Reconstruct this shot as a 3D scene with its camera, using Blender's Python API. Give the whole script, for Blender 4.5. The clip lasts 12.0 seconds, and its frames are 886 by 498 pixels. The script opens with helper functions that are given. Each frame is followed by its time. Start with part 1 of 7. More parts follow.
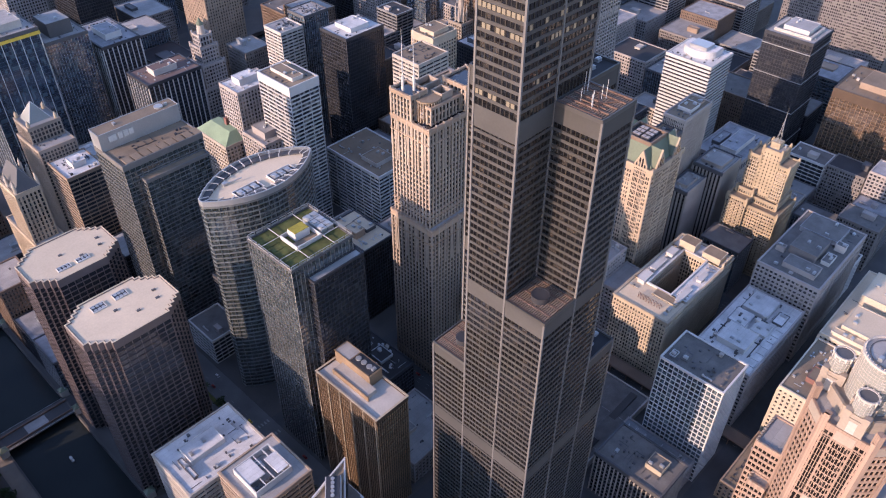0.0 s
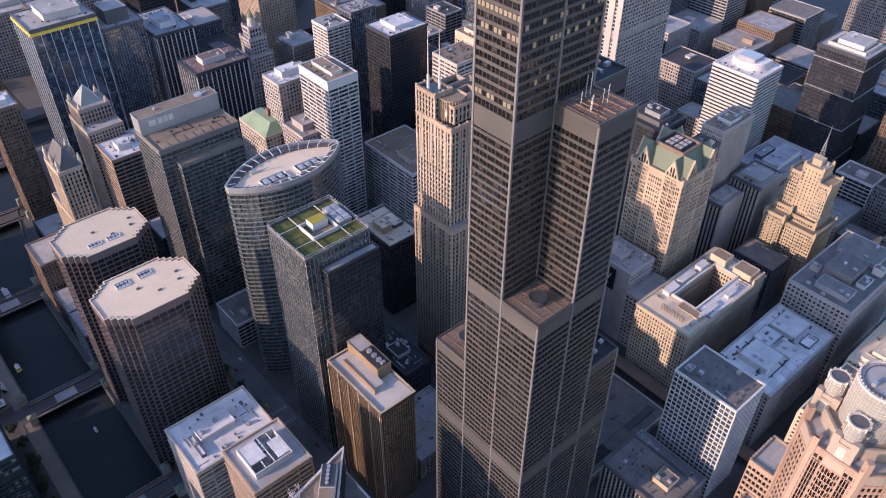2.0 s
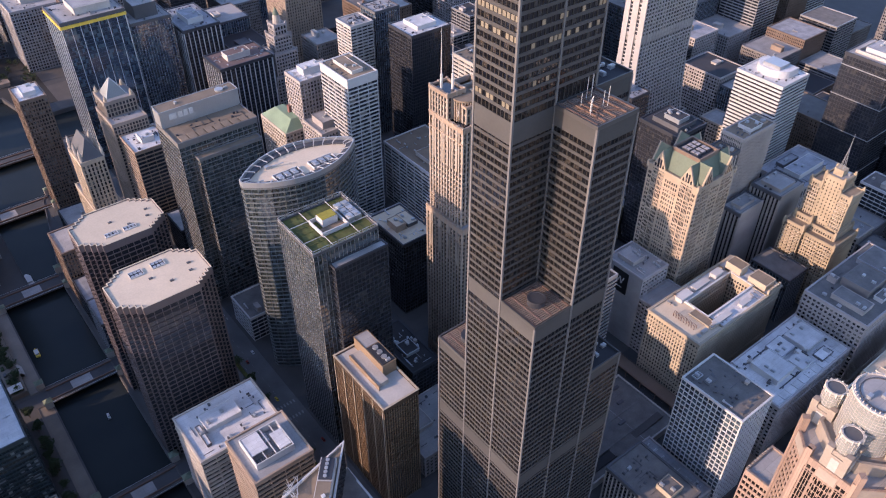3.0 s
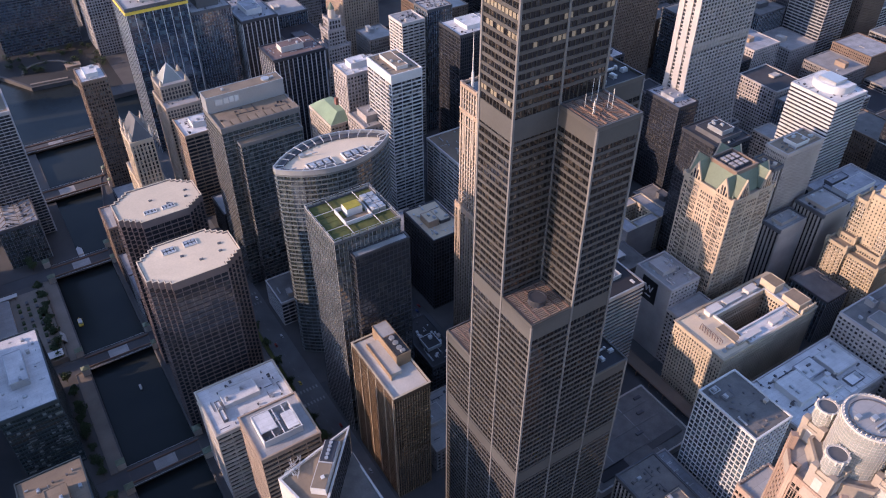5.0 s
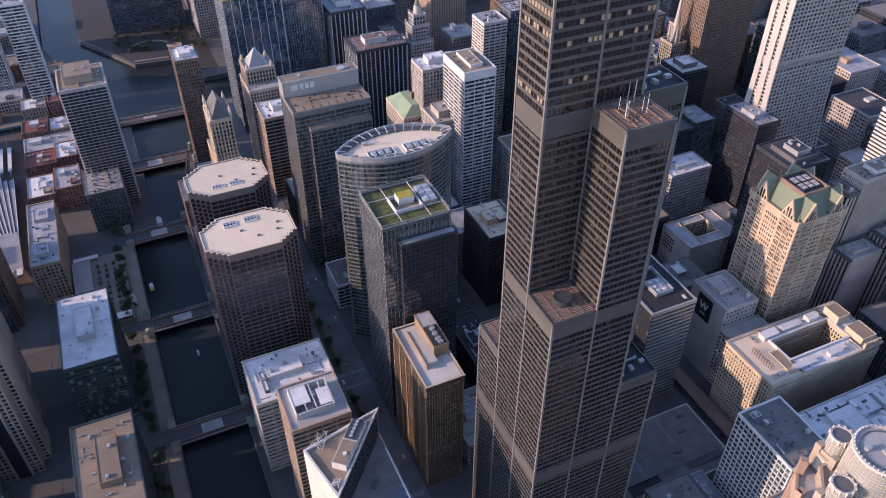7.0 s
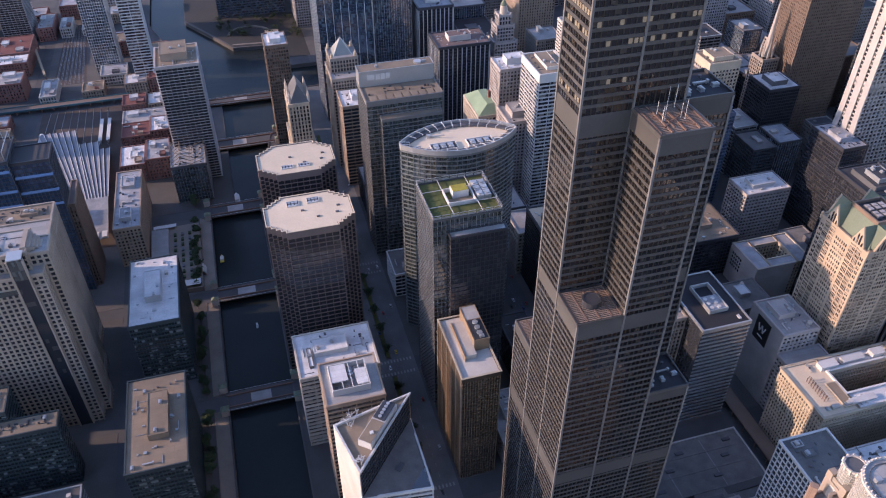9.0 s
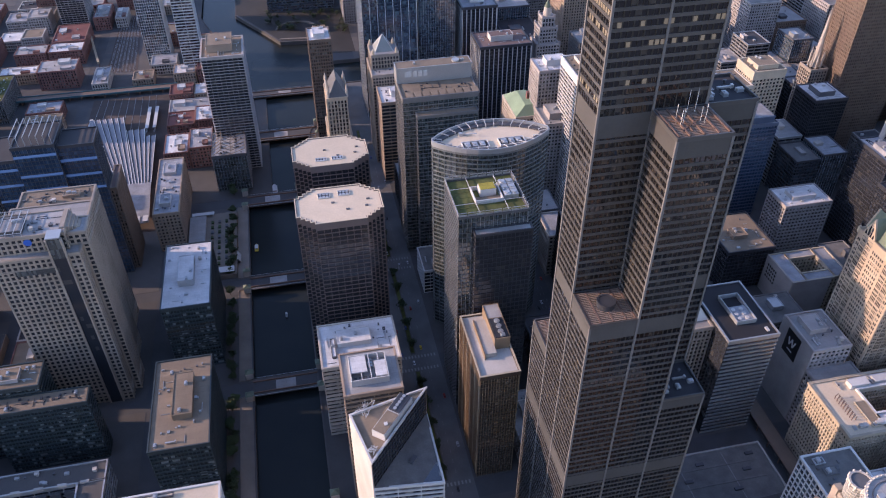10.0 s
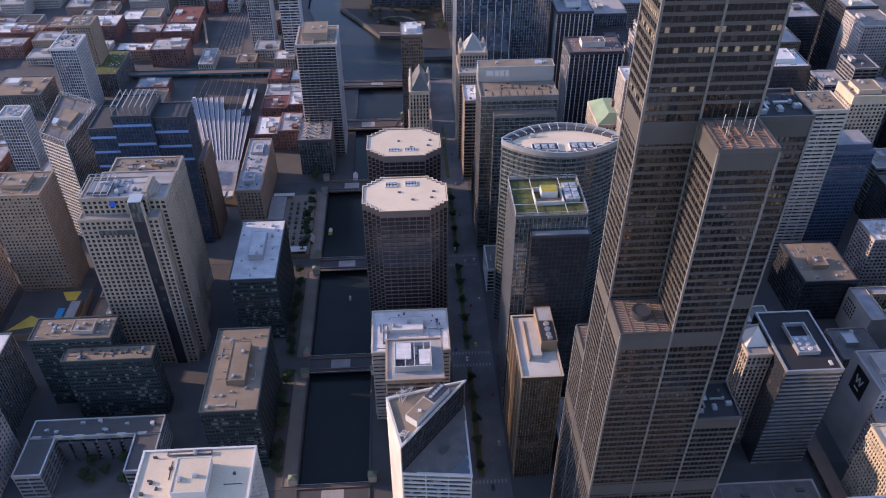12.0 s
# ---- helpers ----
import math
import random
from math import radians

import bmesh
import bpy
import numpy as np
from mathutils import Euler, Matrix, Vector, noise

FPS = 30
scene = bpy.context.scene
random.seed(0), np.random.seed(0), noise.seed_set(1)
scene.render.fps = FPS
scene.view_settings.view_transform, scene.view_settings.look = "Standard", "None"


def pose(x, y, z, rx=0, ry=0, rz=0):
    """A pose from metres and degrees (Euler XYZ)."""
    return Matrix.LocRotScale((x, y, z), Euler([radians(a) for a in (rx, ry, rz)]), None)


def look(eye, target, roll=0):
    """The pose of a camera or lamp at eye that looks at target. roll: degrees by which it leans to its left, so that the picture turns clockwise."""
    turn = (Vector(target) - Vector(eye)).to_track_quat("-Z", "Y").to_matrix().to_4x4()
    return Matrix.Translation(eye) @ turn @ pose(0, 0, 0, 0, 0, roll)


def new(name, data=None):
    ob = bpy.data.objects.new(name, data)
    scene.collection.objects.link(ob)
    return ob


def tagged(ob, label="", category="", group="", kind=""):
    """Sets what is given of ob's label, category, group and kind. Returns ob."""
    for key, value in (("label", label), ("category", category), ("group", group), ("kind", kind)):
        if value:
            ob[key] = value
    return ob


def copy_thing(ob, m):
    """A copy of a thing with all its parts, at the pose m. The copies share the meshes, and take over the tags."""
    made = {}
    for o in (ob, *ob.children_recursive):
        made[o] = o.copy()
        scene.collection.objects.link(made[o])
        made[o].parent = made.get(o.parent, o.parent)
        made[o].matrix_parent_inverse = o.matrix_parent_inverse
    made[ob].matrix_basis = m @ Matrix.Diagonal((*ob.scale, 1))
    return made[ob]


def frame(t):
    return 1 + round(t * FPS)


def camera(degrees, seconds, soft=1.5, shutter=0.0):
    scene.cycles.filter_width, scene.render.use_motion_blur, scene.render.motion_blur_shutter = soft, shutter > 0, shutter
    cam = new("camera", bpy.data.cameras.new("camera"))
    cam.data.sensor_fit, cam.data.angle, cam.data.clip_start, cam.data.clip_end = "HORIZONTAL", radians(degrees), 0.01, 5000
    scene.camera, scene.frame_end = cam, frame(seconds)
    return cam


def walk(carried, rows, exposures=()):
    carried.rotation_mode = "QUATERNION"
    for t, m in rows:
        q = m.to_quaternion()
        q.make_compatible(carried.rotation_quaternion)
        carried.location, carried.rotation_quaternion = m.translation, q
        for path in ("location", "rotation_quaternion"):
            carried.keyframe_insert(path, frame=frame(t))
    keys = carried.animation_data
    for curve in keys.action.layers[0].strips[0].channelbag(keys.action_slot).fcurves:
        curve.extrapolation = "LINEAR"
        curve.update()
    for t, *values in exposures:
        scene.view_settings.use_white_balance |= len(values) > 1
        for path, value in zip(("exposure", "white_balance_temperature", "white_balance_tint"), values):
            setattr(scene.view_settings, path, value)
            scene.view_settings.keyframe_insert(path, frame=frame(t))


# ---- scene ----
cam = camera(59.5, 12.0, soft=1.1)
METRES, EYE, TILT, LEAN, TURN = 157.0, 484.0, 0.0, 0.0, -46.5
EAST, NORTH = -206.6, -134.0
ROWS = [
    (0.0, 0.0, 0.0, 0.0, 0.2, -39.76, -0.24),
    (0.5, 0.041, -0.0044, -0.0004, 1.53, -39.72, -0.22),
    (1.0, 0.0823, -0.0075, -0.0004, 2.85, -39.71, -0.19),
    (1.5, 0.1235, -0.0094, -0.0011, 4.18, -39.68, -0.17),
    (2.0, 0.1648, -0.011, -0.0018, 5.52, -39.65, -0.14),
    (2.5, 0.2066, -0.0123, -0.0024, 6.88, -39.6, -0.11),
    (3.0, 0.2485, -0.0149, -0.0022, 8.23, -39.54, -0.1),
    (5.0, 0.418, -0.0236, -0.0006, 14.0, -39.41, -0.01),
    (5.5, 0.4607, -0.0248, -0.0002, 15.88, -39.36, 0.01),
    (6.0, 0.5036, -0.0256, -0.001, 17.97, -39.3, 0.02),
    (6.5, 0.5462, -0.0252, -0.0019, 20.04, -39.24, 0.04),
    (7.0, 0.5885, -0.0238, -0.0025, 22.14, -39.2, 0.05),
    (9.0, 0.7515, -0.0045, -0.0059, 30.35, -39.02, 0.06),
    (9.5, 0.7915, 0.0048, -0.0077, 32.41, -38.98, 0.06),
    (10.0, 0.8309, 0.0172, -0.009, 34.47, -38.94, 0.08),
    (10.5, 0.8695, 0.0298, -0.0102, 36.56, -38.88, 0.08),
    (11.0, 0.9075, 0.045, -0.0121, 38.77, -38.82, 0.09),
    (11.5, 0.9451, 0.0616, -0.014, 40.97, -38.76, 0.09),
    (12.0, 0.9823, 0.0794, -0.0154, 43.26, -38.7, 0.09),
]
walk(cam, [(t, pose(EAST, NORTH, EYE, TILT, LEAN, TURN) @ pose(METRES * x, METRES * y, METRES * z, 90 + pitch, roll, yaw)) for t, x, y, z, yaw, pitch, roll in ROWS])

# ---- world, sun and exposure ----
SUN_HEIGHT, SUN_SIDE = 17.0, 11.2      # degrees above the horizon; degrees north of due west
EXPOSURE = 0.86
scene.view_settings.exposure = EXPOSURE
scene.view_settings.use_white_balance = True
scene.view_settings.white_balance_temperature, scene.view_settings.white_balance_tint = 6150, 30
world = bpy.data.worlds.new("sky")
scene.world = world
world.use_nodes = True
wn = world.node_tree.nodes
sky = wn.new("ShaderNodeTexSky")
sky.sky_type, sky.sun_disc = "NISHITA", False
sky.sun_elevation, sky.sun_rotation = radians(SUN_HEIGHT), radians(270 + SUN_SIDE)
sky.air_density, sky.dust_density, sky.ozone_density = 1.0, 0.35, 2.0
wn["Background"].inputs["Strength"].default_value = 0.21
world.node_tree.links.new(sky.outputs["Color"], wn["Background"].inputs["Color"])
sun_data = bpy.data.lights.new("sun", "SUN")
sun_data.energy, sun_data.angle, sun_data.color = 3.75, radians(0.53), (1.0, 0.752, 0.51)
sun = new("sun", sun_data)
_h, _s = radians(SUN_HEIGHT), radians(SUN_SIDE)
sun.matrix_world = look((-900 * math.cos(_h) * math.cos(_s), 900 * math.cos(_h) * math.sin(_s), 900 * math.sin(_h)), (0, 0, 0))


# ---- materials ----
def nodes_of(name):
    m = bpy.data.materials.new(name)
    m.use_nodes = True
    nt = m.node_tree
    return m, nt.nodes, nt.links, nt.nodes["Principled BSDF"]


def times(n, l, a, b):
    """a * b, for sockets or numbers."""
    k = n.new("ShaderNodeMath")
    k.operation = "MULTIPLY"
    for i, v in enumerate((a, b)):
        if isinstance(v, (int, float)):
            k.inputs[i].default_value = v
        else:
            l.new(v, k.inputs[i])
    return k.outputs[0]


def spread(n, l, value, amount):
    """1 - amount/2 .. 1 + amount/2 as value goes from 0 to 1."""
    k = n.new("ShaderNodeMapRange")
    k.inputs["To Min"].default_value, k.inputs["To Max"].default_value = 1 - amount / 2, 1 + amount / 2
    l.new(value, k.inputs["Value"])
    return k.outputs["Result"]


def noise_at(n, l, vec, scale, detail=3.0):
    k = n.new("ShaderNodeTexNoise")
    k.inputs["Scale"].default_value, k.inputs["Detail"].default_value = scale, detail
    l.new(vec, k.inputs["Vector"])
    return k.outputs["Fac"]


def surface(name, color, rough=0.75, metal=0.0, grain=0.25, stain=0.35, grain_scale=0.9, stain_scale=0.06, vary=0.1, bump=0.15, gloss=0.4, seam=0.0):
    """A weathered opaque surface: grain and stains in metres, each piece a little lighter or darker."""
    m, n, l, b = nodes_of(name)
    geo = n.new("ShaderNodeNewGeometry")
    info = n.new("ShaderNodeObjectInfo")
    g1 = noise_at(n, l, geo.outputs["Position"], grain_scale)
    g2 = noise_at(n, l, geo.outputs["Position"], stain_scale, 4.0)
    f = times(n, l, spread(n, l, g1, grain), spread(n, l, g2, stain * 2))
    f = times(n, l, f, spread(n, l, info.outputs["Random"], vary * 2))
    if seam:
        lap = n.new("ShaderNodeTexBrick")
        lap.inputs["Scale"].default_value, lap.inputs["Mortar Size"].default_value = 1.0, 0.1
        lap.inputs["Brick Width"].default_value, lap.inputs["Row Height"].default_value = seam * 2.6, seam
        for k, v in (("Color1", 1.03), ("Color2", 0.93), ("Mortar", 0.82)):
            lap.inputs[k].default_value = (v, v, v, 1)
        l.new(geo.outputs["Position"], lap.inputs["Vector"])
        f = times(n, l, f, lap.outputs["Color"])
    mix = n.new("ShaderNodeMix")
    mix.data_type, mix.blend_type = "RGBA", "MULTIPLY"
    mix.inputs["Factor"].default_value = 1.0
    mix.inputs["A"].default_value = (*color, 1)
    l.new(f, mix.inputs["B"])
    l.new(mix.outputs["Result"], b.inputs["Base Color"])
    l.new(times(n, l, spread(n, l, g2, 0.3), rough), b.inputs["Roughness"])
    b.inputs["Metallic"].default_value = metal
    b.inputs["Specular IOR Level"].default_value = gloss
    if bump:
        k = n.new("ShaderNodeBump")
        k.inputs["Strength"].default_value, k.inputs["Distance"].default_value = bump, 0.08
        l.new(g1, k.inputs["Height"])
        l.new(k.outputs["Normal"], b.inputs["Normal"])
    return m


def glazing(name, color, blind=(0.25, 0.22, 0.18), share=0.2, bay=2.3, storey=3.9, rough=0.08, wave=0.03, gloss=0.6, ior=1.6):
    """Window glass in front of dim rooms; in a share of the windows the blinds are down."""
    m, n, l, b = nodes_of(name)
    geo = n.new("ShaderNodeNewGeometry")
    cell = n.new("ShaderNodeVectorMath")
    cell.operation = "DIVIDE"
    cell.inputs[1].default_value = (bay, bay, storey)
    l.new(geo.outputs["Position"], cell.inputs[0])
    flo = n.new("ShaderNodeVectorMath")
    flo.operation = "FLOOR"
    l.new(cell.outputs[0], flo.inputs[0])
    wht = n.new("ShaderNodeTexWhiteNoise")
    l.new(flo.outputs[0], wht.inputs["Vector"])
    step = n.new("ShaderNodeMath")
    step.operation = "LESS_THAN"
    step.inputs[1].default_value = share
    l.new(wht.outputs["Value"], step.inputs[0])
    tone = n.new("ShaderNodeMix")
    tone.data_type, tone.blend_type = "RGBA", "MIX"
    tone.inputs["A"].default_value, tone.inputs["B"].default_value = (*color, 1), (*blind, 1)
    l.new(step.outputs[0], tone.inputs["Factor"])
    l.new(tone.outputs["Result"], b.inputs["Base Color"])
    b.inputs["Roughness"].default_value = rough
    b.inputs["Specular IOR Level"].default_value = gloss
    b.inputs["IOR"].default_value = ior
    k = n.new("ShaderNodeBump")
    k.inputs["Strength"].default_value, k.inputs["Distance"].default_value = wave * 4, 0.3
    l.new(noise_at(n, l, geo.outputs["Position"], 0.35, 1.0), k.inputs["Height"])
    l.new(k.outputs["Normal"], b.inputs["Normal"])
    return m


M = {}
M["bronze"] = surface("bronze_aluminium", (0.066, 0.064, 0.062), 0.42, 0.0, stain=0.25, gloss=0.45)
M["black_metal"] = surface("black_metal", (0.055, 0.057, 0.065), 0.45, 0.3)
M["silver"] = surface("silver_aluminium", (0.46, 0.45, 0.44), 0.45, 0.75, stain=0.2)
M["louvre"] = surface("grey_louvre", (0.075, 0.073, 0.07), 0.5, 0.0, stain=0.25, gloss=0.2)
M["column"] = surface("grey_column_cover", (0.15, 0.145, 0.14), 0.5, stain=0.2, gloss=0.3)
M["lens_band"] = surface("pale_teal_metal", (0.2, 0.215, 0.215), 0.35, 0.3, stain=0.2)
M["rust"] = surface("rusty_steel", (0.16, 0.1, 0.075), 0.85, grain=0.5)
M["slat"] = surface("weathered_slats", (0.25, 0.18, 0.135), 0.85, grain=0.5)
M["granite"] = surface("red_granite", (0.14, 0.108, 0.1), 0.5)
M["cream_roof"] = surface("cream_roof_membrane", (0.55, 0.45, 0.325), 0.9, stain=0.15)
M["white_roof"] = surface("white_roof_membrane", (0.55, 0.54, 0.53), 0.85, stain=0.4, stain_scale=0.09, seam=3.2)
M["grey_roof"] = surface("grey_roof_gravel", (0.3, 0.29, 0.28), 0.95, stain=0.45, seam=4.5)
M["dark_roof"] = surface("dark_roof_tar", (0.042, 0.042, 0.046), 0.9, stain=0.5)
M["tan_roof"] = surface("tan_roof_gravel", (0.21, 0.162, 0.115), 0.95, stain=0.4, seam=5.0)
M["blue_roof"] = surface("weathered_grey_roof", (0.27, 0.275, 0.29), 0.9, stain=0.6, stain_scale=0.1, seam=3.6)
M["old_roof"] = surface("stained_grey_roof", (0.15, 0.143, 0.135), 0.95, grain=0.4, stain=0.5, stain_scale=0.12)
M["blue_panel"] = surface("blue_grey_panel", (0.085, 0.11, 0.16), 0.4, stain=0.2)
# blue base colour stands in for the sky mirrored in sloping glass
M["ledge"] = surface("sky_reflection_ledge_glass", (0.12, 0.2, 0.34), 0.15, stain=0.2, gloss=0.8)
M["shed"] = surface("lilac_grey_shed_roof", (0.2, 0.195, 0.21), 0.7, stain=0.3)
M["yellow_sedum"] = surface("yellow_sedum", (0.26, 0.22, 0.035), 0.95, grain=0.7, grain_scale=0.4, stain=0.5, bump=0.5)
M["brown_roof"] = surface("brown_roof_gravel", (0.15, 0.105, 0.095), 0.95, stain=0.4)
M["drab_stone"] = surface("drab_grey_stone", (0.19, 0.175, 0.165), 0.85)
M["white_granite"] = surface("white_granite", (0.36, 0.335, 0.31), 0.6, stain=0.15)
M["warm_grey"] = surface("warm_grey_granite", (0.36, 0.315, 0.275), 0.75)
M["limestone"] = surface("limestone", (0.4, 0.355, 0.3), 0.85)
M["pale_stone"] = surface("pale_stone", (0.43, 0.36, 0.265), 0.85)
M["tan_stone"] = surface("tan_stone", (0.4, 0.315, 0.225), 0.85)
M["frame_white"] = surface("white_frame_paint", (0.56, 0.55, 0.53), 0.55, stain=0.12)
M["ink_roof"] = surface("black_roof_membrane", (0.022, 0.022, 0.026), 0.8, stain=0.3)
M["shed_gap"] = surface("sooty_smoke_slot", (0.03, 0.028, 0.028), 0.9)
M["grey_stone"] = surface("grey_stone", (0.34, 0.31, 0.29), 0.85)
M["pink_granite"] = surface("pink_granite", (0.325, 0.228, 0.172), 0.6, stain=0.2, seam=1.5)
M["pink_stone"] = surface("warm_granite", (0.305, 0.255, 0.206), 0.7)
M["brown_stone"] = surface("brown_granite", (0.17, 0.12, 0.088), 0.6)
M["concrete"] = surface("concrete", (0.42, 0.39, 0.35), 0.85)
M["white_panel"] = surface("white_panel", (0.5, 0.49, 0.47), 0.6, stain=0.15)
M["steel_panel"] = surface("steel_panel", (0.42, 0.43, 0.43), 0.35, 0.5, stain=0.15)
M["brick"] = surface("red_brick", (0.2, 0.1, 0.083), 0.9)
M["tan_brick"] = surface("tan_brick", (0.3, 0.225, 0.165), 0.9)
M["gold"] = surface("bronze_panel", (0.27, 0.19, 0.12), 0.45, 0.2)
M["dark_gold"] = surface("dark_bronze_panel", (0.1, 0.07, 0.05), 0.45, 0.2)
M["gold_stone"] = surface("golden_stone", (0.34, 0.275, 0.185), 0.85)
M["dark_grey"] = surface("dark_grey_panel", (0.09, 0.09, 0.095), 0.6)
M["copper"] = surface("green_copper", (0.135, 0.165, 0.115), 0.75, grain=0.3)
M["verdigris"] = surface("bright_green_copper", (0.21, 0.29, 0.19), 0.75, grain=0.3)
M["red_roof"] = surface("dark_red_roof", (0.17, 0.065, 0.055), 0.9, stain=0.4)
M["bronze_dark"] = surface("dark_bronze_frame", (0.035, 0.032, 0.028), 0.5, 0.0, stain=0.2, gloss=0.25)
M["drum_glass"] = surface("pale_drum_glazing", (0.25, 0.255, 0.23), 0.35, stain=0.2, gloss=0.5)
M["pool"] = surface("blue_pool", (0.05, 0.3, 0.5), 0.3, stain=0.1)
M["teal"] = surface("teal_painted_steel", (0.05, 0.13, 0.15), 0.7)
M["ballast"] = surface("brown_track_ballast", (0.075, 0.058, 0.05), 0.95, grain=0.5, stain=0.6)
M["terracotta"] = surface("cream_terracotta", (0.5, 0.435, 0.335), 0.6, stain=0.2)
M["teal_panel"] = surface("dark_teal_panel", (0.035, 0.047, 0.05), 0.4, stain=0.2)
M["promenade"] = surface("brown_grey_promenade", (0.19, 0.16, 0.13), 0.9, stain=0.4)
M["road"] = surface("concrete_road", (0.14, 0.138, 0.137), 0.9, stain=0.45)
M["sedum"] = surface("green_roof_sedum", (0.085, 0.095, 0.028), 0.95, grain=0.8, grain_scale=0.4, stain=0.7, stain_scale=0.12, bump=0.5)
M["asphalt"] = surface("asphalt", (0.068, 0.068, 0.07), 0.9, stain=0.4)
M["paving"] = surface("paving", (0.085, 0.08, 0.076), 0.9, stain=0.35)
# near-black ground colour with the shade of the fork's north side put in
M["shaded_soil"] = surface("shade_dark_ground", (0.035, 0.034, 0.033), 0.95, stain=0.6, stain_scale=0.02)
M["leaf"] = surface("leaves", (0.035, 0.055, 0.02), 0.8, grain=0.6, vary=0.25)
M["bark"] = surface("bark", (0.08, 0.06, 0.045), 0.9)
M["paint"] = surface("road_paint", (0.24, 0.24, 0.23), 0.8, stain=0.5)
M["yellow"] = surface("yellow_paint", (0.6, 0.42, 0.06), 0.6)
M["sign_black"] = surface("black_sign", (0.012, 0.012, 0.014), 0.5, stain=0.1)
M["sign_blue"] = surface("blue_sign", (0.03, 0.12, 0.5), 0.5, stain=0.1)
M["glass_tower"] = glazing("bronze_tinted_glass", (0.009, 0.009, 0.01), (0.05, 0.043, 0.036), 0.09, 2.29, 3.92, 0.03, gloss=0.5, ior=1.95)
M["glass_dark"] = glazing("dark_glass", (0.034, 0.037, 0.045), (0.19, 0.18, 0.16), 0.24, ior=1.9)
M["glass_blue"] = glazing("blue_glass", (0.03, 0.05, 0.08), (0.085, 0.12, 0.14), 0.3, gloss=0.7, ior=2.1)
M["glass_green"] = glazing("green_grey_glass", (0.035, 0.048, 0.05), (0.085, 0.1, 0.1), 0.35, 1.5, 3.9, gloss=0.7, ior=2.1)
M["glass_teal"] = glazing("dark_teal_glass", (0.02, 0.033, 0.036), (0.24, 0.26, 0.25), 0.16, 2.4, 3.9, gloss=0.6, ior=1.7)
M["glass_azure"] = glazing("azure_glass", (0.025, 0.05, 0.09), (0.045, 0.085, 0.14), 0.35, gloss=0.9)
M["glass_bronze"] = glazing("bronze_glass", (0.095, 0.065, 0.042), (0.14, 0.1, 0.068), 0.2, gloss=0.9, ior=2.1)
M["glass_deep"] = glazing("deep_dark_glass", (0.014, 0.012, 0.012), (0.04, 0.034, 0.03), 0.12, gloss=0.3, ior=1.4)
M["glass_black"] = glazing("black_glass", (0.026, 0.029, 0.036), (0.06, 0.06, 0.06), 0.1)


def glow_window_material():
    m, n, l, b = nodes_of("warm_glow_pane")
    geo = n.new("ShaderNodeNewGeometry")
    b.inputs["Base Color"].default_value = (0.2, 0.175, 0.13, 1)
    b.inputs["Roughness"].default_value = 0.1
    b.inputs["Emission Color"].default_value = (1.0, 0.74, 0.4, 1)
    l.new(times(n, l, noise_at(n, l, geo.outputs["Position"], 0.8), 0.1), b.inputs["Emission Strength"])
    return m


M["lit_window"] = glow_window_material()


def water_material():
    m, n, l, b = nodes_of("river_water")
    geo = n.new("ShaderNodeNewGeometry")
    ramp = n.new("ShaderNodeMix")
    ramp.data_type = "RGBA"
    ramp.inputs["A"].default_value, ramp.inputs["B"].default_value = (0.011, 0.016, 0.019, 1), (0.026, 0.03, 0.027, 1)
    l.new(noise_at(n, l, geo.outputs["Position"], 0.02), ramp.inputs["Factor"])
    l.new(ramp.outputs["Result"], b.inputs["Base Color"])
    b.inputs["Roughness"].default_value, b.inputs["IOR"].default_value = 0.2, 1.33
    b.inputs["Specular IOR Level"].default_value = 0.25
    k = n.new("ShaderNodeBump")
    k.inputs["Strength"].default_value, k.inputs["Distance"].default_value = 0.25, 0.1
    l.new(noise_at(n, l, geo.outputs["Position"], 0.5), k.inputs["Height"])
    l.new(k.outputs["Normal"], b.inputs["Normal"])
    return m


M["water"] = water_material()


# ---- building kit ----
def rect(x0, x1, y0, y1):
    return [(x0, y0), (x1, y0), (x1, y1), (x0, y1)]


def offset(poly, d):
    """The outline moved outwards by d; corners mitred. Outlines run anticlockwise."""
    out, n = [], len(poly)
    for i in range(n):
        p, q, r = (Vector(poly[(i + k) % n]) for k in (-1, 0, 1))
        a, b = (q - p).normalized(), (r - q).normalized()
        na, nb = Vector((a.y, -a.x)), Vector((b.y, -b.x))
        out.append(tuple(q + (na + nb) * (d / max(0.3, 1 + na.dot(nb)))))
    return out


def prism(poly, z0, z1):
    n = len(poly)
    return ([(x, y, z) for z in (z0, z1) for x, y in poly],
            [tuple(range(n - 1, -1, -1)), tuple(range(n, 2 * n))] + [(i, (i + 1) % n, n + (i + 1) % n, n + i) for i in range(n)])


def ring(outer, inner, z0, z1):
    n = len(outer)
    v = [(x, y, z) for poly, z in ((outer, z0), (outer, z1), (inner, z1), (inner, z0)) for x, y in poly]
    return v, [(k * n + i, k * n + (i + 1) % n, (k + 1) % 4 * n + (i + 1) % n, (k + 1) % 4 * n + i) for k in range(4) for i in range(n)]


def box(x0, x1, y0, y1, z0, z1):
    return prism(rect(x0, x1, y0, y1), z0, z1)


def tube(x, y, r, z0, z1, n=20, r2=None):
    r2 = r if r2 is None else r2
    a = [2 * math.pi * i / n for i in range(n)]
    v = [(x + r * math.cos(t), y + r * math.sin(t), z0) for t in a] + [(x + r2 * math.cos(t), y + r2 * math.sin(t), z1) for t in a]
    return v, [tuple(range(n - 1, -1, -1)), tuple(range(n, 2 * n))] + [(i, (i + 1) % n, n + (i + 1) % n, n + i) for i in range(n)]


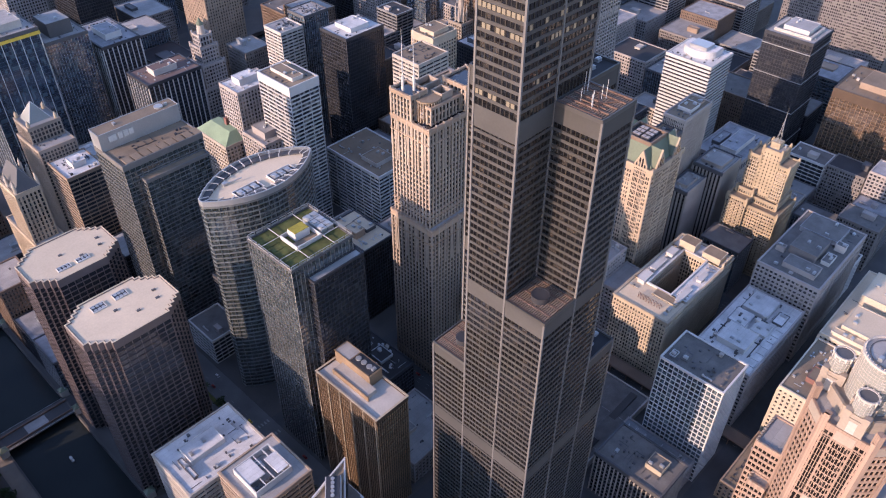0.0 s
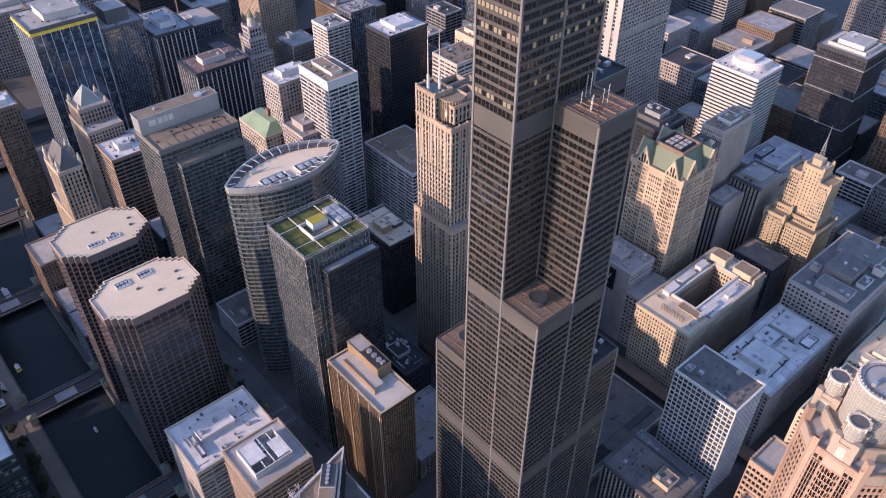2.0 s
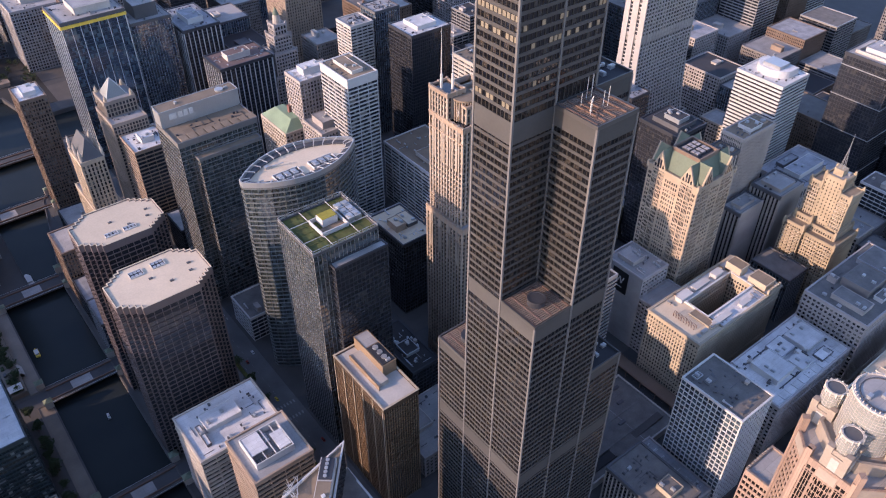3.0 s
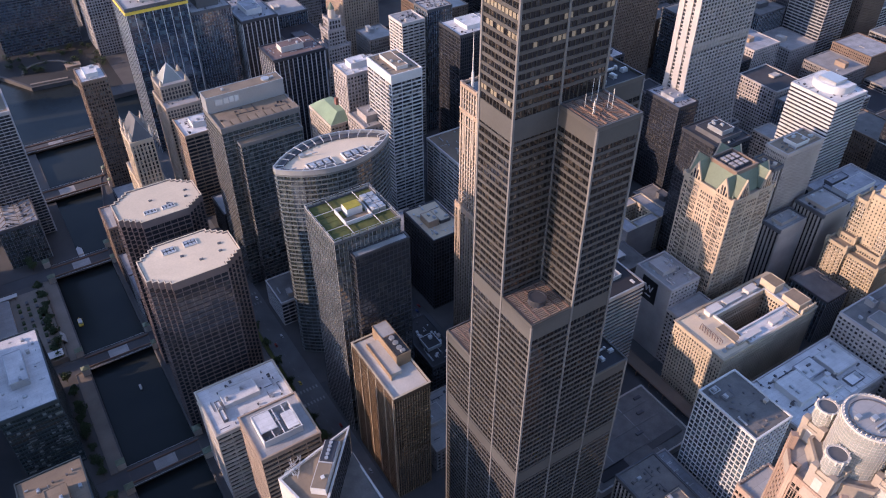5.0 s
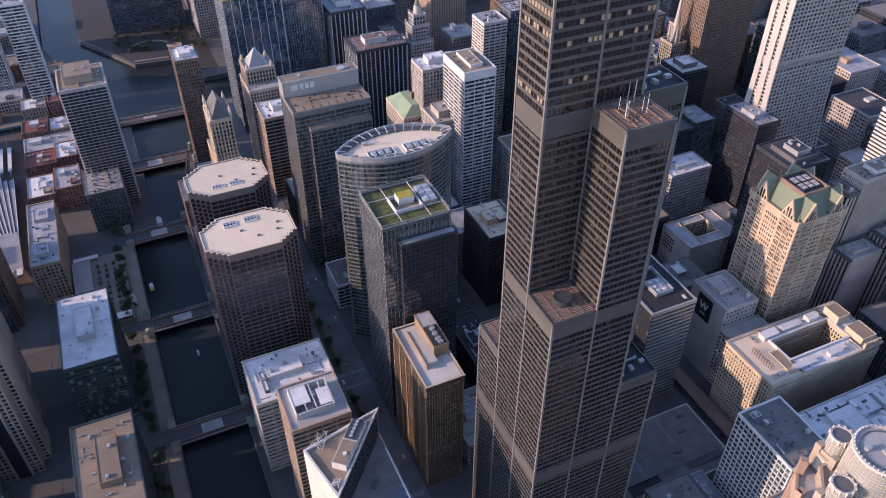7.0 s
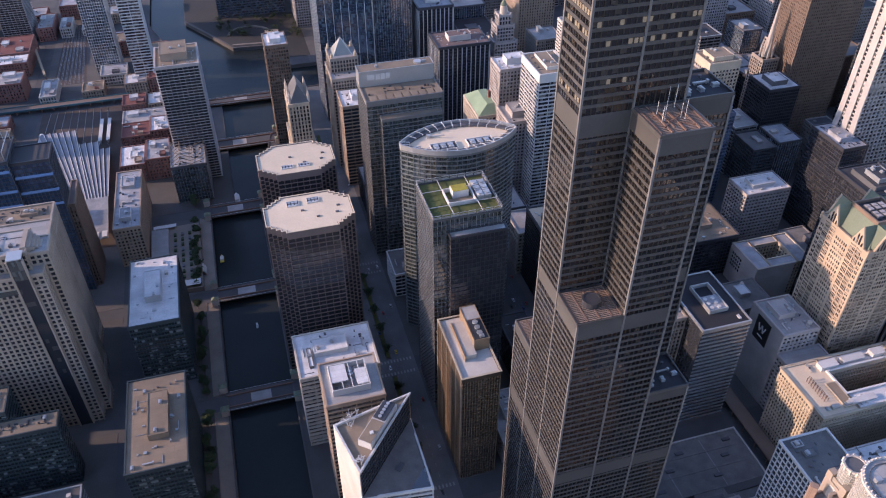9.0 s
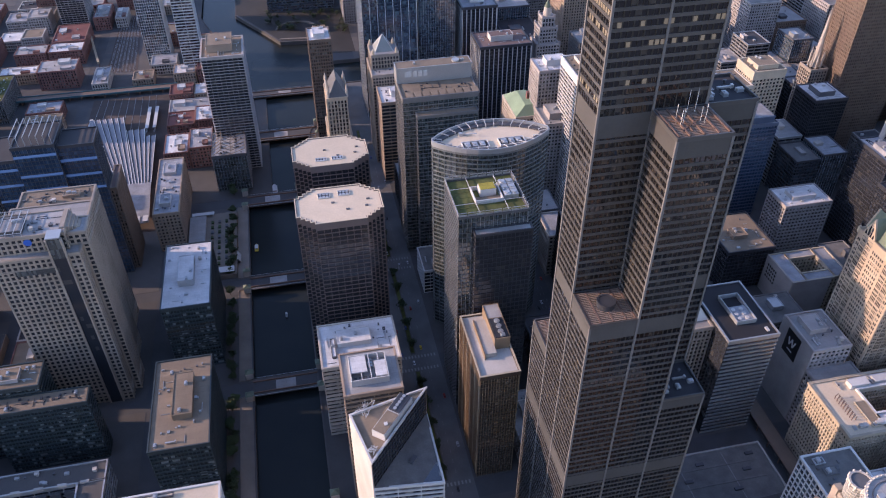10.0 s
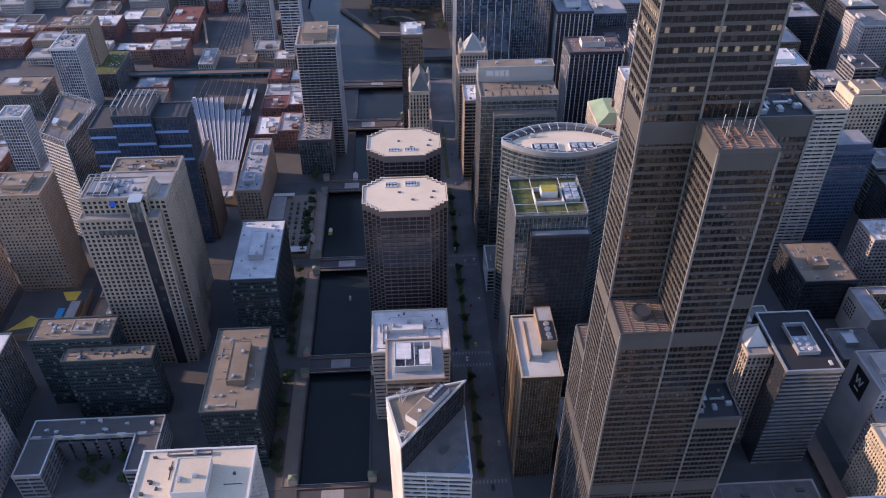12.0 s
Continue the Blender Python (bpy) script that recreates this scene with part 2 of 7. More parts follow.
def bar(p, q, w):
    """A square bar of width w from p to q."""
    p, q = Vector(p), Vector(q)
    d = (q - p).normalized()
    s = d.cross(Vector((0, 0, 1)) if abs(d.z) < 0.9 else Vector((1, 0, 0))).normalized() * w / 2
    u = d.cross(s).normalized() * w / 2
    v = [tuple(c + a * s + b * u) for c in (p, q) for a, b in ((-1, -1), (1, -1), (1, 1), (-1, 1))]
    return v, [(0, 1, 2, 3), (7, 6, 5, 4)] + [(i, i + 4, (i + 1) % 4 + 4, (i + 1) % 4) for i in range(4)]


def mesh_of(name, solids, material):
    """One mesh from several solids (vertices, faces)."""
    v, f = [], []
    for a, b in solids:
        k = len(v)
        v += a
        f += [tuple(i + k for i in q) for q in b]
    me = bpy.data.meshes.new(name)
    me.from_pydata(v, [], f)
    me.materials.append(material)
    return me


def part(name, data, material, parent, label="", at=None, turn=0.0):
    """Links solids, or a mesh that is shared, as one object under a thing or a part."""
    ob = new(name, data if isinstance(data, bpy.types.Mesh) else mesh_of(name, data, material))
    ob.parent = parent
    if at is not None:
        ob.location = at
    if turn:
        ob.rotation_euler = (0, 0, turn)
    return tagged(ob, label)


def thing(name, x, y, label, category, z=0.0, group=""):
    e = new(name)
    e.location = (x, y, z)
    e.empty_display_size = 2
    return tagged(e, label, category, group)


def local(poly, c):
    return [(x - c[0], y - c[1]) for x, y in poly]


# name: storey, bay, spandrel height and depth, pier width and depth, spandrel, pier and glass materials
STYLE = {
    "grid_granite": (3.9, 5.2, 0.62, 0.3, 0.4, 0.4, "granite", "granite", "glass_black"),
    "grid_stone": (3.9, 3.6, 1.5, 0.3, 1.2, 0.5, "limestone", "limestone", "glass_dark"),
    "grid_pale": (3.9, 3.4, 1.5, 0.25, 1.3, 0.45, "pale_stone", "pale_stone", "glass_dark"),
    "grid_grey": (3.9, 3.6, 1.5, 0.25, 1.3, 0.4, "grey_stone", "grey_stone", "glass_dark"),
    "grid_white": (3.9, 2.85, 0.42, 0.3, 0.34, 0.4, "white_panel", "white_panel", "glass_blue"),
    "grid_frame": (4.3, 3.4, 0.5, 0.3, 0.42, 0.4, "frame_white", "frame_white", "glass_blue"),
    "grid_court": (3.9, 2.5, 1.15, 0.2, 0.95, 0.45, "pale_stone", "pale_stone", "glass_dark"),
    "grid_concrete": (3.8, 3.2, 1.3, 0.3, 1.1, 0.5, "concrete", "concrete", "glass_dark"),
    "grid_warm": (3.9, 3.1, 1.25, 0.05, 1.0, 0.6, "pink_stone", "pink_stone", "glass_black"),
    "grid_gold": (3.4, 2.1, 1.3, 0.15, 0.85, 0.4, "gold_stone", "gold_stone", "glass_dark"),
    "grid_pink": (3.9, 2.05, 1.5, 0.08, 0.5, 0.14, "pink_granite", "pink_granite", "glass_deep"),
    "grid_brick": (3.6, 3.4, 1.5, 0.15, 1.7, 0.3, "brick", "brick", "glass_dark"),
    "grid_tan": (3.6, 3.4, 1.5, 0.15, 1.7, 0.3, "tan_brick", "tan_brick", "glass_dark"),
    "grid_brown": (3.9, 2.6, 1.4, 0.3, 1.2, 0.6, "brown_stone", "brown_stone", "glass_dark"),
    "fins_white": (3.9, 5.4, 0.9, 0.1, 0.8, 0.8, "black_metal", "white_panel", "glass_black"),
    "fins_bronze": (3.9, 1.9, 0.7, 0.05, 0.24, 0.3, "dark_gold", "gold", "glass_bronze"),
    "fins_black": (3.9, 2.6, 0.8, 0.1, 0.3, 0.35, "black_metal", "black_metal", "glass_black"),
    "bands_white": (3.9, 12.0, 1.25, 0.4, 0.5, 0.2, "white_panel", "white_panel", "glass_dark"),
    "bands_stone": (3.9, 9.0, 1.9, 0.4, 0.6, 0.3, "limestone", "limestone", "glass_dark"),
    "bands_lens": (3.9, 3.0, 0.95, 0.15, 0.14, 0.2, "lens_band", "lens_band", "glass_green"),
    "bands_sign": (3.9, 4.4, 0.7, 0.15, 0.2, 0.2, "column", "column", "glass_green"),
    "bands_concrete": (3.6, 8.0, 1.6, 0.5, 0.7, 0.3, "concrete", "concrete", "glass_dark"),
    "bands_dim": (3.9, 9.0, 1.3, 0.35, 0.4, 0.2, "silver", "silver", "glass_black"),
    "curtain_bronze": (3.9, 4.4, 0.7, 0.1, 0.24, 0.2, "dark_gold", "gold", "glass_bronze"),
    "bands_blue": (3.9, 3.0, 1.1, 0.2, 0.16, 0.2, "dark_grey", "dark_grey", "glass_blue"),
    "bands_teal": (3.9, 2.4, 1.5, 0.12, 0.12, 0.14, "teal_panel", "teal_panel", "glass_teal"),
    "grid_terracotta": (3.9, 3.6, 2.0, 0.2, 2.0, 0.35, "terracotta", "terracotta", "glass_dark"),
    "fins_warm": (3.9, 3.1, 1.2, 0.1, 1.15, 0.7, "tan_brick", "pink_stone", "glass_black"),
    "fins_dense": (3.9, 1.75, 1.3, 0.1, 0.75, 0.45, "warm_grey", "warm_grey", "glass_dark"),
    "fins_slots": (3.9, 3.7, 0.7, 0.02, 1.7, 0.6, "dark_grey", "warm_grey", "glass_deep"),
    "fins_tan": (3.9, 3.2, 0.9, 0.1, 1.5, 0.6, "tan_stone", "tan_stone", "glass_dark"),
    "balcony_grid": (3.3, 5.2, 0.32, 1.0, 0.3, 0.25, "grey_stone", "grey_stone", "glass_black"),
    "curtain_azure": (3.9, 3.0, 0.5, 0.12, 0.14, 0.2, "black_metal", "dark_grey", "glass_azure"),
    "bands_azure": (3.9, 3.2, 1.1, 0.3, 0.14, 0.15, "blue_panel", "blue_panel", "glass_azure"),
    "grid_drab": (3.9, 2.6, 1.5, 0.15, 1.0, 0.25, "drab_stone", "drab_stone", "glass_dark"),
    "bands_tight": (3.9, 12.0, 1.95, 0.4, 0.4, 0.2, "white_panel", "white_panel", "glass_black"),
    "curtain_ink": (3.9, 3.0, 0.5, 0.08, 0.14, 0.12, "black_metal", "black_metal", "glass_black"),
    "bands_thin": (3.9, 6.0, 0.55, 0.4, 0.2, 0.3, "white_panel", "white_panel", "glass_black"),
    "fins_stone": (3.9, 3.2, 0.7, 0.05, 0.8, 0.7, "dark_grey", "limestone", "glass_black"),
    "grid_gothic": (3.9, 3.6, 1.5, 0.1, 1.5, 0.4, "pale_stone", "pale_stone", "glass_dark"),
    "grid_logo": (4.0, 3.7, 1.35, 0.05, 1.35, 0.45, "pink_stone", "pink_stone", "glass_black"),
    "curtain_green": (3.9, 3.0, 0.5, 0.12, 0.14, 0.2, "dark_grey", "silver", "glass_green"),
    "curtain_blue": (3.9, 3.0, 0.7, 0.12, 0.14, 0.2, "dark_grey", "steel_panel", "glass_blue"),
    "curtain_dark": (3.9, 3.0, 0.7, 0.12, 0.16, 0.2, "black_metal", "black_metal", "glass_black"),
    "fins_wide": (3.9, 9.0, 0.2, 0.03, 0.5, 0.5, "dark_grey", "white_panel", "glass_blue"),
    "bands_brown": (3.9, 9.0, 1.25, 0.3, 0.4, 0.2, "tan_brick", "tan_brick", "glass_black"),
}


MASONRY = ("limestone", "pale_stone", "grey_stone", "gold_stone", "pink_stone", "brick", "tan_brick")


def shaft(parent, poly, z0, z1, style, c, crown=2.5, base=0.0, pier_every=None, piers=True, joined=False):
    """One prismatic storey stack: glass behind proud floor bands and piers. Far off, bands and piers are joined."""
    storey, bay, sh, sd, pw, pd, ms, mp, mg = STYLE[style]
    bay = pier_every or bay
    p = local(poly, c)
    away = math.hypot(c[0] + 100, c[1] + 180)
    part("glazing", [prism(offset(p, -0.28), z0, z1 - 0.5)], M[mg], parent)
    n = max(1, int((z1 - crown - z0 - base) / storey))
    step = (z1 - crown - z0 - base) / n
    if joined or away > 430:
        solids = [ring(offset(p, sd), offset(p, -0.6), z0 + base + i * step, z0 + base + i * step + sh) for i in range(n)]
        tagged(part("floor_frame", solids, M[ms], parent), kind="stuff")
    else:
        band = mesh_of("spandrel", [ring(offset(p, sd), offset(p, -0.6), 0, sh)], M[ms])
        for i in range(n):
            part("spandrel", band, None, parent, at=(0, 0, z0 + base + i * step))
    part("cornice", [ring(offset(p, max(sd, pd) + 0.08), offset(p, -0.7), z1 - crown, z1 + 0.9)], M[ms], parent)
    if ms in MASONRY and z1 - z0 > 40 and away < 620:
        belts = [ring(offset(p, max(sd, pd) + 0.35), offset(p, -0.6), zz, zz + h) for zz, h in ((z0 + base + 2 * step - 0.3, 0.9), (z0 + base + 3 * step, 0.5), (z1 - crown - 2 * step - 0.2, 0.8), (z1 - 0.5, 1.0))]
        tagged(part("belt_course", belts, M[ms], parent), kind="stuff")
    if not piers:
        return
    solids, single = [], not joined and away < 300
    rod = mesh_of("pier", [box(-pw / 2, pw / 2, -0.5, pd, z0, z1 - crown + 0.01)], M[mp]) if single else None
    k = len(p)
    for i in range(k):
        a, b = Vector(p[i]), Vector(p[(i + 1) % k])
        d = b - a
        m = max(1, round(d.length / bay))
        turn = math.atan2(d.y, d.x) + math.pi
        cs, sn = math.cos(turn), math.sin(turn)
        for j in range(m):
            q = a + d * (j / m)
            if single:
                part("pier", rod, None, parent, at=(q.x, q.y, 0), turn=turn)
            else:
                v, f = box(-pw / 2, pw / 2, -0.5, pd, z0, z1 - crown + 0.01)
                solids.append(([(q.x + x * cs - y * sn, q.y + x * sn + y * cs, z) for x, y, z in v], f))
    if solids:
        tagged(part("pier_frame", solids, M[mp], parent), kind="stuff")


UNITS = {}


def roof_kit():
    """A few rooftop machines, whose meshes all roofs share."""
    fan = [box(-1.5, 1.5, -1, 1, 0, 1.5), tube(-0.7, 0, 0.6, 1.5, 1.8, 12), tube(0.7, 0, 0.6, 1.5, 1.8, 12), box(-1.6, 1.6, -1.1, 1.1, 0, 0.2)]
    duct = [box(-3.5, 3.5, -0.5, 0.5, 0.5, 1.3), box(-3, -2.6, -0.4, 0.4, 0, 0.5), box(2.6, 3, -0.4, 0.4, 0, 0.5), box(2.7, 3.7, -0.7, 0.7, 0.4, 1.9)]
    hatch = [box(-1.2, 1.2, -1.2, 1.2, 0, 2.4), box(-1.4, 1.4, -1.4, 1.4, 2.4, 2.6)]
    vent = [tube(0, 0, 0.5, 0, 1.2, 10), tube(0, 0, 0.8, 1.2, 1.6, 10)]
    for k, (solids, mat) in {"fan_unit": (fan, "steel_panel"), "duct": (duct, "silver"), "roof_hatch": (hatch, "concrete"), "vent": (vent, "dark_grey")}.items():
        UNITS[k] = mesh_of(k, solids, M[mat])


roof_kit()


def roof(parent, poly, z, mat, c, seed=0, units=6, house=(), clear=3.5, plain=False):
    """A roof deck with penthouses (x0, x1, y0, y1, height, material) and scattered machines."""
    p = local(poly, c)
    part("roof", [prism(offset(p, -0.65), z - 0.5, z - 0.05)], M[mat], parent)
    rng = random.Random(seed)
    for x0, x1, y0, y1, h, hm in house:
        pent = part("penthouse", [box(x0 - c[0], x1 - c[0], y0 - c[1], y1 - c[1], z - 0.05, z + h),
                                  ring(offset(local(rect(x0, x1, y0, y1), c), 0.25), offset(local(rect(x0, x1, y0, y1), c), -0.3), z + h - 0.3, z + h + 0.5)], M[hm], parent)
        if not plain:
            part("penthouse_roof", [box(x0 - c[0] + 0.3, x1 - c[0] - 0.3, y0 - c[1] + 0.3, y1 - c[1] - 0.3, z + h, z + h + 0.12)], M[mat], pent)
        for k in range(0 if plain else 2 if (x1 - x0) * (y1 - y0) > 60 else 1):
            part("fan_unit", UNITS["fan_unit"], None, pent, at=(rng.uniform(x0 + 2, x1 - 2) - c[0], rng.uniform(y0 + 1.5, y1 - 1.5) - c[1], z + h + 0.1), turn=rng.choice((0, math.pi / 2)))
    xs, ys = [q[0] for q in p], [q[1] for q in p]
    x0, x1, y0, y1 = min(xs) + clear, max(xs) - clear, min(ys) + clear, max(ys) - clear
    if x1 <= x0 or y1 <= y0:
        return
    if units and not plain:
        bits = []
        for i in range(26):
            x, y, k = rng.uniform(x0, x1), rng.uniform(y0, y1), rng.random()
            if any(a - c[0] - 1 < x < b - c[0] + 1 and d - c[1] - 1 < y < e - c[1] + 1 for a, b, d, e, *_ in house):
                continue
            if k < 0.35:
                u = rng.uniform(1.5, 5)
                bits.append(box(max(x - u, x0), min(x + u, x1), y - 0.14, y + 0.14, z - 0.1, z + 0.35) if rng.random() < 0.5 else box(x - 0.14, x + 0.14, max(y - u, y0), min(y + u, y1), z - 0.1, z + 0.35))
            else:
                w, d, h = rng.uniform(0.3, 1.1), rng.uniform(0.3, 1.1), rng.uniform(0.4, 1.7)
                bits.append(box(x - w, x + w, y - d, y + d, z - 0.1, z + h))
        if bits:
            tagged(part("roof_clutter", bits, M[rng.choice(("dark_grey", "steel_panel", "black_metal"))], parent), kind="stuff")
    for i in range(units):
        x, y = rng.uniform(x0, x1), rng.uniform(y0, y1)
        if any(a - c[0] - 2.5 < x < b - c[0] + 2.5 and d - c[1] - 2.5 < y < e - c[1] + 2.5 for a, b, d, e, *_ in house):
            continue
        kind = rng.choice(("fan_unit", "fan_unit", "duct", "roof_hatch", "vent", "vent"))
        part(kind, UNITS[kind], None, parent, at=(x, y, z - 0.06), turn=rng.choice((0, math.pi / 2)))


def centre(poly):
    xs, ys = [q[0] for q in poly], [q[1] for q in poly]
    return (min(xs) + max(xs)) / 2, (min(ys) + max(ys)) / 2


def block(name, poly, z, style, label, roof_mat="grey_roof", house=(), units=6, category="office building", z0=0.0, crown=2.5, seed=None, joined=False, piers=True, plain=False):
    """A building of one shaft with its roof."""
    c = centre(poly)
    b = thing(name, c[0], c[1], label, category)
    shaft(b, poly, z0, z, style, c, crown=crown, joined=joined, piers=piers)
    roof(b, poly, z, roof_mat, c, seed if seed is not None else int(abs(c[0] * 7 + c[1] * 13)), units, house, plain=plain)
    return b


FOOT = []      # outlines of all that is built by hand, so that nothing else is put there


def put(name, x0, x1, y0, y1, z, style, label, *a, **k):
    FOOT.append((x0, x1, y0, y1))
    return block(name, rect(x0, x1, y0, y1), z, style, label, *a, **k)


# ---- ground, river, streets ----
BANK_W, BANK_E, WATER = -178.0, -127.0, -5.0
FAR = 2600.0
EAST_BANK = [(BANK_E, 480), (-109, 577), (-102, 618), (-88, 645), (-82, 693), (-80, 735)]


def ground_sheet():
    """The city's ground, open where the river runs: the south branch, and beyond the fork the main river and the north branch."""
    quads = [(-FAR, BANK_W, -FAR, 640), (BANK_E, FAR, -FAR, 480), (-60, FAR, 480, 735), (-60, FAR, 805, FAR)]
    v, f = [], []
    for x0, x1, y0, y1 in quads:
        k = len(v)
        v += [(x0, y0, 0), (x1, y0, 0), (x1, y1, 0), (x0, y1, 0)]
        f.append((k, k + 1, k + 2, k + 3))
    k = len(v)
    v += [(-FAR, 640, 0), (BANK_W, 640, 0), (-182, 800, 0), (-242, 1000, 0), (-242, FAR, 0), (-FAR, FAR, 0), (-60, 805, 0), (-60, FAR, 0), (-190, FAR, 0), (-190, 1000, 0), (-147, 925, 0), (-125, 884, 0), (-75, 880, 0)]
    v += [(x, y, 0) for x, y in EAST_BANK] + [(-60, 735, 0), (-60, 480, 0)]
    n = len(EAST_BANK)
    f.append(tuple(k + 13 + i for i in range(n + 1, -1, -1)))
    f += [(k, k + 1, k + 2, k + 3, k + 4, k + 5), (k + 6, k + 7, k + 8, k + 9, k + 10, k + 11, k + 12)]
    return tagged(new("ground", mesh_of("ground", [(v, f)], M["asphalt"])), "dark asphalt ground of the city streets", "ground", kind="structure")


ground_sheet()
tagged(new("water", mesh_of("water", [([(-FAR, -FAR, WATER), (FAR, -FAR, WATER), (FAR, FAR, WATER), (-FAR, FAR, WATER)], [(0, 1, 2, 3)])], M["water"])),
       "dark greenish river water between stone banks", "river", kind="structure")
for nm, solids in (("embankment_west", [box(BANK_W - 1.2, BANK_W, -FAR, 640, -9, 0.9), prism([(-179.2, 640), (-178, 640), (-182, 800), (-183.2, 800)], -9, 0.9), prism([(-183.2, 800), (-182, 800), (-242, 1000), (-243.2, 1000)], -9, 0.9)]),
                   ("embankment_east", [box(BANK_E, BANK_E + 1.2, -FAR, 480, -9, 0.9), box(-78.8, 900, 733.8, 735, -9, 0.9)] + [prism([p, (p[0] + 1.2, p[1]), (q[0] + 1.2, q[1]), q], -9, 0.9) for p, q in zip(EAST_BANK, EAST_BANK[1:])]),
                   ("embankment_north", [box(-60, 900, 805, 806.2, -9, 0.4)] + [prism([p, q, (q[0] + 2, q[1] + 3), (p[0] + 2, p[1] + 3)], -9, 0.4) for p, q in (((-190, 1000), (-147, 925)), ((-147, 925), (-125, 884)), ((-125, 884), (-75, 880)), ((-75, 880), (-60, 805)))])):
    tagged(new(nm, mesh_of(nm, solids, M["paving"])), "concrete river wall with a low coping", "embankment", kind="structure")

STREETS_X = [(-640, -622), (-540, -522), (-455, -438), (-388, -374), (-262, -244), (-60, -24), (73, 93), (194, 212), (321, 346), (440, 462), (556, 576), (680, 700), (810, 830)]
STREETS_Y = [(-300, -282), (-180, -160), (-58, -44), (78, 94), (207, 221), (338, 352), (472, 488), (606, 624), (733, 808), (880, 896), (970, 986), (1100, 1116), (1240, 1256)]


def gaps(streets, lo, hi):
    edges = [lo] + [e for s in streets for e in s] + [hi]
    return list(zip(edges[::2], edges[1::2]))


def bank_at(y):
    """The west bank's x at y."""
    return BANK_W - 0.025 * max(0, min(160, y - 640)) - 0.3 * max(0, min(200, y - 800))


def blocks():
    """The pavement slabs between the streets, cut by the river."""
    out = []
    for x0, x1 in gaps(STREETS_X, -760, 940):
        for y0, y1 in gaps(STREETS_Y, -420, 1400):
            if x0 < BANK_W - 1.3 and x1 > BANK_E + 1.3:
                out += [(x0, bank_at(y1) - 1.3, y0, y1), (BANK_E + 1.3 if y0 < 480 else -101.0, x1, y0, min(y1, 733))] if y0 < 600 else [(x0, bank_at(y1) - 1.3, y0, y1)] + ([(-78.0, x1, y0, y1)] if y0 < 700 else [])
            elif x1 > -420 and x0 < -150 and y0 > 600:
                bank = bank_at(y1) - 1.3
                if bank - x0 > 12:
                    out.append((x0, min(x1, bank), y0, y1))
            else:
                out.append((x0, x1, y0, y1))
    return [b for b in out if b[1] - b[0] > 4 and b[3] - b[2] > 4]


BLOCKS = blocks()
for y0, y1 in ((492, 604), (626, 716)):
    tagged(new("quay", mesh_of("quay", [box(BANK_W, -152, y0, y1, -8, -2.5), box(-152.6, -152, y0, y1, -2.5, -1.6)], M["paving"])), "low concrete river walk with a pale edge", "river walk", kind="structure")
for x0, x1, y0, y1 in BLOCKS:
    e = tagged(new("pavement", mesh_of("pavement", [prism(rect(x0, x1, y0, y1), -0.4, 0.16), ring(offset(rect(x0, x1, y0, y1), 0.15), rect(x0, x1, y0, y1), -0.4, 0.13)], M["paving"])),
               "grey concrete pavement of a city block with kerb", "pavement", kind="structure")


# ---- the tall tower of nine square tubes ----
W = 22.86
LEVEL = {(0, 0): 239, (1, 0): 332, (2, 0): 178, (0, 1): 404, (1, 1): 404, (2, 1): 332, (0, 2): 178, (1, 2): 332, (2, 2): 239}
LOUVRES = [(118, 127), (230, 239), (322, 332)]
STOREY = 3.92


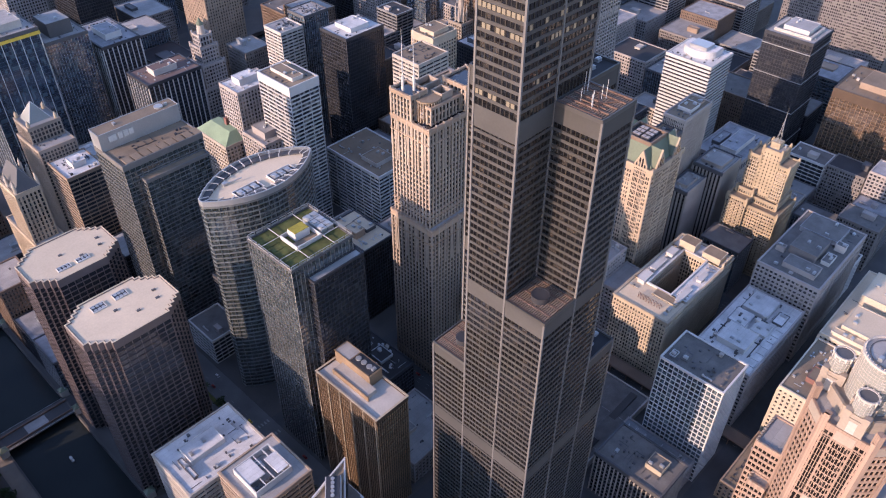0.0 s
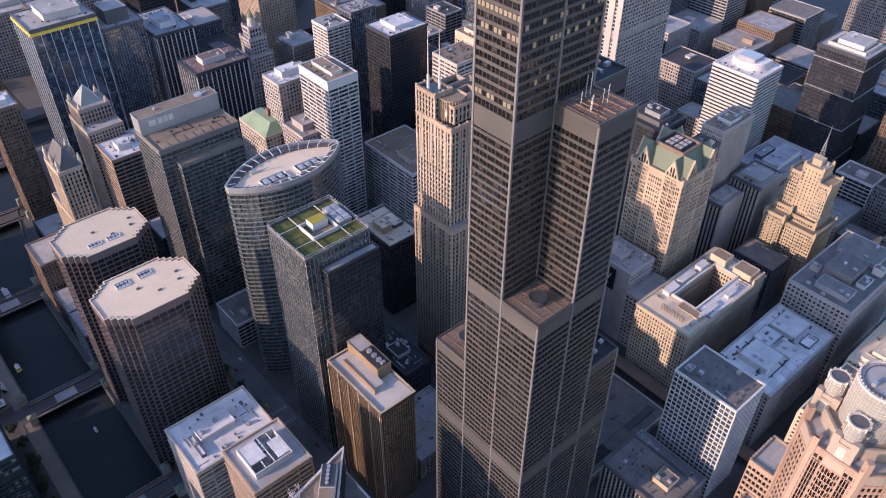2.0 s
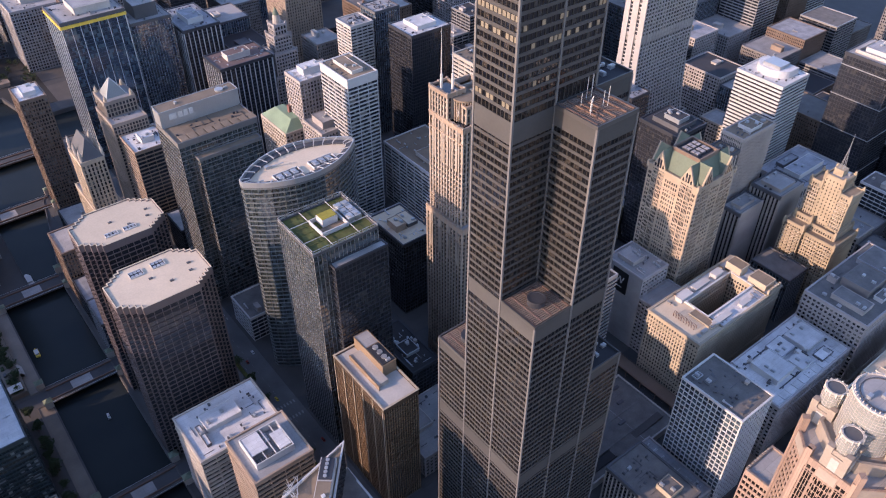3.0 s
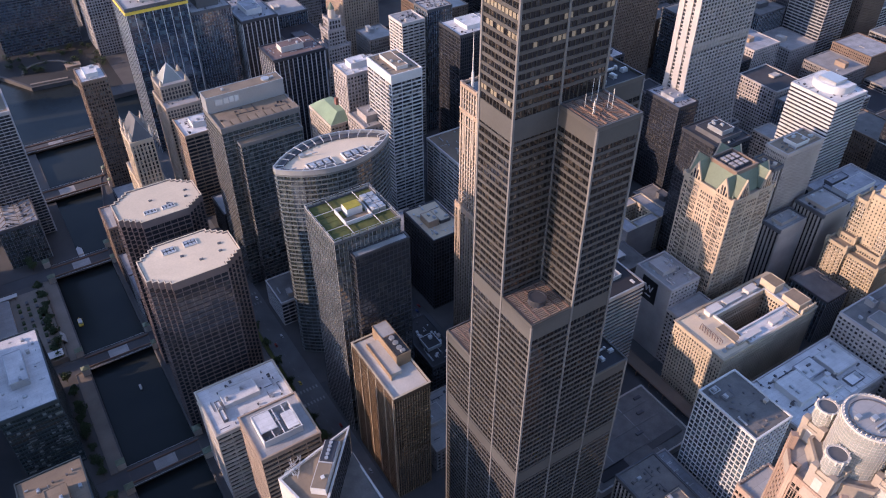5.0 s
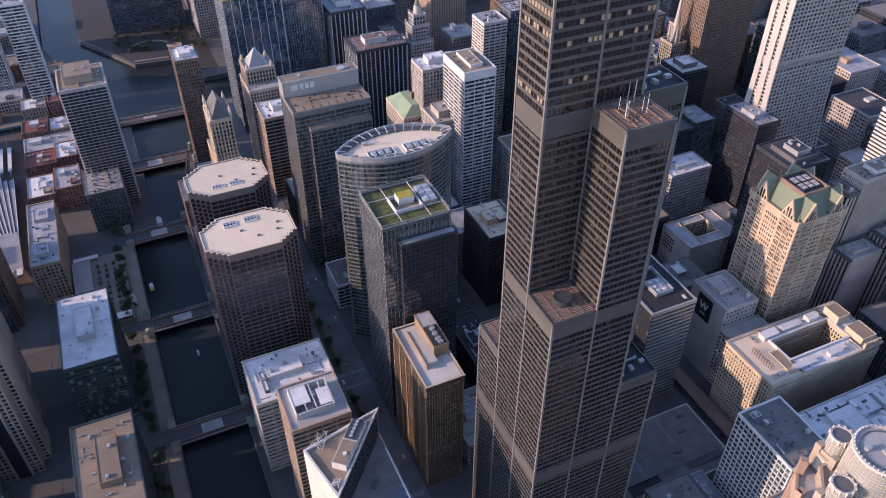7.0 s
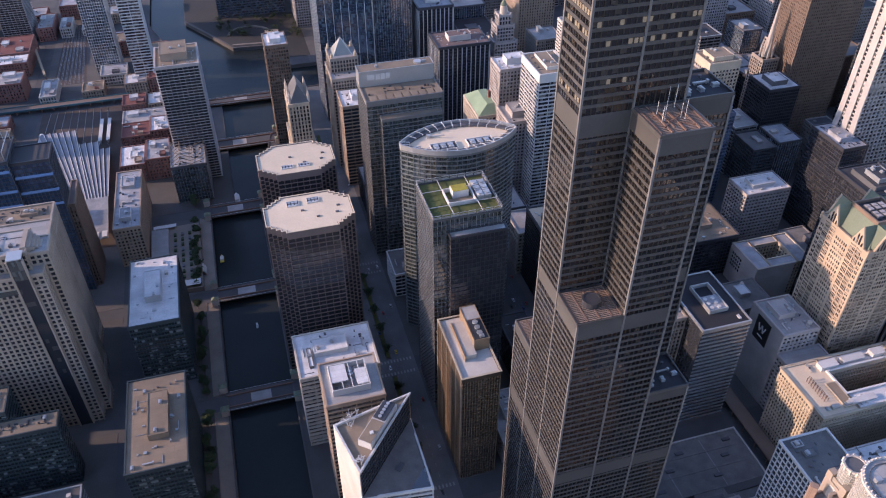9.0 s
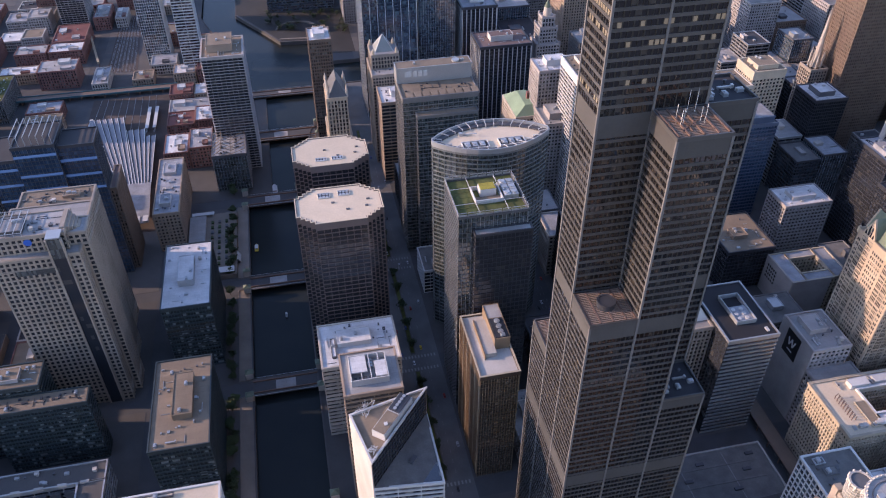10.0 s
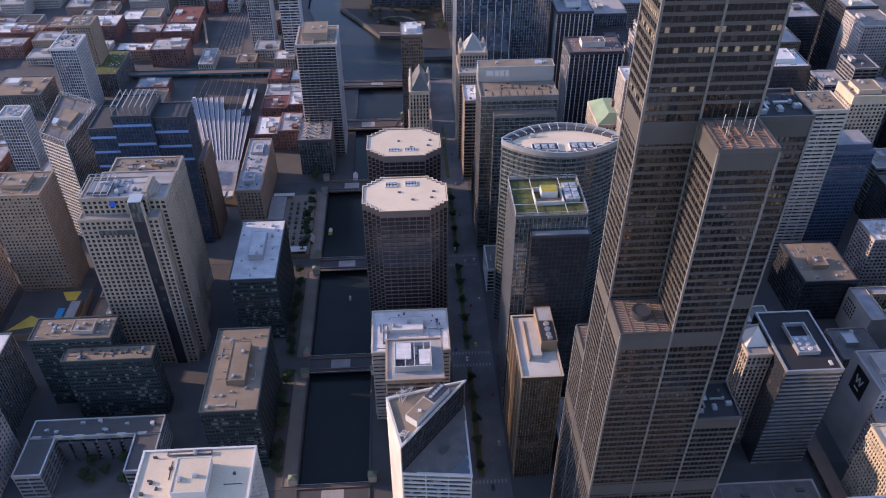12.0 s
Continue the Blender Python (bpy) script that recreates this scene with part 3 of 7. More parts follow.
def nine_tube_tower():
    t = thing("skyscraper", 0, 0, "very tall black and bronze skyscraper of bundled square tubes", "skyscraper")
    FOOT.append((-2, 72, -60, 76))
    FOOT.append((94, 192, 8, 78))
    band = mesh_of("spandrel", [ring(offset(rect(0, W, 0, W), 0.1), offset(rect(0, W, 0, W), -0.5), 0, 1.42)], M["bronze"])
    for (i, j), top in LEVEL.items():
        o = Vector((i * W, j * W, 0))
        low = 332 if (i, j) == (1, 1) else 0
        body = part("tube", [box(0.15, W - 0.15, 0.15, W - 0.15, low, top - 0.8)], M["glass_tower"], t, at=o)
        seen = (i, j) in ((0, 0), (1, 0), (2, 0), (0, 1), (0, 2), (1, 1), (2, 1))
        z = 6.0 + STOREY * math.ceil(low / STOREY)
        bands = []
        last = z
        while z < top - 10:
            last = z
            if not any(a - 1.5 < z < b - 0.4 for a, b in LOUVRES):
                if seen:
                    part("spandrel", band, None, body, at=(0, 0, z))
                else:
                    bands.append(ring(offset(rect(0, W, 0, W), 0.1), offset(rect(0, W, 0, W), -0.5), z, z + 1.42))
            z += STOREY
        if bands:
            tagged(part("floor_bands", bands, M["bronze"], body), kind="stuff")
        for a, b in [q for q in LOUVRES if q[1] < top - 12] + [(last + STOREY, top)]:
            if low < a:
                part("louvre_band", [ring(offset(rect(0, W, 0, W), 0.14), offset(rect(0, W, 0, W), -0.5), a, b)], M["louvre"], body)
        part("parapet", [ring(offset(rect(0, W, 0, W), 0.3), offset(rect(0, W, 0, W), -0.4), top - 0.9, top + 1.0)], M["bronze"], body)
        # mullions on the outer walls
        mull = [mesh_of("mullion", [box(-0.13, 0.13, -0.4, 0.02, low, top - 1)], M["bronze_dark"]), mesh_of("mullion", [box(-0.3, 0.3, -0.4, 0.04, low, top - 1)], M["bronze_dark"])]
        for side, free in (("w", i == 0 or LEVEL[(i - 1, j)] < top), ("s", j == 0 or LEVEL[(i, j - 1)] < top), ("e", i == 2 or LEVEL[(min(i + 1, 2), j)] < top), ("n", j == 2 or LEVEL[(i, min(j + 1, 2))] < top)):
            if not free:
                continue
            for k in range(1, 10):
                d = k * W / 10
                at, turn = {"w": ((0, d, 0), math.pi / 2), "s": ((d, 0, 0), math.pi), "e": ((W, d, 0), -math.pi / 2), "n": ((d, W, 0), 0)}[side]
                part("mullion", mull[k % 2 == 0], None, body, at=at, turn=turn)
        # the deck, rusty slats and a round cooling tower
        deck = part("roof_deck", [box(0.5, W - 0.5, 0.5, W - 0.5, top - 0.8, top - 0.3)], M["black_metal"] if (i, j) in ((0, 0), (1, 0), (0, 2)) else M["dark_roof"], body)
        if (i, j) in ((0, 0), (1, 0), (0, 2)):
            for k in range(19):
                y = 1.4 + k * (W - 2.8) / 18
                part("slat", [box(1, W - 1, y - 0.3, y + 0.3, top + 0.25, top + 0.6)], M["slat"], deck)
            for x in (1, 5.5, W / 2, W - 5.5, W - 1):
                part("beam", [box(x - 0.35, x + 0.35, 1, W - 1, top - 0.3, top + (1.1 if (i, j) == (1, 0) else 0.75))], M["rust"], deck)
        if (i, j) in ((0, 0), (0, 2)):
            tank = part("cooling_tower", [tube(W / 2, W / 2, 4.2, top - 0.3, top + 3.6, 28)], M["black_metal"], deck)
            part("rim", [ring([(W / 2 + 4.4 * math.cos(a * 0.2244), W / 2 + 4.4 * math.sin(a * 0.2244)) for a in range(28)],
                              [(W / 2 + 3.6 * math.cos(a * 0.2244), W / 2 + 3.6 * math.sin(a * 0.2244)) for a in range(28)], top + 3.4, top + 4.0)], M["black_metal"], deck)
            part("tank_grille", [tube(W / 2, W / 2, 3.6, top + 3.6, top + 3.75, 28)], M["black_metal"], deck)
        if (i, j) == (1, 0):
            rng = random.Random(4)
            for k in range(9):
                x, y = rng.uniform(3, W - 6), rng.uniform(8, W - 2)
                part("antenna", [tube(x, y, 0.12, top - 0.3, top + rng.uniform(5, 12), 6)], M["white_panel"], deck)
            for a, b in (((4, 5), (19, 15)), ((3, 13), (17, 4)), ((8, 4), (8, 18))):
                part("cable_tray", [bar((*a, top + 0.9), (*b, top + 0.9), 0.5)], M["rust"], deck)
        if (i, j) in ((2, 1), (2, 0)):
            for k in range(7):
                kind = ("fan_unit", "duct", "vent")[k % 3]
                part(kind, UNITS[kind], None, deck, at=(4 + 2.6 * k, 5 + (5 * k) % 13, top - 0.3), turn=(k % 2) * 1.5708)
            part("membrane_patch", [box(3, 10, 12, 20, top - 0.3, top - 0.1)], M["white_roof"], deck)
    # single windows with a weak warm glow of their own on a few storeys
    rng = random.Random(17)
    for floor, side, share in ((90, "s", 0.5), (92, "s", 0.4), (91, "w", 0.8), (93, "w", 0.8), (84, "w", 0.5), (86, "s", 0.1)):
        z = 6.0 + STOREY * floor
        for k in range(20 if side == "s" else 10):
            if rng.random() > share:
                continue
            a = W / 10 * k + 0.3
            if side == "s":
                part("lit_window", [box(a, a + W / 10 - 0.6, W + 0.08, W + 0.2, z + 1.5, z + 3.6)], M["lit_window"], t)
            else:
                part("lit_window", [box(0.08, 0.2, W + a, W + a + W / 10 - 0.6, z + 1.5, z + 3.6)], M["lit_window"], t)
    # bright columns at the tubes' corners
    for i in range(4):
        for j in range(4):
            around = [LEVEL.get((i - a, j - b), 0) for a in (0, 1) for b in (0, 1)]
            if min(around) < max(around):
                x, y = i * W, j * W
                part("corner_column", [box(x - 0.48, x + 0.48, y - 0.48, y + 0.48, 0, max(around) - 0.5)], M["column"], t)


nine_tube_tower()


# ---- east bank of the river, north of the tall tower ----
def stepped(x0, x1, y0, y1, cx, cy, n):
    """A rectangle whose corners are cut back in n small steps."""
    dx, dy = cx / n, cy / n
    pts = []
    for k in range(n):
        pts += [(x0 + cx - k * dx, y0 + k * dy), (x0 + cx - (k + 1) * dx, y0 + k * dy)]
    sw = [(x0 + cx, y0)] + [p for k in range(n) for p in ((x0 + cx - k * dx, y0 + (k + 1) * dy), (x0 + cx - (k + 1) * dx, y0 + (k + 1) * dy))]
    sw = sw[:-1] + [(x0, y0 + cy)] if sw[-1] != (x0, y0 + cy) else sw
    flip_x = lambda p: (x0 + x1 - p[0], p[1])
    flip_y = lambda p: (p[0], y0 + y1 - p[1])
    se = [flip_x(p) for p in sw]
    ne = [flip_y(p) for p in se]
    nw = [flip_y(p) for p in sw]
    return sw[::-1] + se + ne[::-1] + nw


def octagon_tower(x0, x1, y0, y1, z, pits):
    poly = stepped(x0, x1, y0, y1, 13.0, 10.5, 4)
    c = centre(poly)
    FOOT.append((x0, x1, y0, y1))
    b = thing("office_tower", *c, "dark red granite office tower with notched corners and a cream roof", "office tower", group="twin riverside towers")
    shaft(b, poly, 0, z, "grid_granite", c, crown=5.0, pier_every=5.0)
    p = local(poly, c)
    part("roof", [prism(offset(p, 0.15), z - 0.4, z + 0.5)], M["cream_roof"], b)
    part("coping", [ring(offset(p, 0.45), offset(p, -0.25), z + 0.3, z + 1.3)], M["cream_roof"], b)
    part("glass_band", [prism(offset(p, -0.15), z - 4.6, z - 0.6)], M["glass_black"], b)
    for x, y, w, d in pits:
        pit = part("cooling_pit", [ring(rect(x - w / 2, x + w / 2, y - d / 2, y + d / 2), offset(rect(x - w / 2, x + w / 2, y - d / 2, y + d / 2), -0.4), z + 0.5, z + 1.3)], M["white_panel"], b)
        part("grille", [box(x - w / 2 + 0.4, x + w / 2 - 0.4, y - d / 2 + 0.4, y + d / 2 - 0.4, z + 0.5, z + 0.75)], M["black_metal"], pit)
        n = 3 if w > 6 else 1
        for k in range(n):
            for m in (-1, 1):
                part("fan", [tube(x + (k - (n - 1) / 2) * w / n * 0.85, y + m * d / 4, min(d / 5, 1.1), z + 0.75, z + 1.1, 14)], M["steel_panel"], pit)
    for x, y in ((6, -8), (20, -6), (22, 2), (-4, 2)):
        part("roof_hatch", [box(x - 1.2, x + 1.2, y - 0.8, y + 0.8, z + 0.5, z + 1.2)], M["dark_grey"], b)


octagon_tower(-125, -62, 222.5, 266.5, 149, [(-10, 12, 9, 6.5), (5, 13, 9, 6.5)])
octagon_tower(-123, -63, 298, 341, 149, [(-8, -12, 9, 4.5), (5, -12, 9, 4.5)])

put("office_building", -121, -65, 154, 197, 74, "bands_stone", "beige banded office building with a patchy white roof", "white_roof",
    house=[(-108, -84, 172, 186, 4, "white_panel"), (-113, -110, 162, 180, 2.0, "dark_grey")], units=9)


def open_penthouse_building():
    b = put("office_building", -109, -72.5, 94.5, 130.5, 110, "bands_brown", "brown banded office block with an open white rooftop plant room", "grey_roof", units=0)
    z = 110
    wall = part("plant_room", [ring(rect(-13, 11, -11, 11), rect(-12.4, 10.4, -10.4, 10.4), z - 0.1, z + 5)], M["white_panel"], b)
    part("plant_room_roof", [box(-12.2, -2, -4, 10.2, z + 4, z + 4.8)], M["white_roof"], wall)
    part("plant_room_roof", [box(3, 10.2, -9, 4, z + 4, z + 4.8)], M["white_roof"], wall)
    for k in range(4):
        part("cooling_unit", [box(-11 + k * 3.2, -9 + k * 3.2, -9.5, -6, z, z + 2.6), tube(-10 + k * 3.2, -7.8, 0.8, z + 2.6, z + 3.1, 12)], M["dark_grey"], wall)
    for x in (-6, 0, 6):
        part("beam", [box(x - 0.25, x + 0.25, -11, 11, z + 4.2, z + 4.7)], M["white_panel"], wall)
    for k in range(3):
        part("cooling_unit", [box(-1, 2, 2 + 2.6 * k, 4 + 2.6 * k, z, z + 2.2)], M["steel_panel"], wall)


open_penthouse_building()


def triangle_top_tower():
    """A tower whose west half ends in a triangular white roof above a dark diagonal wall; the other half stops lower."""
    nw, ne, se, sw = (-108, 66), (-61, 77), (-60.5, 27), (-100, 31)
    FOOT.append((-110, -60, 24, 80))
    c = (-82, 50)
    b = thing("office_tower", *c, "white office tower with a diagonal cut and a triangular open roof", "office tower")
    shaft(b, [sw, se, ne, nw], 0, 102, "bands_white", c, crown=1.0)
    shaft(b, [sw, ne, nw], 102, 126, "curtain_dark", c, crown=0.6)
    tri = local([sw, ne, nw], c)
    part("roof", [prism(offset(tri, -0.65), 125.3, 125.9)], M["tan_roof"], b)
    part("white_edge", [ring(offset(tri, 0.5), offset(tri, -0.75), 125.8, 127.4)], M["white_panel"], b)
    v, f = prism(local([(nw[0] - 0.6, nw[1]), (sw[0] - 0.6, sw[1]), sw, nw], c), 0, 127)
    part("west_wall", [(v, f)], M["concrete"], b, "blank white stone end wall")
    low = local([sw, se, ne], c)
    v = [(x, y, z) for (x, y), z in zip(low, (103.5, 100.5, 103.5))] + [(x, y, 99.0) for x, y in low]
    part("low_roof", [(v, [(0, 1, 2), (5, 4, 3), (0, 3, 4, 1), (1, 4, 5, 2), (2, 5, 3, 0)])], M["old_roof"], b)
    d = (Vector(ne) - Vector(sw)).normalized()
    n = Vector((-d.y, d.x))
    q = Vector(sw) - Vector(c)
    at = lambda s, w: tuple(q + d * s + n * w)
    quad = lambda s0, s1, w0, w1: [at(s0, w0), at(s1, w0), at(s1, w1), at(s0, w1)]
    pent = part("penthouse", [prism(quad(16, 47, 1.6, 10), 125.8, 131)], M["white_panel"], b)
    part("penthouse_roof", [prism(quad(16.4, 32, 2.0, 9.6), 131, 131.3)], M["tan_roof"], pent)
    part("vent_box", [box(*(v for p in zip(at(23, 5), (1.0, 1.0)) for v in (p[0] - p[1], p[0] + p[1])), 131.2, 132.0)], M["white_panel"], pent)
    coolers = part("cooler_tray", [prism(quad(33, 46.4, 2.2, 9.4), 131, 131.9)], M["black_metal"], pent)
    for k in range(5):
        x, y = at(34.8 + 2.5 * k, 6.0)
        part("fan", [tube(x, y, 1.05, 131.9, 132.4, 14)], M["steel_panel"], coolers)
    # two low lattices of thin white struts on the open corners of the roof
    rng = random.Random(5)
    for s0, w0, ds, dw, m in ((24, 19, 13, 8, 17), (4, 1.5, 6, 4.5, 10)):
        frame_part = part("strut_lattice", [bar((*at(s0, w0), 128), (*at(s0 + ds, w0 + dw * 0.3), 128), 0.3)], M["white_panel"], b)
        for k in range(m):
            e, g = at(s0 + rng.uniform(0, ds), w0 + rng.uniform(0, dw)), at(s0 + rng.uniform(0, ds), w0 + rng.uniform(0, dw))
            part("strut", [bar((*e, rng.choice((126, 128.2))), (*g, 128.3), 0.22)], M["white_panel"], frame_part)
            part("strut", [bar((*g, 125.8), (*g, 128.4), 0.22)], M["white_panel"], frame_part)
    part("skylight", [prism(quad(24, 30, -11, -8.2), 101, 103.6)], M["dark_grey"], b)


triangle_top_tower()


def bronze_tower():
    b = put("office_tower", -22, 4, 95.5, 152, 106, "fins_bronze", "slim bronze glass office tower with a pale flat roof", "concrete", units=0, crown=3.0)
    z = 106
    pent = part("penthouse", [box(2, 12.6, -6, 27, z - 0.1, z + 9.5), ring(offset(rect(2, 12.6, -6, 27), 0.2), offset(rect(2, 12.6, -6, 27), -0.3), z + 9.3, z + 10)], M["gold"], b, "tan panelled penthouse")
    part("penthouse_roof", [box(2.3, 12.3, 14, 26.7, z + 9.5, z + 9.7)], M["grey_roof"], pent)
    tray = part("cooler_tray", [box(3, 12, -5, 13, z + 9.5, z + 10)], M["black_metal"], pent)
    for k in range(3):
        part("fan", [tube(7.5, 10 - 5 * k, 1.9, z + 10, z + 10.9, 18), tube(7.5, 10 - 5 * k, 0.5, z + 10.9, z + 11.1, 10)], M["steel_panel"], tray)
    part("fan_unit", UNITS["fan_unit"], None, pent, at=(8, -3.6, z + 9.9))
    for k in range(6):
        part("bright_rib", [box(-13.9, -13.45, -27.8 + 11.1 * k, -27.4 + 11.1 * k, 4, z)], M["pale_stone"], b)
    part("roof_rim", [ring(offset(rect(-13, 13, -28.25, 28.25), 0.75), offset(rect(-13, 13, -28.25, 28.25), -0.5), z + 0.85, z + 1.25)], M["pale_stone"], b)
    part("roof_ridge", [box(-6, 2, -12, 20, z - 0.1, z + 3.4)], M["concrete"], b)
    part("kerb_wall", [box(-6.6, -6, -14, 20, z - 0.1, z + 4)], M["gold"], b)


bronze_tower()


def green_roof_tower():
    b = put("office_tower", -22, 25, 163, 206, 184, "curtain_green", "green glass office tower with a planted roof and white plant room", "sedum", units=0, crown=1.0)
    c = centre(rect(-22, 25, 163, 206))
    shaft(b, rect(-12, 27, 156, 163), 0, 173, "curtain_dark", c, crown=1.0)
    part("low_roof", [prism(local(rect(-11.5, 26.5, 156.5, 163), c), 172.4, 173)], M["steel_panel"], b)
    p = local(rect(-22, 25, 163, 206), c)
    for i in range(4):
        a, e = Vector(p[i]), Vector(p[(i + 1) % 4])
        for k in range(8):
            q, r = a.lerp(e, k / 8 + 0.008), a.lerp(e, (k + 1) / 8 - 0.008)
            part("glass_parapet", [bar((q.x, q.y, 186.2), (r.x, r.y, 186.2), 0.18), prism([(q.x, q.y), (r.x, r.y), (r.x + 0.06, r.y + 0.06), (q.x + 0.06, q.y + 0.06)], 184, 186.2), bar((q.x, q.y, 184), (q.x, q.y, 187.6), 0.22), bar((q.x, q.y, 187.6), (r.x, r.y, 187.6), 0.3)], M["silver"] if k % 2 else M["steel_panel"], b)
    z = 184
    rail = [bar((-23, y, z + 1.8), (23, y, z + 1.8), 0.35) for y in (8.5, -9.5)] + [bar((x, -21, z + 1.8), (x, 21, z + 1.8), 0.35) for x in (-9, 10.5)]
    for r in rail:
        part("roof_rail", [r], M["white_panel"], b)
    room = part("plant_room", [ring(rect(-9, 10, -9, 8), rect(-8.4, 9.4, -8.4, 7.4), z - 0.1, z + 3)], M["white_panel"], b)
    part("plant_house", [box(-4, 7, -1, 7, z, z + 5.5)], M["white_panel"], room)
    part("plant_house_roof", [box(-3.7, 6.7, -0.7, 6.7, z + 5.5, z + 5.8)], M["yellow_sedum"], room)
    part("terrace", [box(-8.4, 9.4, -8.4, -1, z, z + 0.2)], M["tan_roof"], room)
    for k in range(3):
        for m in range(2):
            part("cooling_tower", [box(11.5 + 5 * m, 16 + 5 * m, -7 + 6.5 * k, -1 + 6.5 * k, z, z + 3.5), tube(13.7 + 5 * m, -4 + 6.5 * k, 1.7, z + 3.5, z + 4.3, 16)], M["steel_panel"], b)
    for k in range(6):
        part("planting_strip", [box(-20, -10, -18 + 6 * k, -14.5 + 6 * k, z - 0.05, z + 0.25)], M["sedum"], b)


green_roof_tower()


def lens_tower():
    cx, cy, hx, hy = 26, 263, 47, 22
    n = 13
    pts = []
    for s in (-1, 1):
        for k in range(n):
            u = -1 + 2 * (k + 0.25) / (n - 0.5)
            u = u if s < 0 else -u
            pts.append((cx + hx * u, cy + s * hy * (1 - u * u) ** 0.9))
    FOOT.append((-22, 74, 240, 286))
    b = thing("office_tower", cx, cy, "glass and steel office tower of curved lens-shaped plan", "office tower")
    shaft(b, pts, 0, 179.8, "bands_lens", (cx, cy), crown=2.0, pier_every=4.0)
    p = local(pts, (cx, cy))
    part("roof", [prism(offset(p, -0.6), 179.3, 179.9)], M["cream_roof"], b)
    part("parapet_screen", [ring(offset(p, 0.35), offset(p, -0.5), 179.5, 183.5)], M["steel_panel"], b)
    inner = [(x * 0.86, y * 0.74) for x, y in p]
    part("roof_walk", [ring(offset(p, -0.62), inner, 179.9, 181.2)], M["dark_grey"], b)
    for k in range(len(p)):
        q = Vector(p[k])
        r = Vector((q.x * 0.84, q.y * 0.7))
        part("roof_rib", [bar((q.x, q.y, 183.6), (r.x, r.y, 182.2), 0.45), bar((r.x, r.y, 180), (r.x, r.y, 182.4), 0.4)], M["white_panel"], b)
    for x, y in ((-14, -9), (14, -9)):
        pit = part("cooling_pit", [ring(rect(x - 10, x + 10, y - 5, y + 5), rect(x - 9.5, x + 9.5, y - 4.5, y + 4.5), 179.8, 181.4)], M["white_panel"], b)
        part("pit_floor", [box(x - 9.5, x + 9.5, y - 4.5, y + 4.5, 179.9, 180.1)], M["black_metal"], pit)
        for k in range(3):
            part("cooling_unit", [box(x - 8 + 5.5 * k, x - 4 + 5.5 * k, y - 3, y + 3, 180.1, 181.8), tube(x - 6 + 5.5 * k, y, 1.4, 181.8, 182.4, 14)], M["steel_panel"], pit)
    part("window_cleaning_rig", [bar((-22, 8, 180.5), (-10, 4, 182.5), 0.7), box(-23, -20, 6.5, 9.5, 179.2, 182)], M["steel_panel"], b)


lens_tower()


def sign_box_tower():
    FOOT.append((-26, 44, 358, 406))
    c = (9, 382)
    b = thing("office_tower", *c, "grey glass office tower with a panelled sign box on its roof", "office tower")
    shaft(b, rect(-25, 42, 362, 405), 0, 166, "bands_sign", c, crown=4.0)
    roof(b, rect(-25, 42, 362, 405), 166, "tan_roof", c, 3, 3, [(-25.2, 42.2, 391, 405.2, 14, "steel_panel")])
    shaft(b, rect(-14, 40, 354, 362), 0, 152, "bands_sign", c, crown=2.0)
    part("low_roof", [prism(local(rect(-13.4, 39.4, 354.6, 362), c), 151.4, 152)], M["tan_roof"], b)
    for k in range(9):
        part("roof_panel", [box(-30 + 7.2 * k, -24 + 7.2 * k, -19, -10, 166, 167.0)], M["tan_roof"], b)
    for x, w in ((-27, 6), (-19.5, 3.6), (-15, 3.6), (-10.5, 3.6)):
        part("sign_mark", [box(x, x + w, 8.5, 8.9, 172, 177)], M["white_panel"], b)
    part("roof_dish", [tube(20, 16, 3.5, 180, 181.4, 18)], M["steel_panel"], b)


sign_box_tower()


def pyramid_tower():
    FOOT.append((-32, 3, 528, 572))
    c = (-14.5, 556)
    b = thing("office_tower", *c, "pale stone tower with a glass pyramid on top", "office tower")
    shaft(b, rect(-31, 2, 528, 572), 0, 108, "grid_warm", c)
    roof(b, rect(-31, 2, 528, 572), 108, "grey_roof", c, 1, 4)
    shaft(b, rect(-29, 0, 543, 572), 108, 124, "grid_warm", c)
    part("upper_roof", [prism(local(rect(-28.4, -0.6, 543.6, 571.4), c), 123.4, 124)], M["grey_roof"], b)
    s = 10
    part("pyramid", [([(-s, -s + 4, 124), (s, -s + 4, 124), (s, s + 4, 124), (-s, s + 4, 124), (0, 4, 140)], [(3, 2, 1, 0), (0, 1, 4), (1, 2, 4), (2, 3, 4), (3, 0, 4)])], M["drum_glass"], b)
    for x, y in ((-s, -s), (s, -s), (s, s), (-s, s)):
        part("pyramid_rib", [bar((x, y + 4, 124), (0, 4, 140.2), 0.4)], M["white_panel"], b)
        part("corner_turret", [tube(x * 1.25, y * 1.25 + 2, 1.6, 124, 128, 8), tube(x * 1.25, y * 1.25 + 2, 1.6, 128, 131, 8, 0.1)], M["pale_stone"], b)


pyramid_tower()


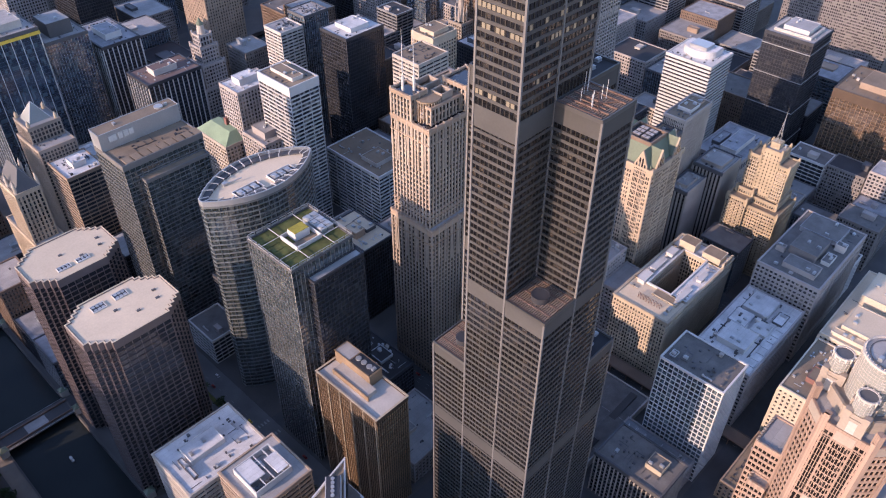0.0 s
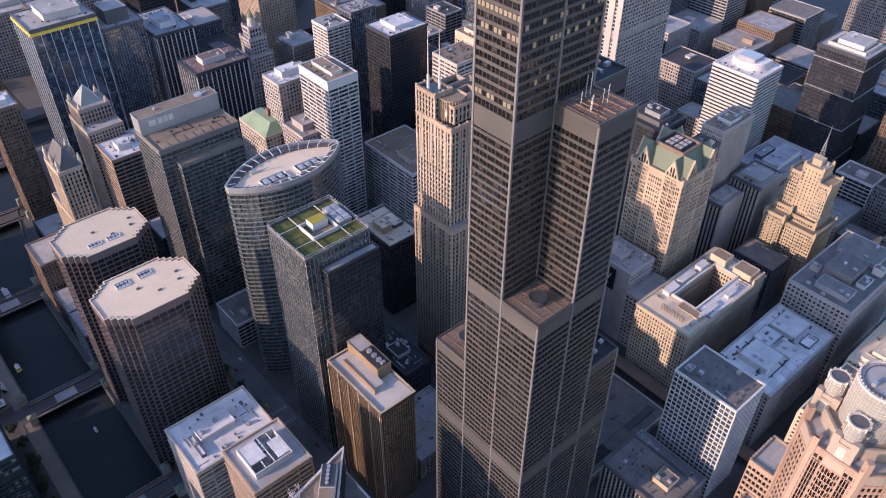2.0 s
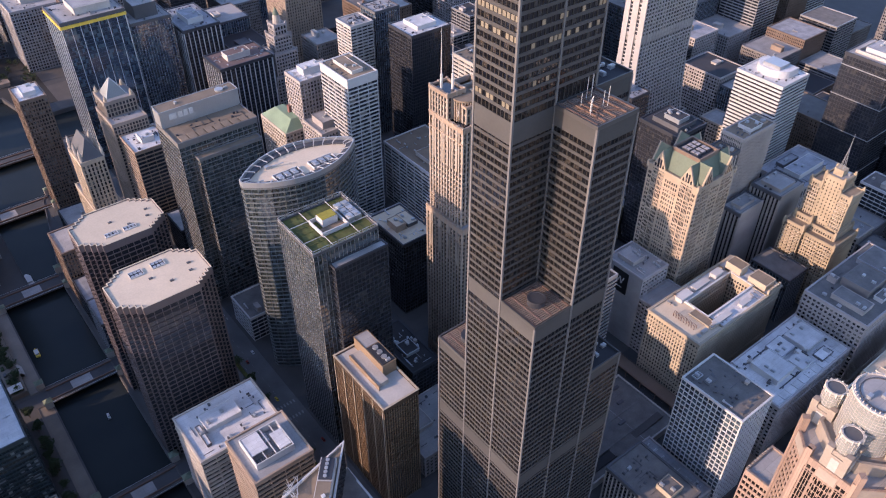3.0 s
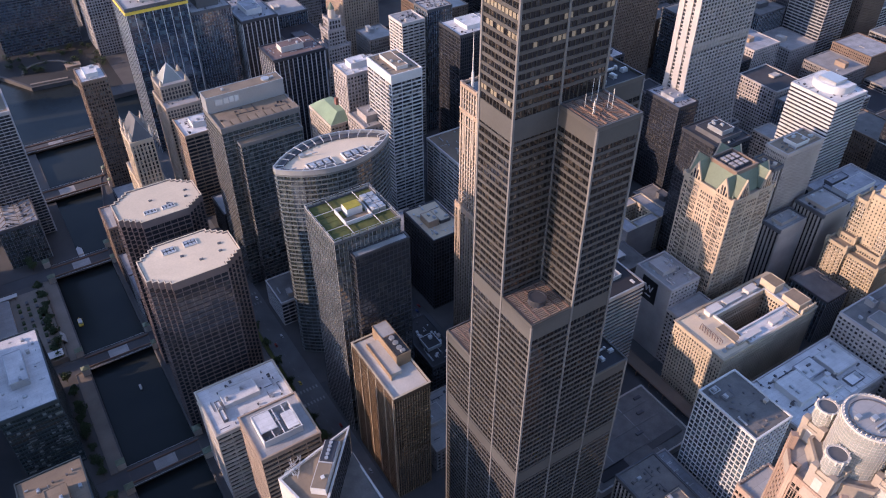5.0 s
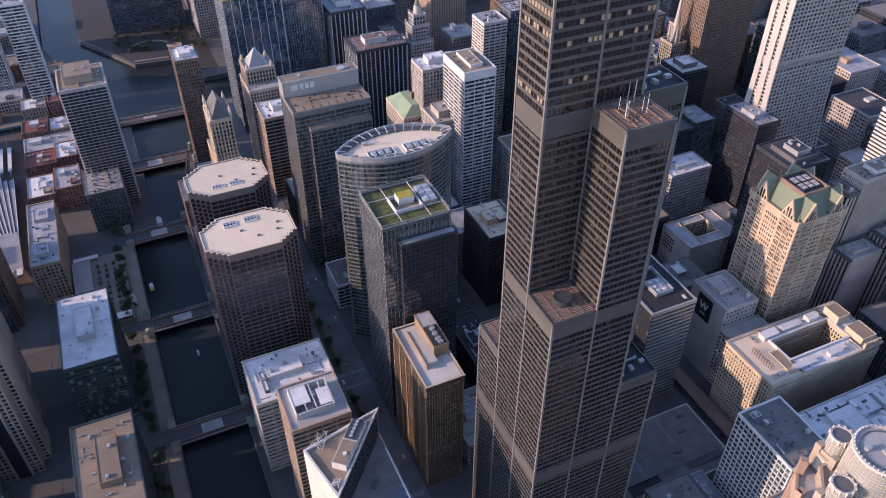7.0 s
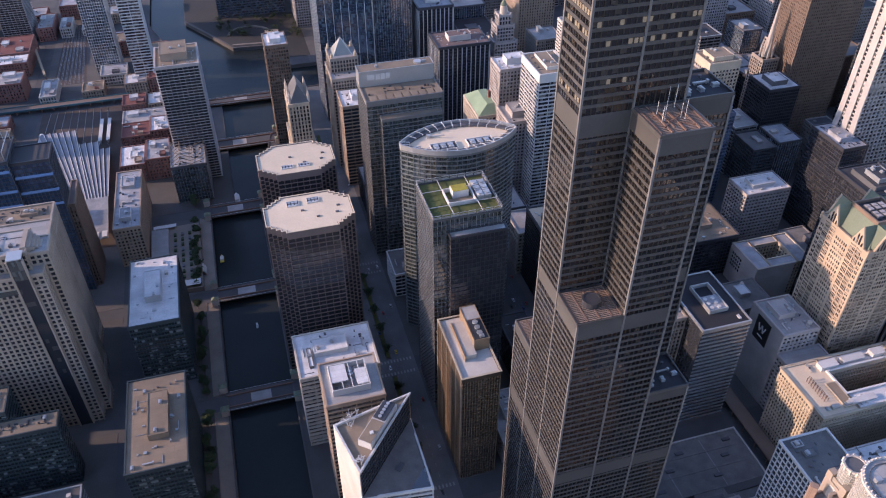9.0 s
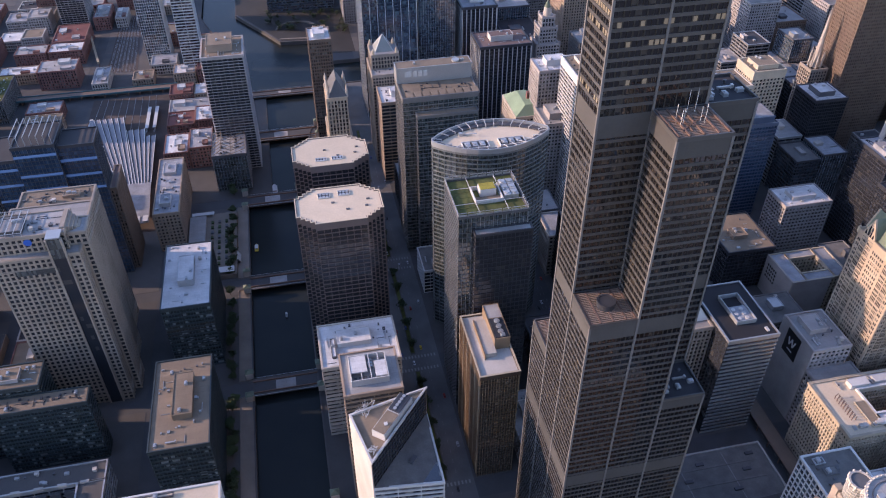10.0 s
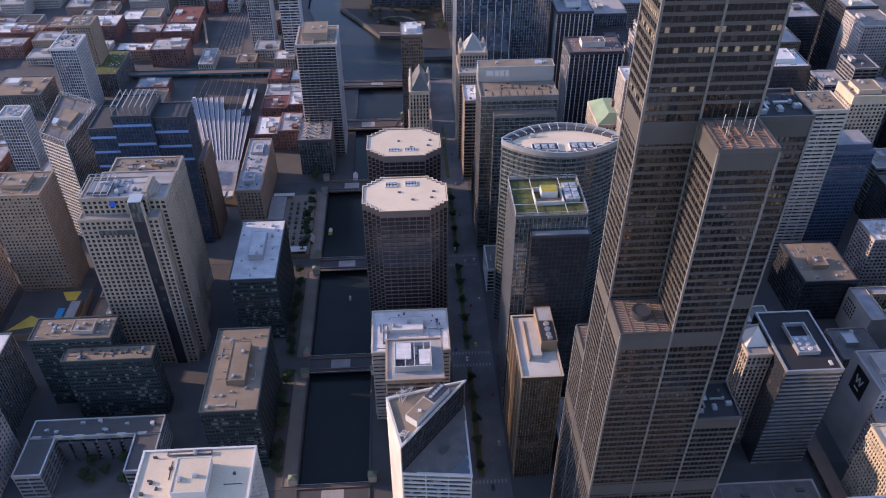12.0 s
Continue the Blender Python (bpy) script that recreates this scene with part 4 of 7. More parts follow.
def opera_tower():
    FOOT.append((-88, -64, 402, 474))
    c = (-76, 438)
    b = thing("office_tower", *c, "narrow limestone tower with an ornate steep crown", "office tower")
    shaft(b, rect(-86, -68, 422, 452), 0, 142, "fins_tan", c)
    shaft(b, rect(-87, -65, 404, 472), 0, 96, "fins_tan", c)
    part("wing_roof", [prism(local(rect(-86.4, -65.6, 404.6, 471.4), c), 95.4, 96)], M["grey_roof"], b)
    v = [(-9, -16, 142), (9, -16, 142), (9, 16, 142), (-9, 16, 142), (0, -9, 159), (0, 9, 159)]
    part("steep_roof", [(v, [(3, 2, 1, 0), (0, 1, 4), (1, 2, 5, 4), (2, 3, 5), (3, 0, 4, 5)])], M["dark_grey"], b)
    for y in (-14, 0, 14):
        for x in (-8.5, 8.5):
            part("finial", [tube(x, y, 1.3, 142, 149, 8), tube(x, y, 1.3, 149, 154, 8, 0.1)], M["limestone"], b)


opera_tower()

put("office_building", -28, 6, 488, 526, 96, "bands_brown", "tan office block with a pale roof and white plant house", "white_roof", house=[(-16, -4, 500, 514, 5, "white_panel")], units=5)
put("office_building", 6, 44, 535, 590, 62, "bands_concrete", "grey banded office building with white rooftop plant", "white_roof", house=[(14, 30, 556, 574, 5, "white_panel")])
put("office_tower", 93, 152, 553, 593, 117, "fins_white", "dark office tower with white vertical fins", "brown_roof", house=[(108, 134, 566, 580, 6, "concrete")], units=5)
put("office_tower", 92, 134, 636, 704, 130, "fins_white", "black office tower with white fins and roof plant", "blue_roof", house=[(104, 122, 650, 680, 6, "white_panel")], units=8)
put("office_building", 124, 166, 440, 469, 139, "grid_grey", "grey office building with a pale roof", "white_roof", house=[(134, 154, 450, 463, 6, "white_panel")])
put("office_tower", 140, 172, 380, 426, 160, "bands_white", "white banded slab tower with a deep blank top edge", "tan_roof", house=[(150, 162, 388, 420, 3, "concrete")], units=2, crown=8)


def copper_roof_building():
    FOOT.append((103, 136, 443, 495))
    c = (119, 469)
    b = thing("office_building", *c, "old masonry building with a green copper hipped roof", "office building")
    shaft(b, rect(104, 134, 444, 494), 0, 88, "grid_stone", c)
    v = [(-15, -25, 88.8), (15, -25, 88.8), (15, 25, 88.8), (-15, 25, 88.8), (-3, -16, 97), (-3, 16, 97), (6, 16, 97), (6, -16, 97)]
    part("hipped_roof", [(v, [(3, 2, 1, 0), (0, 1, 7, 4), (1, 2, 6, 7), (2, 3, 5, 6), (3, 0, 4, 5), (4, 7, 6, 5)])], M["verdigris"], b)
    part("chimney", [box(2, 6, -4, 0, 96, 104)], M["brick"], b)


copper_roof_building()
put("office_building", 122, 150, 404, 440, 100, "grid_grey", "grey stone office building with a stepped roof", "grey_roof", house=[(128, 144, 412, 432, 7, "grey_stone")])
put("office_tower", 250, 300, 433, 473, 152, "fins_black", "black steel and glass tower with a white roof", "white_roof", house=[(264, 288, 442, 466, 4, "white_panel")], units=9)
put("office_tower", 224, 252, 506, 534, 144, "bands_concrete", "pale slab tower with ribbon windows", "grey_roof")
put("office_tower", 258, 290, 510, 538, 150, "curtain_blue", "glass slab tower with white edges", "grey_roof")


def masonry_tower():
    FOOT.append((90, 152, 150, 202))
    c = (121, 180)
    b = thing("skyscraper", *c, "warm granite setback skyscraper with spires on its crown", "skyscraper")
    shaft(b, rect(92, 152, 160, 200), 0, 150, "fins_warm", c, pier_every=3.2, crown=4)
    part("setback_roof", [prism(local(rect(92.5, 151.5, 160.5, 199.5), c), 149.4, 150)], M["grey_roof"], b)
    shaft(b, rect(94, 150, 164, 198), 150, 228, "fins_warm", c, pier_every=3.2, crown=3)
    shaft(b, rect(100, 146, 168, 196), 228, 240, "fins_warm", c, pier_every=3.2, crown=1)
    shaft(b, rect(94, 108, 180, 198), 228, 246, "fins_warm", c, pier_every=3.2, crown=2)
    shaft(b, rect(128, 150, 164, 184), 228, 246, "fins_warm", c, pier_every=3.2, crown=2)
    part("roof", [prism(local(rect(100.5, 145.5, 168.5, 195.5), c), 239.2, 240)], M["tan_roof"], b)
    for x, y in ((97, 190), (103, 186)):
        part("spire", [tube(x - c[0], y - c[1], 0.9, 240, 256, 8), tube(x - c[0], y - c[1], 0.45, 256, 288, 6, 0.1)], M["white_panel"], b)
    for k in range(5):
        part("fan_unit", UNITS["fan_unit"], None, b, at=(-8 + 6 * k, 2 + (k % 2) * 5, 239.9))
    # a ribbed round pavilion between the two western blocks
    room = part("round_pavilion", [tube(-15, -3, 8.2, 228, 242.5, 28)], M["glass_bronze"], b, "ribbed round rooftop pavilion of tan glass")
    for k in range(28):
        a = 2 * math.pi * k / 28
        part("rib", [bar((-15 + 8.3 * math.cos(a), -3 + 8.3 * math.sin(a), 228), (-15 + 8.3 * math.cos(a), -3 + 8.3 * math.sin(a), 243), 0.45)], M["pink_stone"], room)
    part("pavilion_roof", [tube(-15, -3, 8.7, 242.5, 243.6, 28)], M["tan_roof"], room)
    # slim buttresses that stop just above the setbacks
    for x0, x1, y0, y1, z, n in ((94, 150, 164, 198, 228, 9), (94, 108, 180, 198, 246, 3), (128, 150, 164, 184, 246, 4), (92, 152, 160, 200, 150, 10)):
        for k in range(n):
            for y in (y0, y1):
                x = x0 + (x1 - x0) * k / (n - 1)
                part("buttress", [box(x - c[0] - 0.55, x - c[0] + 0.55, y - c[1] - 0.9, y - c[1] + 0.9, z - 34, z + 1.6)], M["pink_stone"], b)
        for k in range(1, n - 2):
            y = y0 + (y1 - y0) * k / (n - 2)
            part("buttress", [box(x0 - c[0] - 0.9, x0 - c[0] + 0.9, y - c[1] - 0.55, y - c[1] + 0.55, z - 34, z + 1.6)], M["pink_stone"], b)
    for x0, x1, y0, y1 in ((110, 126, 186, 196), (112, 122, 170, 180), (132, 146, 168, 180)):
        part("roof_screen", [ring(local(rect(x0, x1, y0, y1), c), local(rect(x0 + 0.7, x1 - 0.7, y0 + 0.7, y1 - 0.7), c), 239.5, 245)], M["pink_stone"], b)


masonry_tower()
put("office_building", 244, 282, 325, 359, 164, "bands_stone", "warm granite tower with a flat tan roof", "tan_roof", units=2)
put("office_building", 100, 132, 245, 294, 78, "fins_black", "black glass building with a pale flat roof", "cream_roof", house=[(106, 116, 262, 276, 6, "tan_brick"), (118, 128, 262, 280, 3, "dark_grey")], units=4)
put("low_building", 46, 71, 160, 214, 34, "curtain_dark", "low dark glass building beside the taller towers", "dark_roof", house=[(52, 64, 176, 190, 3, "steel_panel")])
put("low_building", 12, 60, 100, 148, 22, "grid_grey", "low grey building behind the bronze tower", "grey_roof", house=[(20, 34, 120, 136, 4, "concrete")])
put("hotel", 190, 242, 326, 402, 68, "bands_white", "white banded hotel with a curved corner", "tan_roof", house=[(200, 222, 340, 362, 4, "concrete")])

# ---- east of the tall tower ----
put("office_building", 150.5, 183.5, -42.5, 3.2, 97, "grid_frame", "glass office block in a white frame grid", "old_roof", house=[(158, 166, -12, -7, 0.9, "dark_grey"), (156, 162, -4, 0, 0.8, "steel_panel")], units=4, crown=1.0)
put("office_building", 214, 305, -39, 7, 58, "grid_grey", "broad grey building with white rooftop machinery", "white_roof", house=[(230, 252, -26, -4, 5, "white_panel"), (254, 272, -14, 0, 3.5, "blue_roof"), (256, 270, -30, -18, 2.5, "white_panel"), (275, 298, -22, -2, 4, "white_panel"), (276, 290, -34, -26, 2, "dark_grey")], units=30)


def roof_panels():
    """Pale membrane panels with dark gutters between them along the broad grey building's edges."""
    b = [o for o in bpy.data.objects if o.name.startswith("office_building") and o.location.x == 259.5][0]
    for k in range(11):
        x0 = -44 + 8 * k
        part("roof_panel", [box(x0, x0 + 7.2, -21.5, -15.5, 57.9, 58.5)], M["white_roof"], b)
        if k > 6:
            part("roof_panel", [box(x0, x0 + 7.2, -14.5, -8.5, 57.9, 58.5)], M["white_roof"], b)
    for k in range(5):
        part("roof_panel", [box(-44.5, -37.5, -13.5 + 7 * k, -7.5 + 7 * k, 57.9, 58.5)], M["white_roof"], b)
    for x0, x1, y0, y1 in ((-12, -10.8, -14, 18), (14, 15.2, -12, 18), (-30, 40, 15, 16), (-30, 12, -13.6, -12.8)):
        part("gutter", [box(x0, x1, y0, y1, 57.95, 58.3)], M["black_metal"], b)
    rng = random.Random(12)
    for k in range(16):
        x, y = rng.uniform(-34, 38), rng.uniform(-8, 14)
        part("cooling_unit", [box(x, x + rng.uniform(2, 5), y, y + rng.uniform(1.5, 3.5), 57.9, 58 + rng.uniform(2, 5.5))], M[rng.choice(("white_panel", "dark_grey", "steel_panel"))], b)


roof_panels()


def courtyard_building():
    x0, x1, y0, y1, z = 214, 318, 30, 77, 64
    FOOT.append((x0, x1, y0, y1))
    c = centre(rect(x0, x1, y0, y1))
    b = thing("office_building", *c, "pale limestone office block round a light court", "office building")
    hx0, hx1, hy0, hy1 = 243, 300, 44, 65
    for poly in (rect(x0, hx0, y0, y1), rect(hx1, x1, y0, y1), rect(hx0, hx1, y0, hy0), rect(hx0, hx1, hy1, y1)):
        shaft(b, poly, 0, z, "grid_court", c, crown=3)
        part("roof", [prism(offset(local(poly, c), -0.65), z - 0.5, z - 0.05)], M["cream_roof"] if poly[1][0] == hx0 else M["white_roof"], b)
    part("court_floor", [box(hx0 - c[0], hx1 - c[0], hy0 - c[1], hy1 - c[1], 8, 9)], M["grey_roof"], b)
    for bx in ((hx1 + 2, x1 - 3, y0 + 4, y0 + 20, 6), (hx1 + 1, x1 - 6, y1 - 20, y1 - 6, 8), (x0 + 20, hx0 - 1.5, y0 + 4, y1 - 22, 1.2)):
        p = local(rect(*bx[:4]), c)
        pent = part("penthouse", [prism(p, z - 0.05, z + bx[4]), ring(offset(p, 0.3), offset(p, -0.3), z + bx[4] - 0.4, z + bx[4] + 0.4)], M["pale_stone"], b)
        part("penthouse_roof", [prism(offset(p, -0.35), z + bx[4], z + bx[4] + 0.15)], M["tan_roof"], pent)
    # cornice lines, belt courses, balustrade blocks and a rusty frame on the west attic
    p = local(rect(x0, x1, y0, y1), c)
    for zz, dd, hh in ((z + 0.2, 1.3, 0.9), (z - 7.4, 0.9, 0.5), (14, 0.9, 0.6), (8, 0.8, 0.5)):
        part("belt_course", [ring(offset(p, dd), offset(p, 0.4), zz, zz + hh)], M["pale_stone"], b)
    for k in range(9):
        part("rusty_frame", [bar((-42.5, -11 + 2.4 * k, z + 0.0), (-42.5, -11 + 2.4 * k, z + 3.2), 0.4), bar((-42.5, -11 + 2.4 * k, z + 3.2), (-39.5, -9.8 + 2.4 * k, z + 3.2), 0.4), bar((-39.5, -11 + 2.4 * k, z), (-39.5, -11 + 2.4 * k, z + 3.2), 0.4)], M["rust"], b)
    h = local(rect(hx0, hx1, hy0, hy1), c)
    part("court_rim", [ring(offset(h, 0.9), offset(h, -0.5), z - 3.2, z + 1.6)], M["white_panel"], b, "white tiled light-court rim")
    for x, y, w, d, t in ((-20, 16, 7, 3, 3.5), (2, 17, 9, 2.6, 2.6), (22, 16.5, 5, 3, 4.2), (-16, -17, 10, 2.2, 1.8), (12, -17.5, 6, 2, 2.4)):
        part("roof_house", [box(x - w, x + w, y - d, y + d, z - 0.1, z + t), box(x - w - 0.2, x + w + 0.2, y - d - 0.2, y + d + 0.2, z + t, z + t + 0.3)], M["white_panel"], b)
    for k in range(6):
        part("attic_pier", [box(34 + 2.9 * k, 35.2 + 2.9 * k, -24.2, -22.6, z, z + 6)], M["pale_stone"], b)
    rng = random.Random(8)
    for k in range(30):
        kind = rng.choice(("fan_unit", "duct", "vent", "roof_hatch"))
        part(kind, UNITS[kind], None, b, at=(rng.uniform(-48, 48), rng.choice((-17.5, 17.5)), z - 0.06), turn=rng.choice((0, 1.5708)))


courtyard_building()


def pad_tower():
    b = put("office_tower", 154, 192, 97, 153, 99, "bands_dim", "white striped office tower with a black roof and blue-grey plant pad", "ink_roof", units=0, piers=False)
    z = 99
    pad = part("plant_pad", [ring(rect(-6, 9, -14, 14), rect(-5.4, 8.4, -13.4, 13.4), z - 0.1, z + 3.5)], M["steel_panel"], b)
    part("pad_floor", [box(-5.4, 8.4, -13.4, 2, z - 0.05, z + 2.2)], M["blue_roof"], pad)
    for k in range(3):
        for m in range(2):
            part("fan", [tube(-2.5 + 6 * m, -10.5 + 4.6 * k, 1.5, z + 2.2, z + 3, 16)], M["white_panel"], pad)
    part("dark_wall", [box(-19.9, -19.4, -28.3, 28.3, 0, 98)], M["glass_black"], b, "dark glass end wall")
    part("roof_stair", [box(12, 14, -24, -20, z - 0.1, z + 0.8)], M["white_panel"], b)


pad_tower()


def slender_tower():
    FOOT.append((135, 153, 115, 145))
    c = (144.0, 130)
    b = thing("office_tower", *c, "slender warm stone tower with a white pyramid cap", "office tower")
    shaft(b, rect(136, 152, 116, 144), 0, 96, "grid_warm", c)
    v = [(-7.6, -7.6, 96.9), (7.6, -7.6, 96.9), (7.6, 7.6, 96.9), (-7.6, 7.6, 96.9), (0, 0, 110)]
    part("pyramid_cap", [(v, [(3, 2, 1, 0), (0, 1, 4), (1, 2, 4), (2, 3, 4), (3, 0, 4)])], M["white_panel"], b)
    part("roof", [prism(local(rect(136.7, 151.3, 116.7, 143.3), c), 95.4, 96)], M["grey_roof"], b)
    part("finial", [tube(0, 0, 0.5, 109, 115, 6, 0.1)], M["steel_panel"], b)


slender_tower()


def sign_hotel():
    b = put("hotel", 226, 256, 96, 134, 75, "grid_grey", "dark grey hotel with a square black sign on its blank wall", "grey_roof", house=[(232, 246, 112, 128, 4, "grey_stone")])
    part("blank_wall", [box(-15.9, -15.4, -19.2, 19.2, 0, 75.5)], M["grey_stone"], b)
    sign = part("sign", [box(-16.3, -15.9, -6, 10, 50, 72)], M["sign_black"], b, "black square sign with a white zigzag mark")
    for y0, z0, y1, z1 in ((6, 66, 4, 60), (4, 60, 2, 66), (2, 66, 0, 60), (0, 60, -2, 66)):
        part("sign_mark", [bar((-16.45, y0, z0), (-16.45, y1, z1), 0.9)], M["white_panel"], sign)
    part("sign_mark", [box(-16.5, -16.3, -1, 5, 55, 56)], M["white_panel"], sign)
    c = centre(rect(226, 256, 96, 134))
    shaft(b, rect(226, 262, 82, 96), 0, 56, "grid_grey", c)
    part("wing_roof", [prism(local(rect(226.7, 261.3, 82.7, 95.3), c), 55.4, 56)], M["grey_roof"], b)


sign_hotel()


def gothic_tower():
    """Cream stone tower: pairs of pointed gables at the corners, green mansard slopes between them, a plant platform on top."""
    x0, x1, y0, y1 = 266, 312, 92, 140
    FOOT.append((x0, x1, y0, y1))
    c = centre(rect(x0, x1, y0, y1))
    b = thing("office_tower", *c, "cream stone tower with steep green copper gables", "office tower")
    p = local(rect(x0, x1, y0, y1), c)
    part("stone_body", [prism(p, 0, 147), ring(offset(p, 0.7), offset(p, -0.6), 146, 148)], M["tan_stone"], b)
    for i in range(4):
        a, e = Vector(p[i]), Vector(p[(i + 1) % 4])
        d = (e - a).normalized()
        out, n = Vector((d.y, -d.x)), (e - a).length

        def plate(s0, s1, o, z0, z1):
            return prism([tuple(a + d * s0 - out * 0.2), tuple(a + d * s0 + out * o), tuple(a + d * s1 + out * o), tuple(a + d * s1 - out * 0.2)], z0, z1)
        for s0 in (5.2, 11.0, n - 16.0, n - 10.2):
            bay = part("window_bay", [plate(s0, s0 + 5.0, 0.06, 12, 146)], M["glass_dark"], b)
            part("bay_frame", [plate(s0 - 0.3, s0 + 5.3, 0.32, 21.4 + 12.2 * k, 22.6 + 12.2 * k) for k in range(11)] + [plate(s0 + u - 0.2, s0 + u + 0.2, 0.24, 12, 146) for u in (0, 1.25, 2.5, 3.75, 5.0)] +
                 [plate(s0, s0 + 5.0, 0.2, 12 + 12.2 * k + m * 3.2 - 0.45, 12 + 12.2 * k + m * 3.2 + 0.45) for k in range(11) for m in (1, 2)], M["tan_stone"], bay)
        for s0 in (1.6, 3.2, 18.2, 20.2, 22.2, n - 23.6, n - 21.4, n - 19.4, n - 4.4, n - 2.8):
            tagged(part("window_column", [plate(s0, s0 + 1.0, 0.05, 12.4 + 4.07 * k, 14.8 + 4.07 * k) for k in range(32)], M["glass_dark"], b), kind="stuff")
        for zz in (34, 58.5, 83, 107.5, 132):
            part("belt_course", [plate(0, n, 0.4, zz, zz + 0.6)], M["tan_stone"], b)
    hx, hy, tx, ty = 20.4, 21.4, 11.5, 12.5
    v = [(-hx, -hy, 147.5), (hx, -hy, 147.5), (hx, hy, 147.5), (-hx, hy, 147.5), (-tx, -ty, 161), (tx, -ty, 161), (tx, ty, 161), (-tx, ty, 161)]
    part("mansard_roof", [(v, [(3, 2, 1, 0), (0, 1, 5, 4), (1, 2, 6, 5), (2, 3, 7, 6), (3, 0, 4, 7), (4, 5, 6, 7)])], M["copper"], b)
    flat = part("roof_platform", [ring(rect(-tx - 0.5, tx + 0.5, -ty - 0.5, ty + 0.5), rect(-tx + 0.7, tx - 0.7, -ty + 0.7, ty - 0.7), 160.4, 163.6)], M["brown_stone"], b)
    part("platform_floor", [box(-tx + 0.7, tx - 0.7, -ty + 0.7, ty - 0.7, 161, 161.3)], M["dark_roof"], flat)
    for k in range(3):
        for m in range(2):
            x, y = -7.5 + 5.6 * k, -7.5 + 8.2 * m
            unit = part("cooling_unit", [box(x, x + 4.2, y, y + 7, 161.3, 163.4)], M["dark_grey"], flat)
            part("unit_cover", [box(x + 0.3, x + 3.9, y + 0.4, y + 3.1, 163.4, 163.65), box(x + 0.3, x + 3.9, y + 3.9, y + 6.6, 163.4, 163.65)], M["grey_stone"], unit)
    for sx, sy in ((-1, 0), (1, 0), (0, -1), (0, 1)):
        out, half = (23, 24) if sx else (24, 23)
        for off in (-half + 10.6, half - 10.6):
            w, deep, top = 5.9, 11.0, 163.0

            def place(u, d, z):
                """u across the wall, d inwards from it."""
                return ((out - d) * sx + (u + off) * sy, (out - d) * sy - (u + off) * sx, z)
            v = [place(-w, -0.5, 146), place(w, -0.5, 146), place(w, -0.5, 149), place(0, -0.5, top), place(-w, -0.5, 149),
                 place(-w, 0.9, 146), place(w, 0.9, 146), place(w, 0.9, 149), place(0, 0.9, top), place(-w, 0.9, 149)]
            g = part("gable", [(v, [(0, 1, 2, 3, 4), (9, 8, 7, 6, 5)] + [(i, i + 5, (i + 1) % 5 + 5, (i + 1) % 5) for i in range(5)])], M["tan_stone"], b, "pointed cream stone gable")
            r = [place(-w - 0.2, 0.9, 148.6), place(0, 0.9, top - 0.5), place(w + 0.2, 0.9, 148.6), place(-w - 0.2, deep, 148.6), place(0, deep, top - 0.5), place(w + 0.2, deep, 148.6)]
            part("gable_roof", [(r, [(0, 1, 4, 3), (1, 2, 5, 4), (0, 2, 1), (3, 4, 5), (0, 3, 5, 2)])], M["copper"], g)
            for u, zt in ((-3.6, 150), (-1.2, 155), (1.2, 155), (3.6, 150)):
                part("gable_window", [([place(u - 0.75, -0.6, 147.5), place(u + 0.75, -0.6, 147.5), place(u + 0.75, -0.6, zt), place(u, -0.6, zt + 1.6), place(u - 0.75, -0.6, zt)], [(0, 1, 2, 3, 4)])], M["glass_dark"], g)
    for x in (-23, 23):
        for y in (-24, 24):
            part("pinnacle", [box(x - 0.9, x + 0.9, y - 0.9, y + 0.9, 144, 149.2), tube(x, y, 0.5, 149.2, 150.4, 6, 0.1)], M["tan_stone"], b)


gothic_tower()
put("office_tower", 328, 367, 158, 200, 137, "curtain_dark", "dark glass office tower with a stepped black roof", "dark_roof", house=[(335, 360, 164, 192, 4, "dark_grey"), (340, 354, 168, 184, 8, "steel_panel")], units=5)
put("office_tower", 361, 407, 117.5, 138, 142, "fins_dense", "grey granite slab tower with closely set piers", "tan_roof", house=[(376, 392, 121, 134, 3, "white_panel"), (394, 402, 122, 132, 2, "tan_brick")], units=8)
put("office_tower", 349, 361, 118, 138, 132, "fins_slots", "lower granite wing with tall window slots", "tan_roof", units=2)
put("office_tower", 393, 420, 260, 305, 108, "curtain_dark", "dark glass tower with a grey roof", "blue_roof", house=[(398, 412, 272, 290, 4, "blue_roof")])


def light_well_building():
    """A square block with a deep light well in its roof and a blank west wall."""
    FOOT.append((285, 340, 202, 241))
    c = (312.5, 221.5)
    b = thing("office_building", *c, "grey building with blank wall and square roof light well", "office building")
    for poly in (rect(285, 299, 202, 241), rect(326, 340, 202, 241), rect(299, 326, 202, 212), rect(299, 326, 232, 241)):
        shaft(b, poly, 0, 38, "grid_pale", c, joined=True)
        part("roof", [prism(offset(local(poly, c), -0.65), 37.4, 37.95)], M["blue_roof"], b)
    part("blank_wall", [box(-28.4, -27.6, -19.8, 19.8, 0, 39)], M["grey_stone"], b, "blank grey stone wall")
    part("blank_wall", [box(-27.6, 10, -20.5, -19.8, 0, 39)], M["grey_stone"], b, "blank grey stone wall")
    for k in range(5):
        for m in range(4):
            part("wall_window", [box(-28.55, -28.3, 2 + 3 * k, 3.6 + 3 * k, 18 + 4 * m, 20.2 + 4 * m)], M["glass_black"], b)


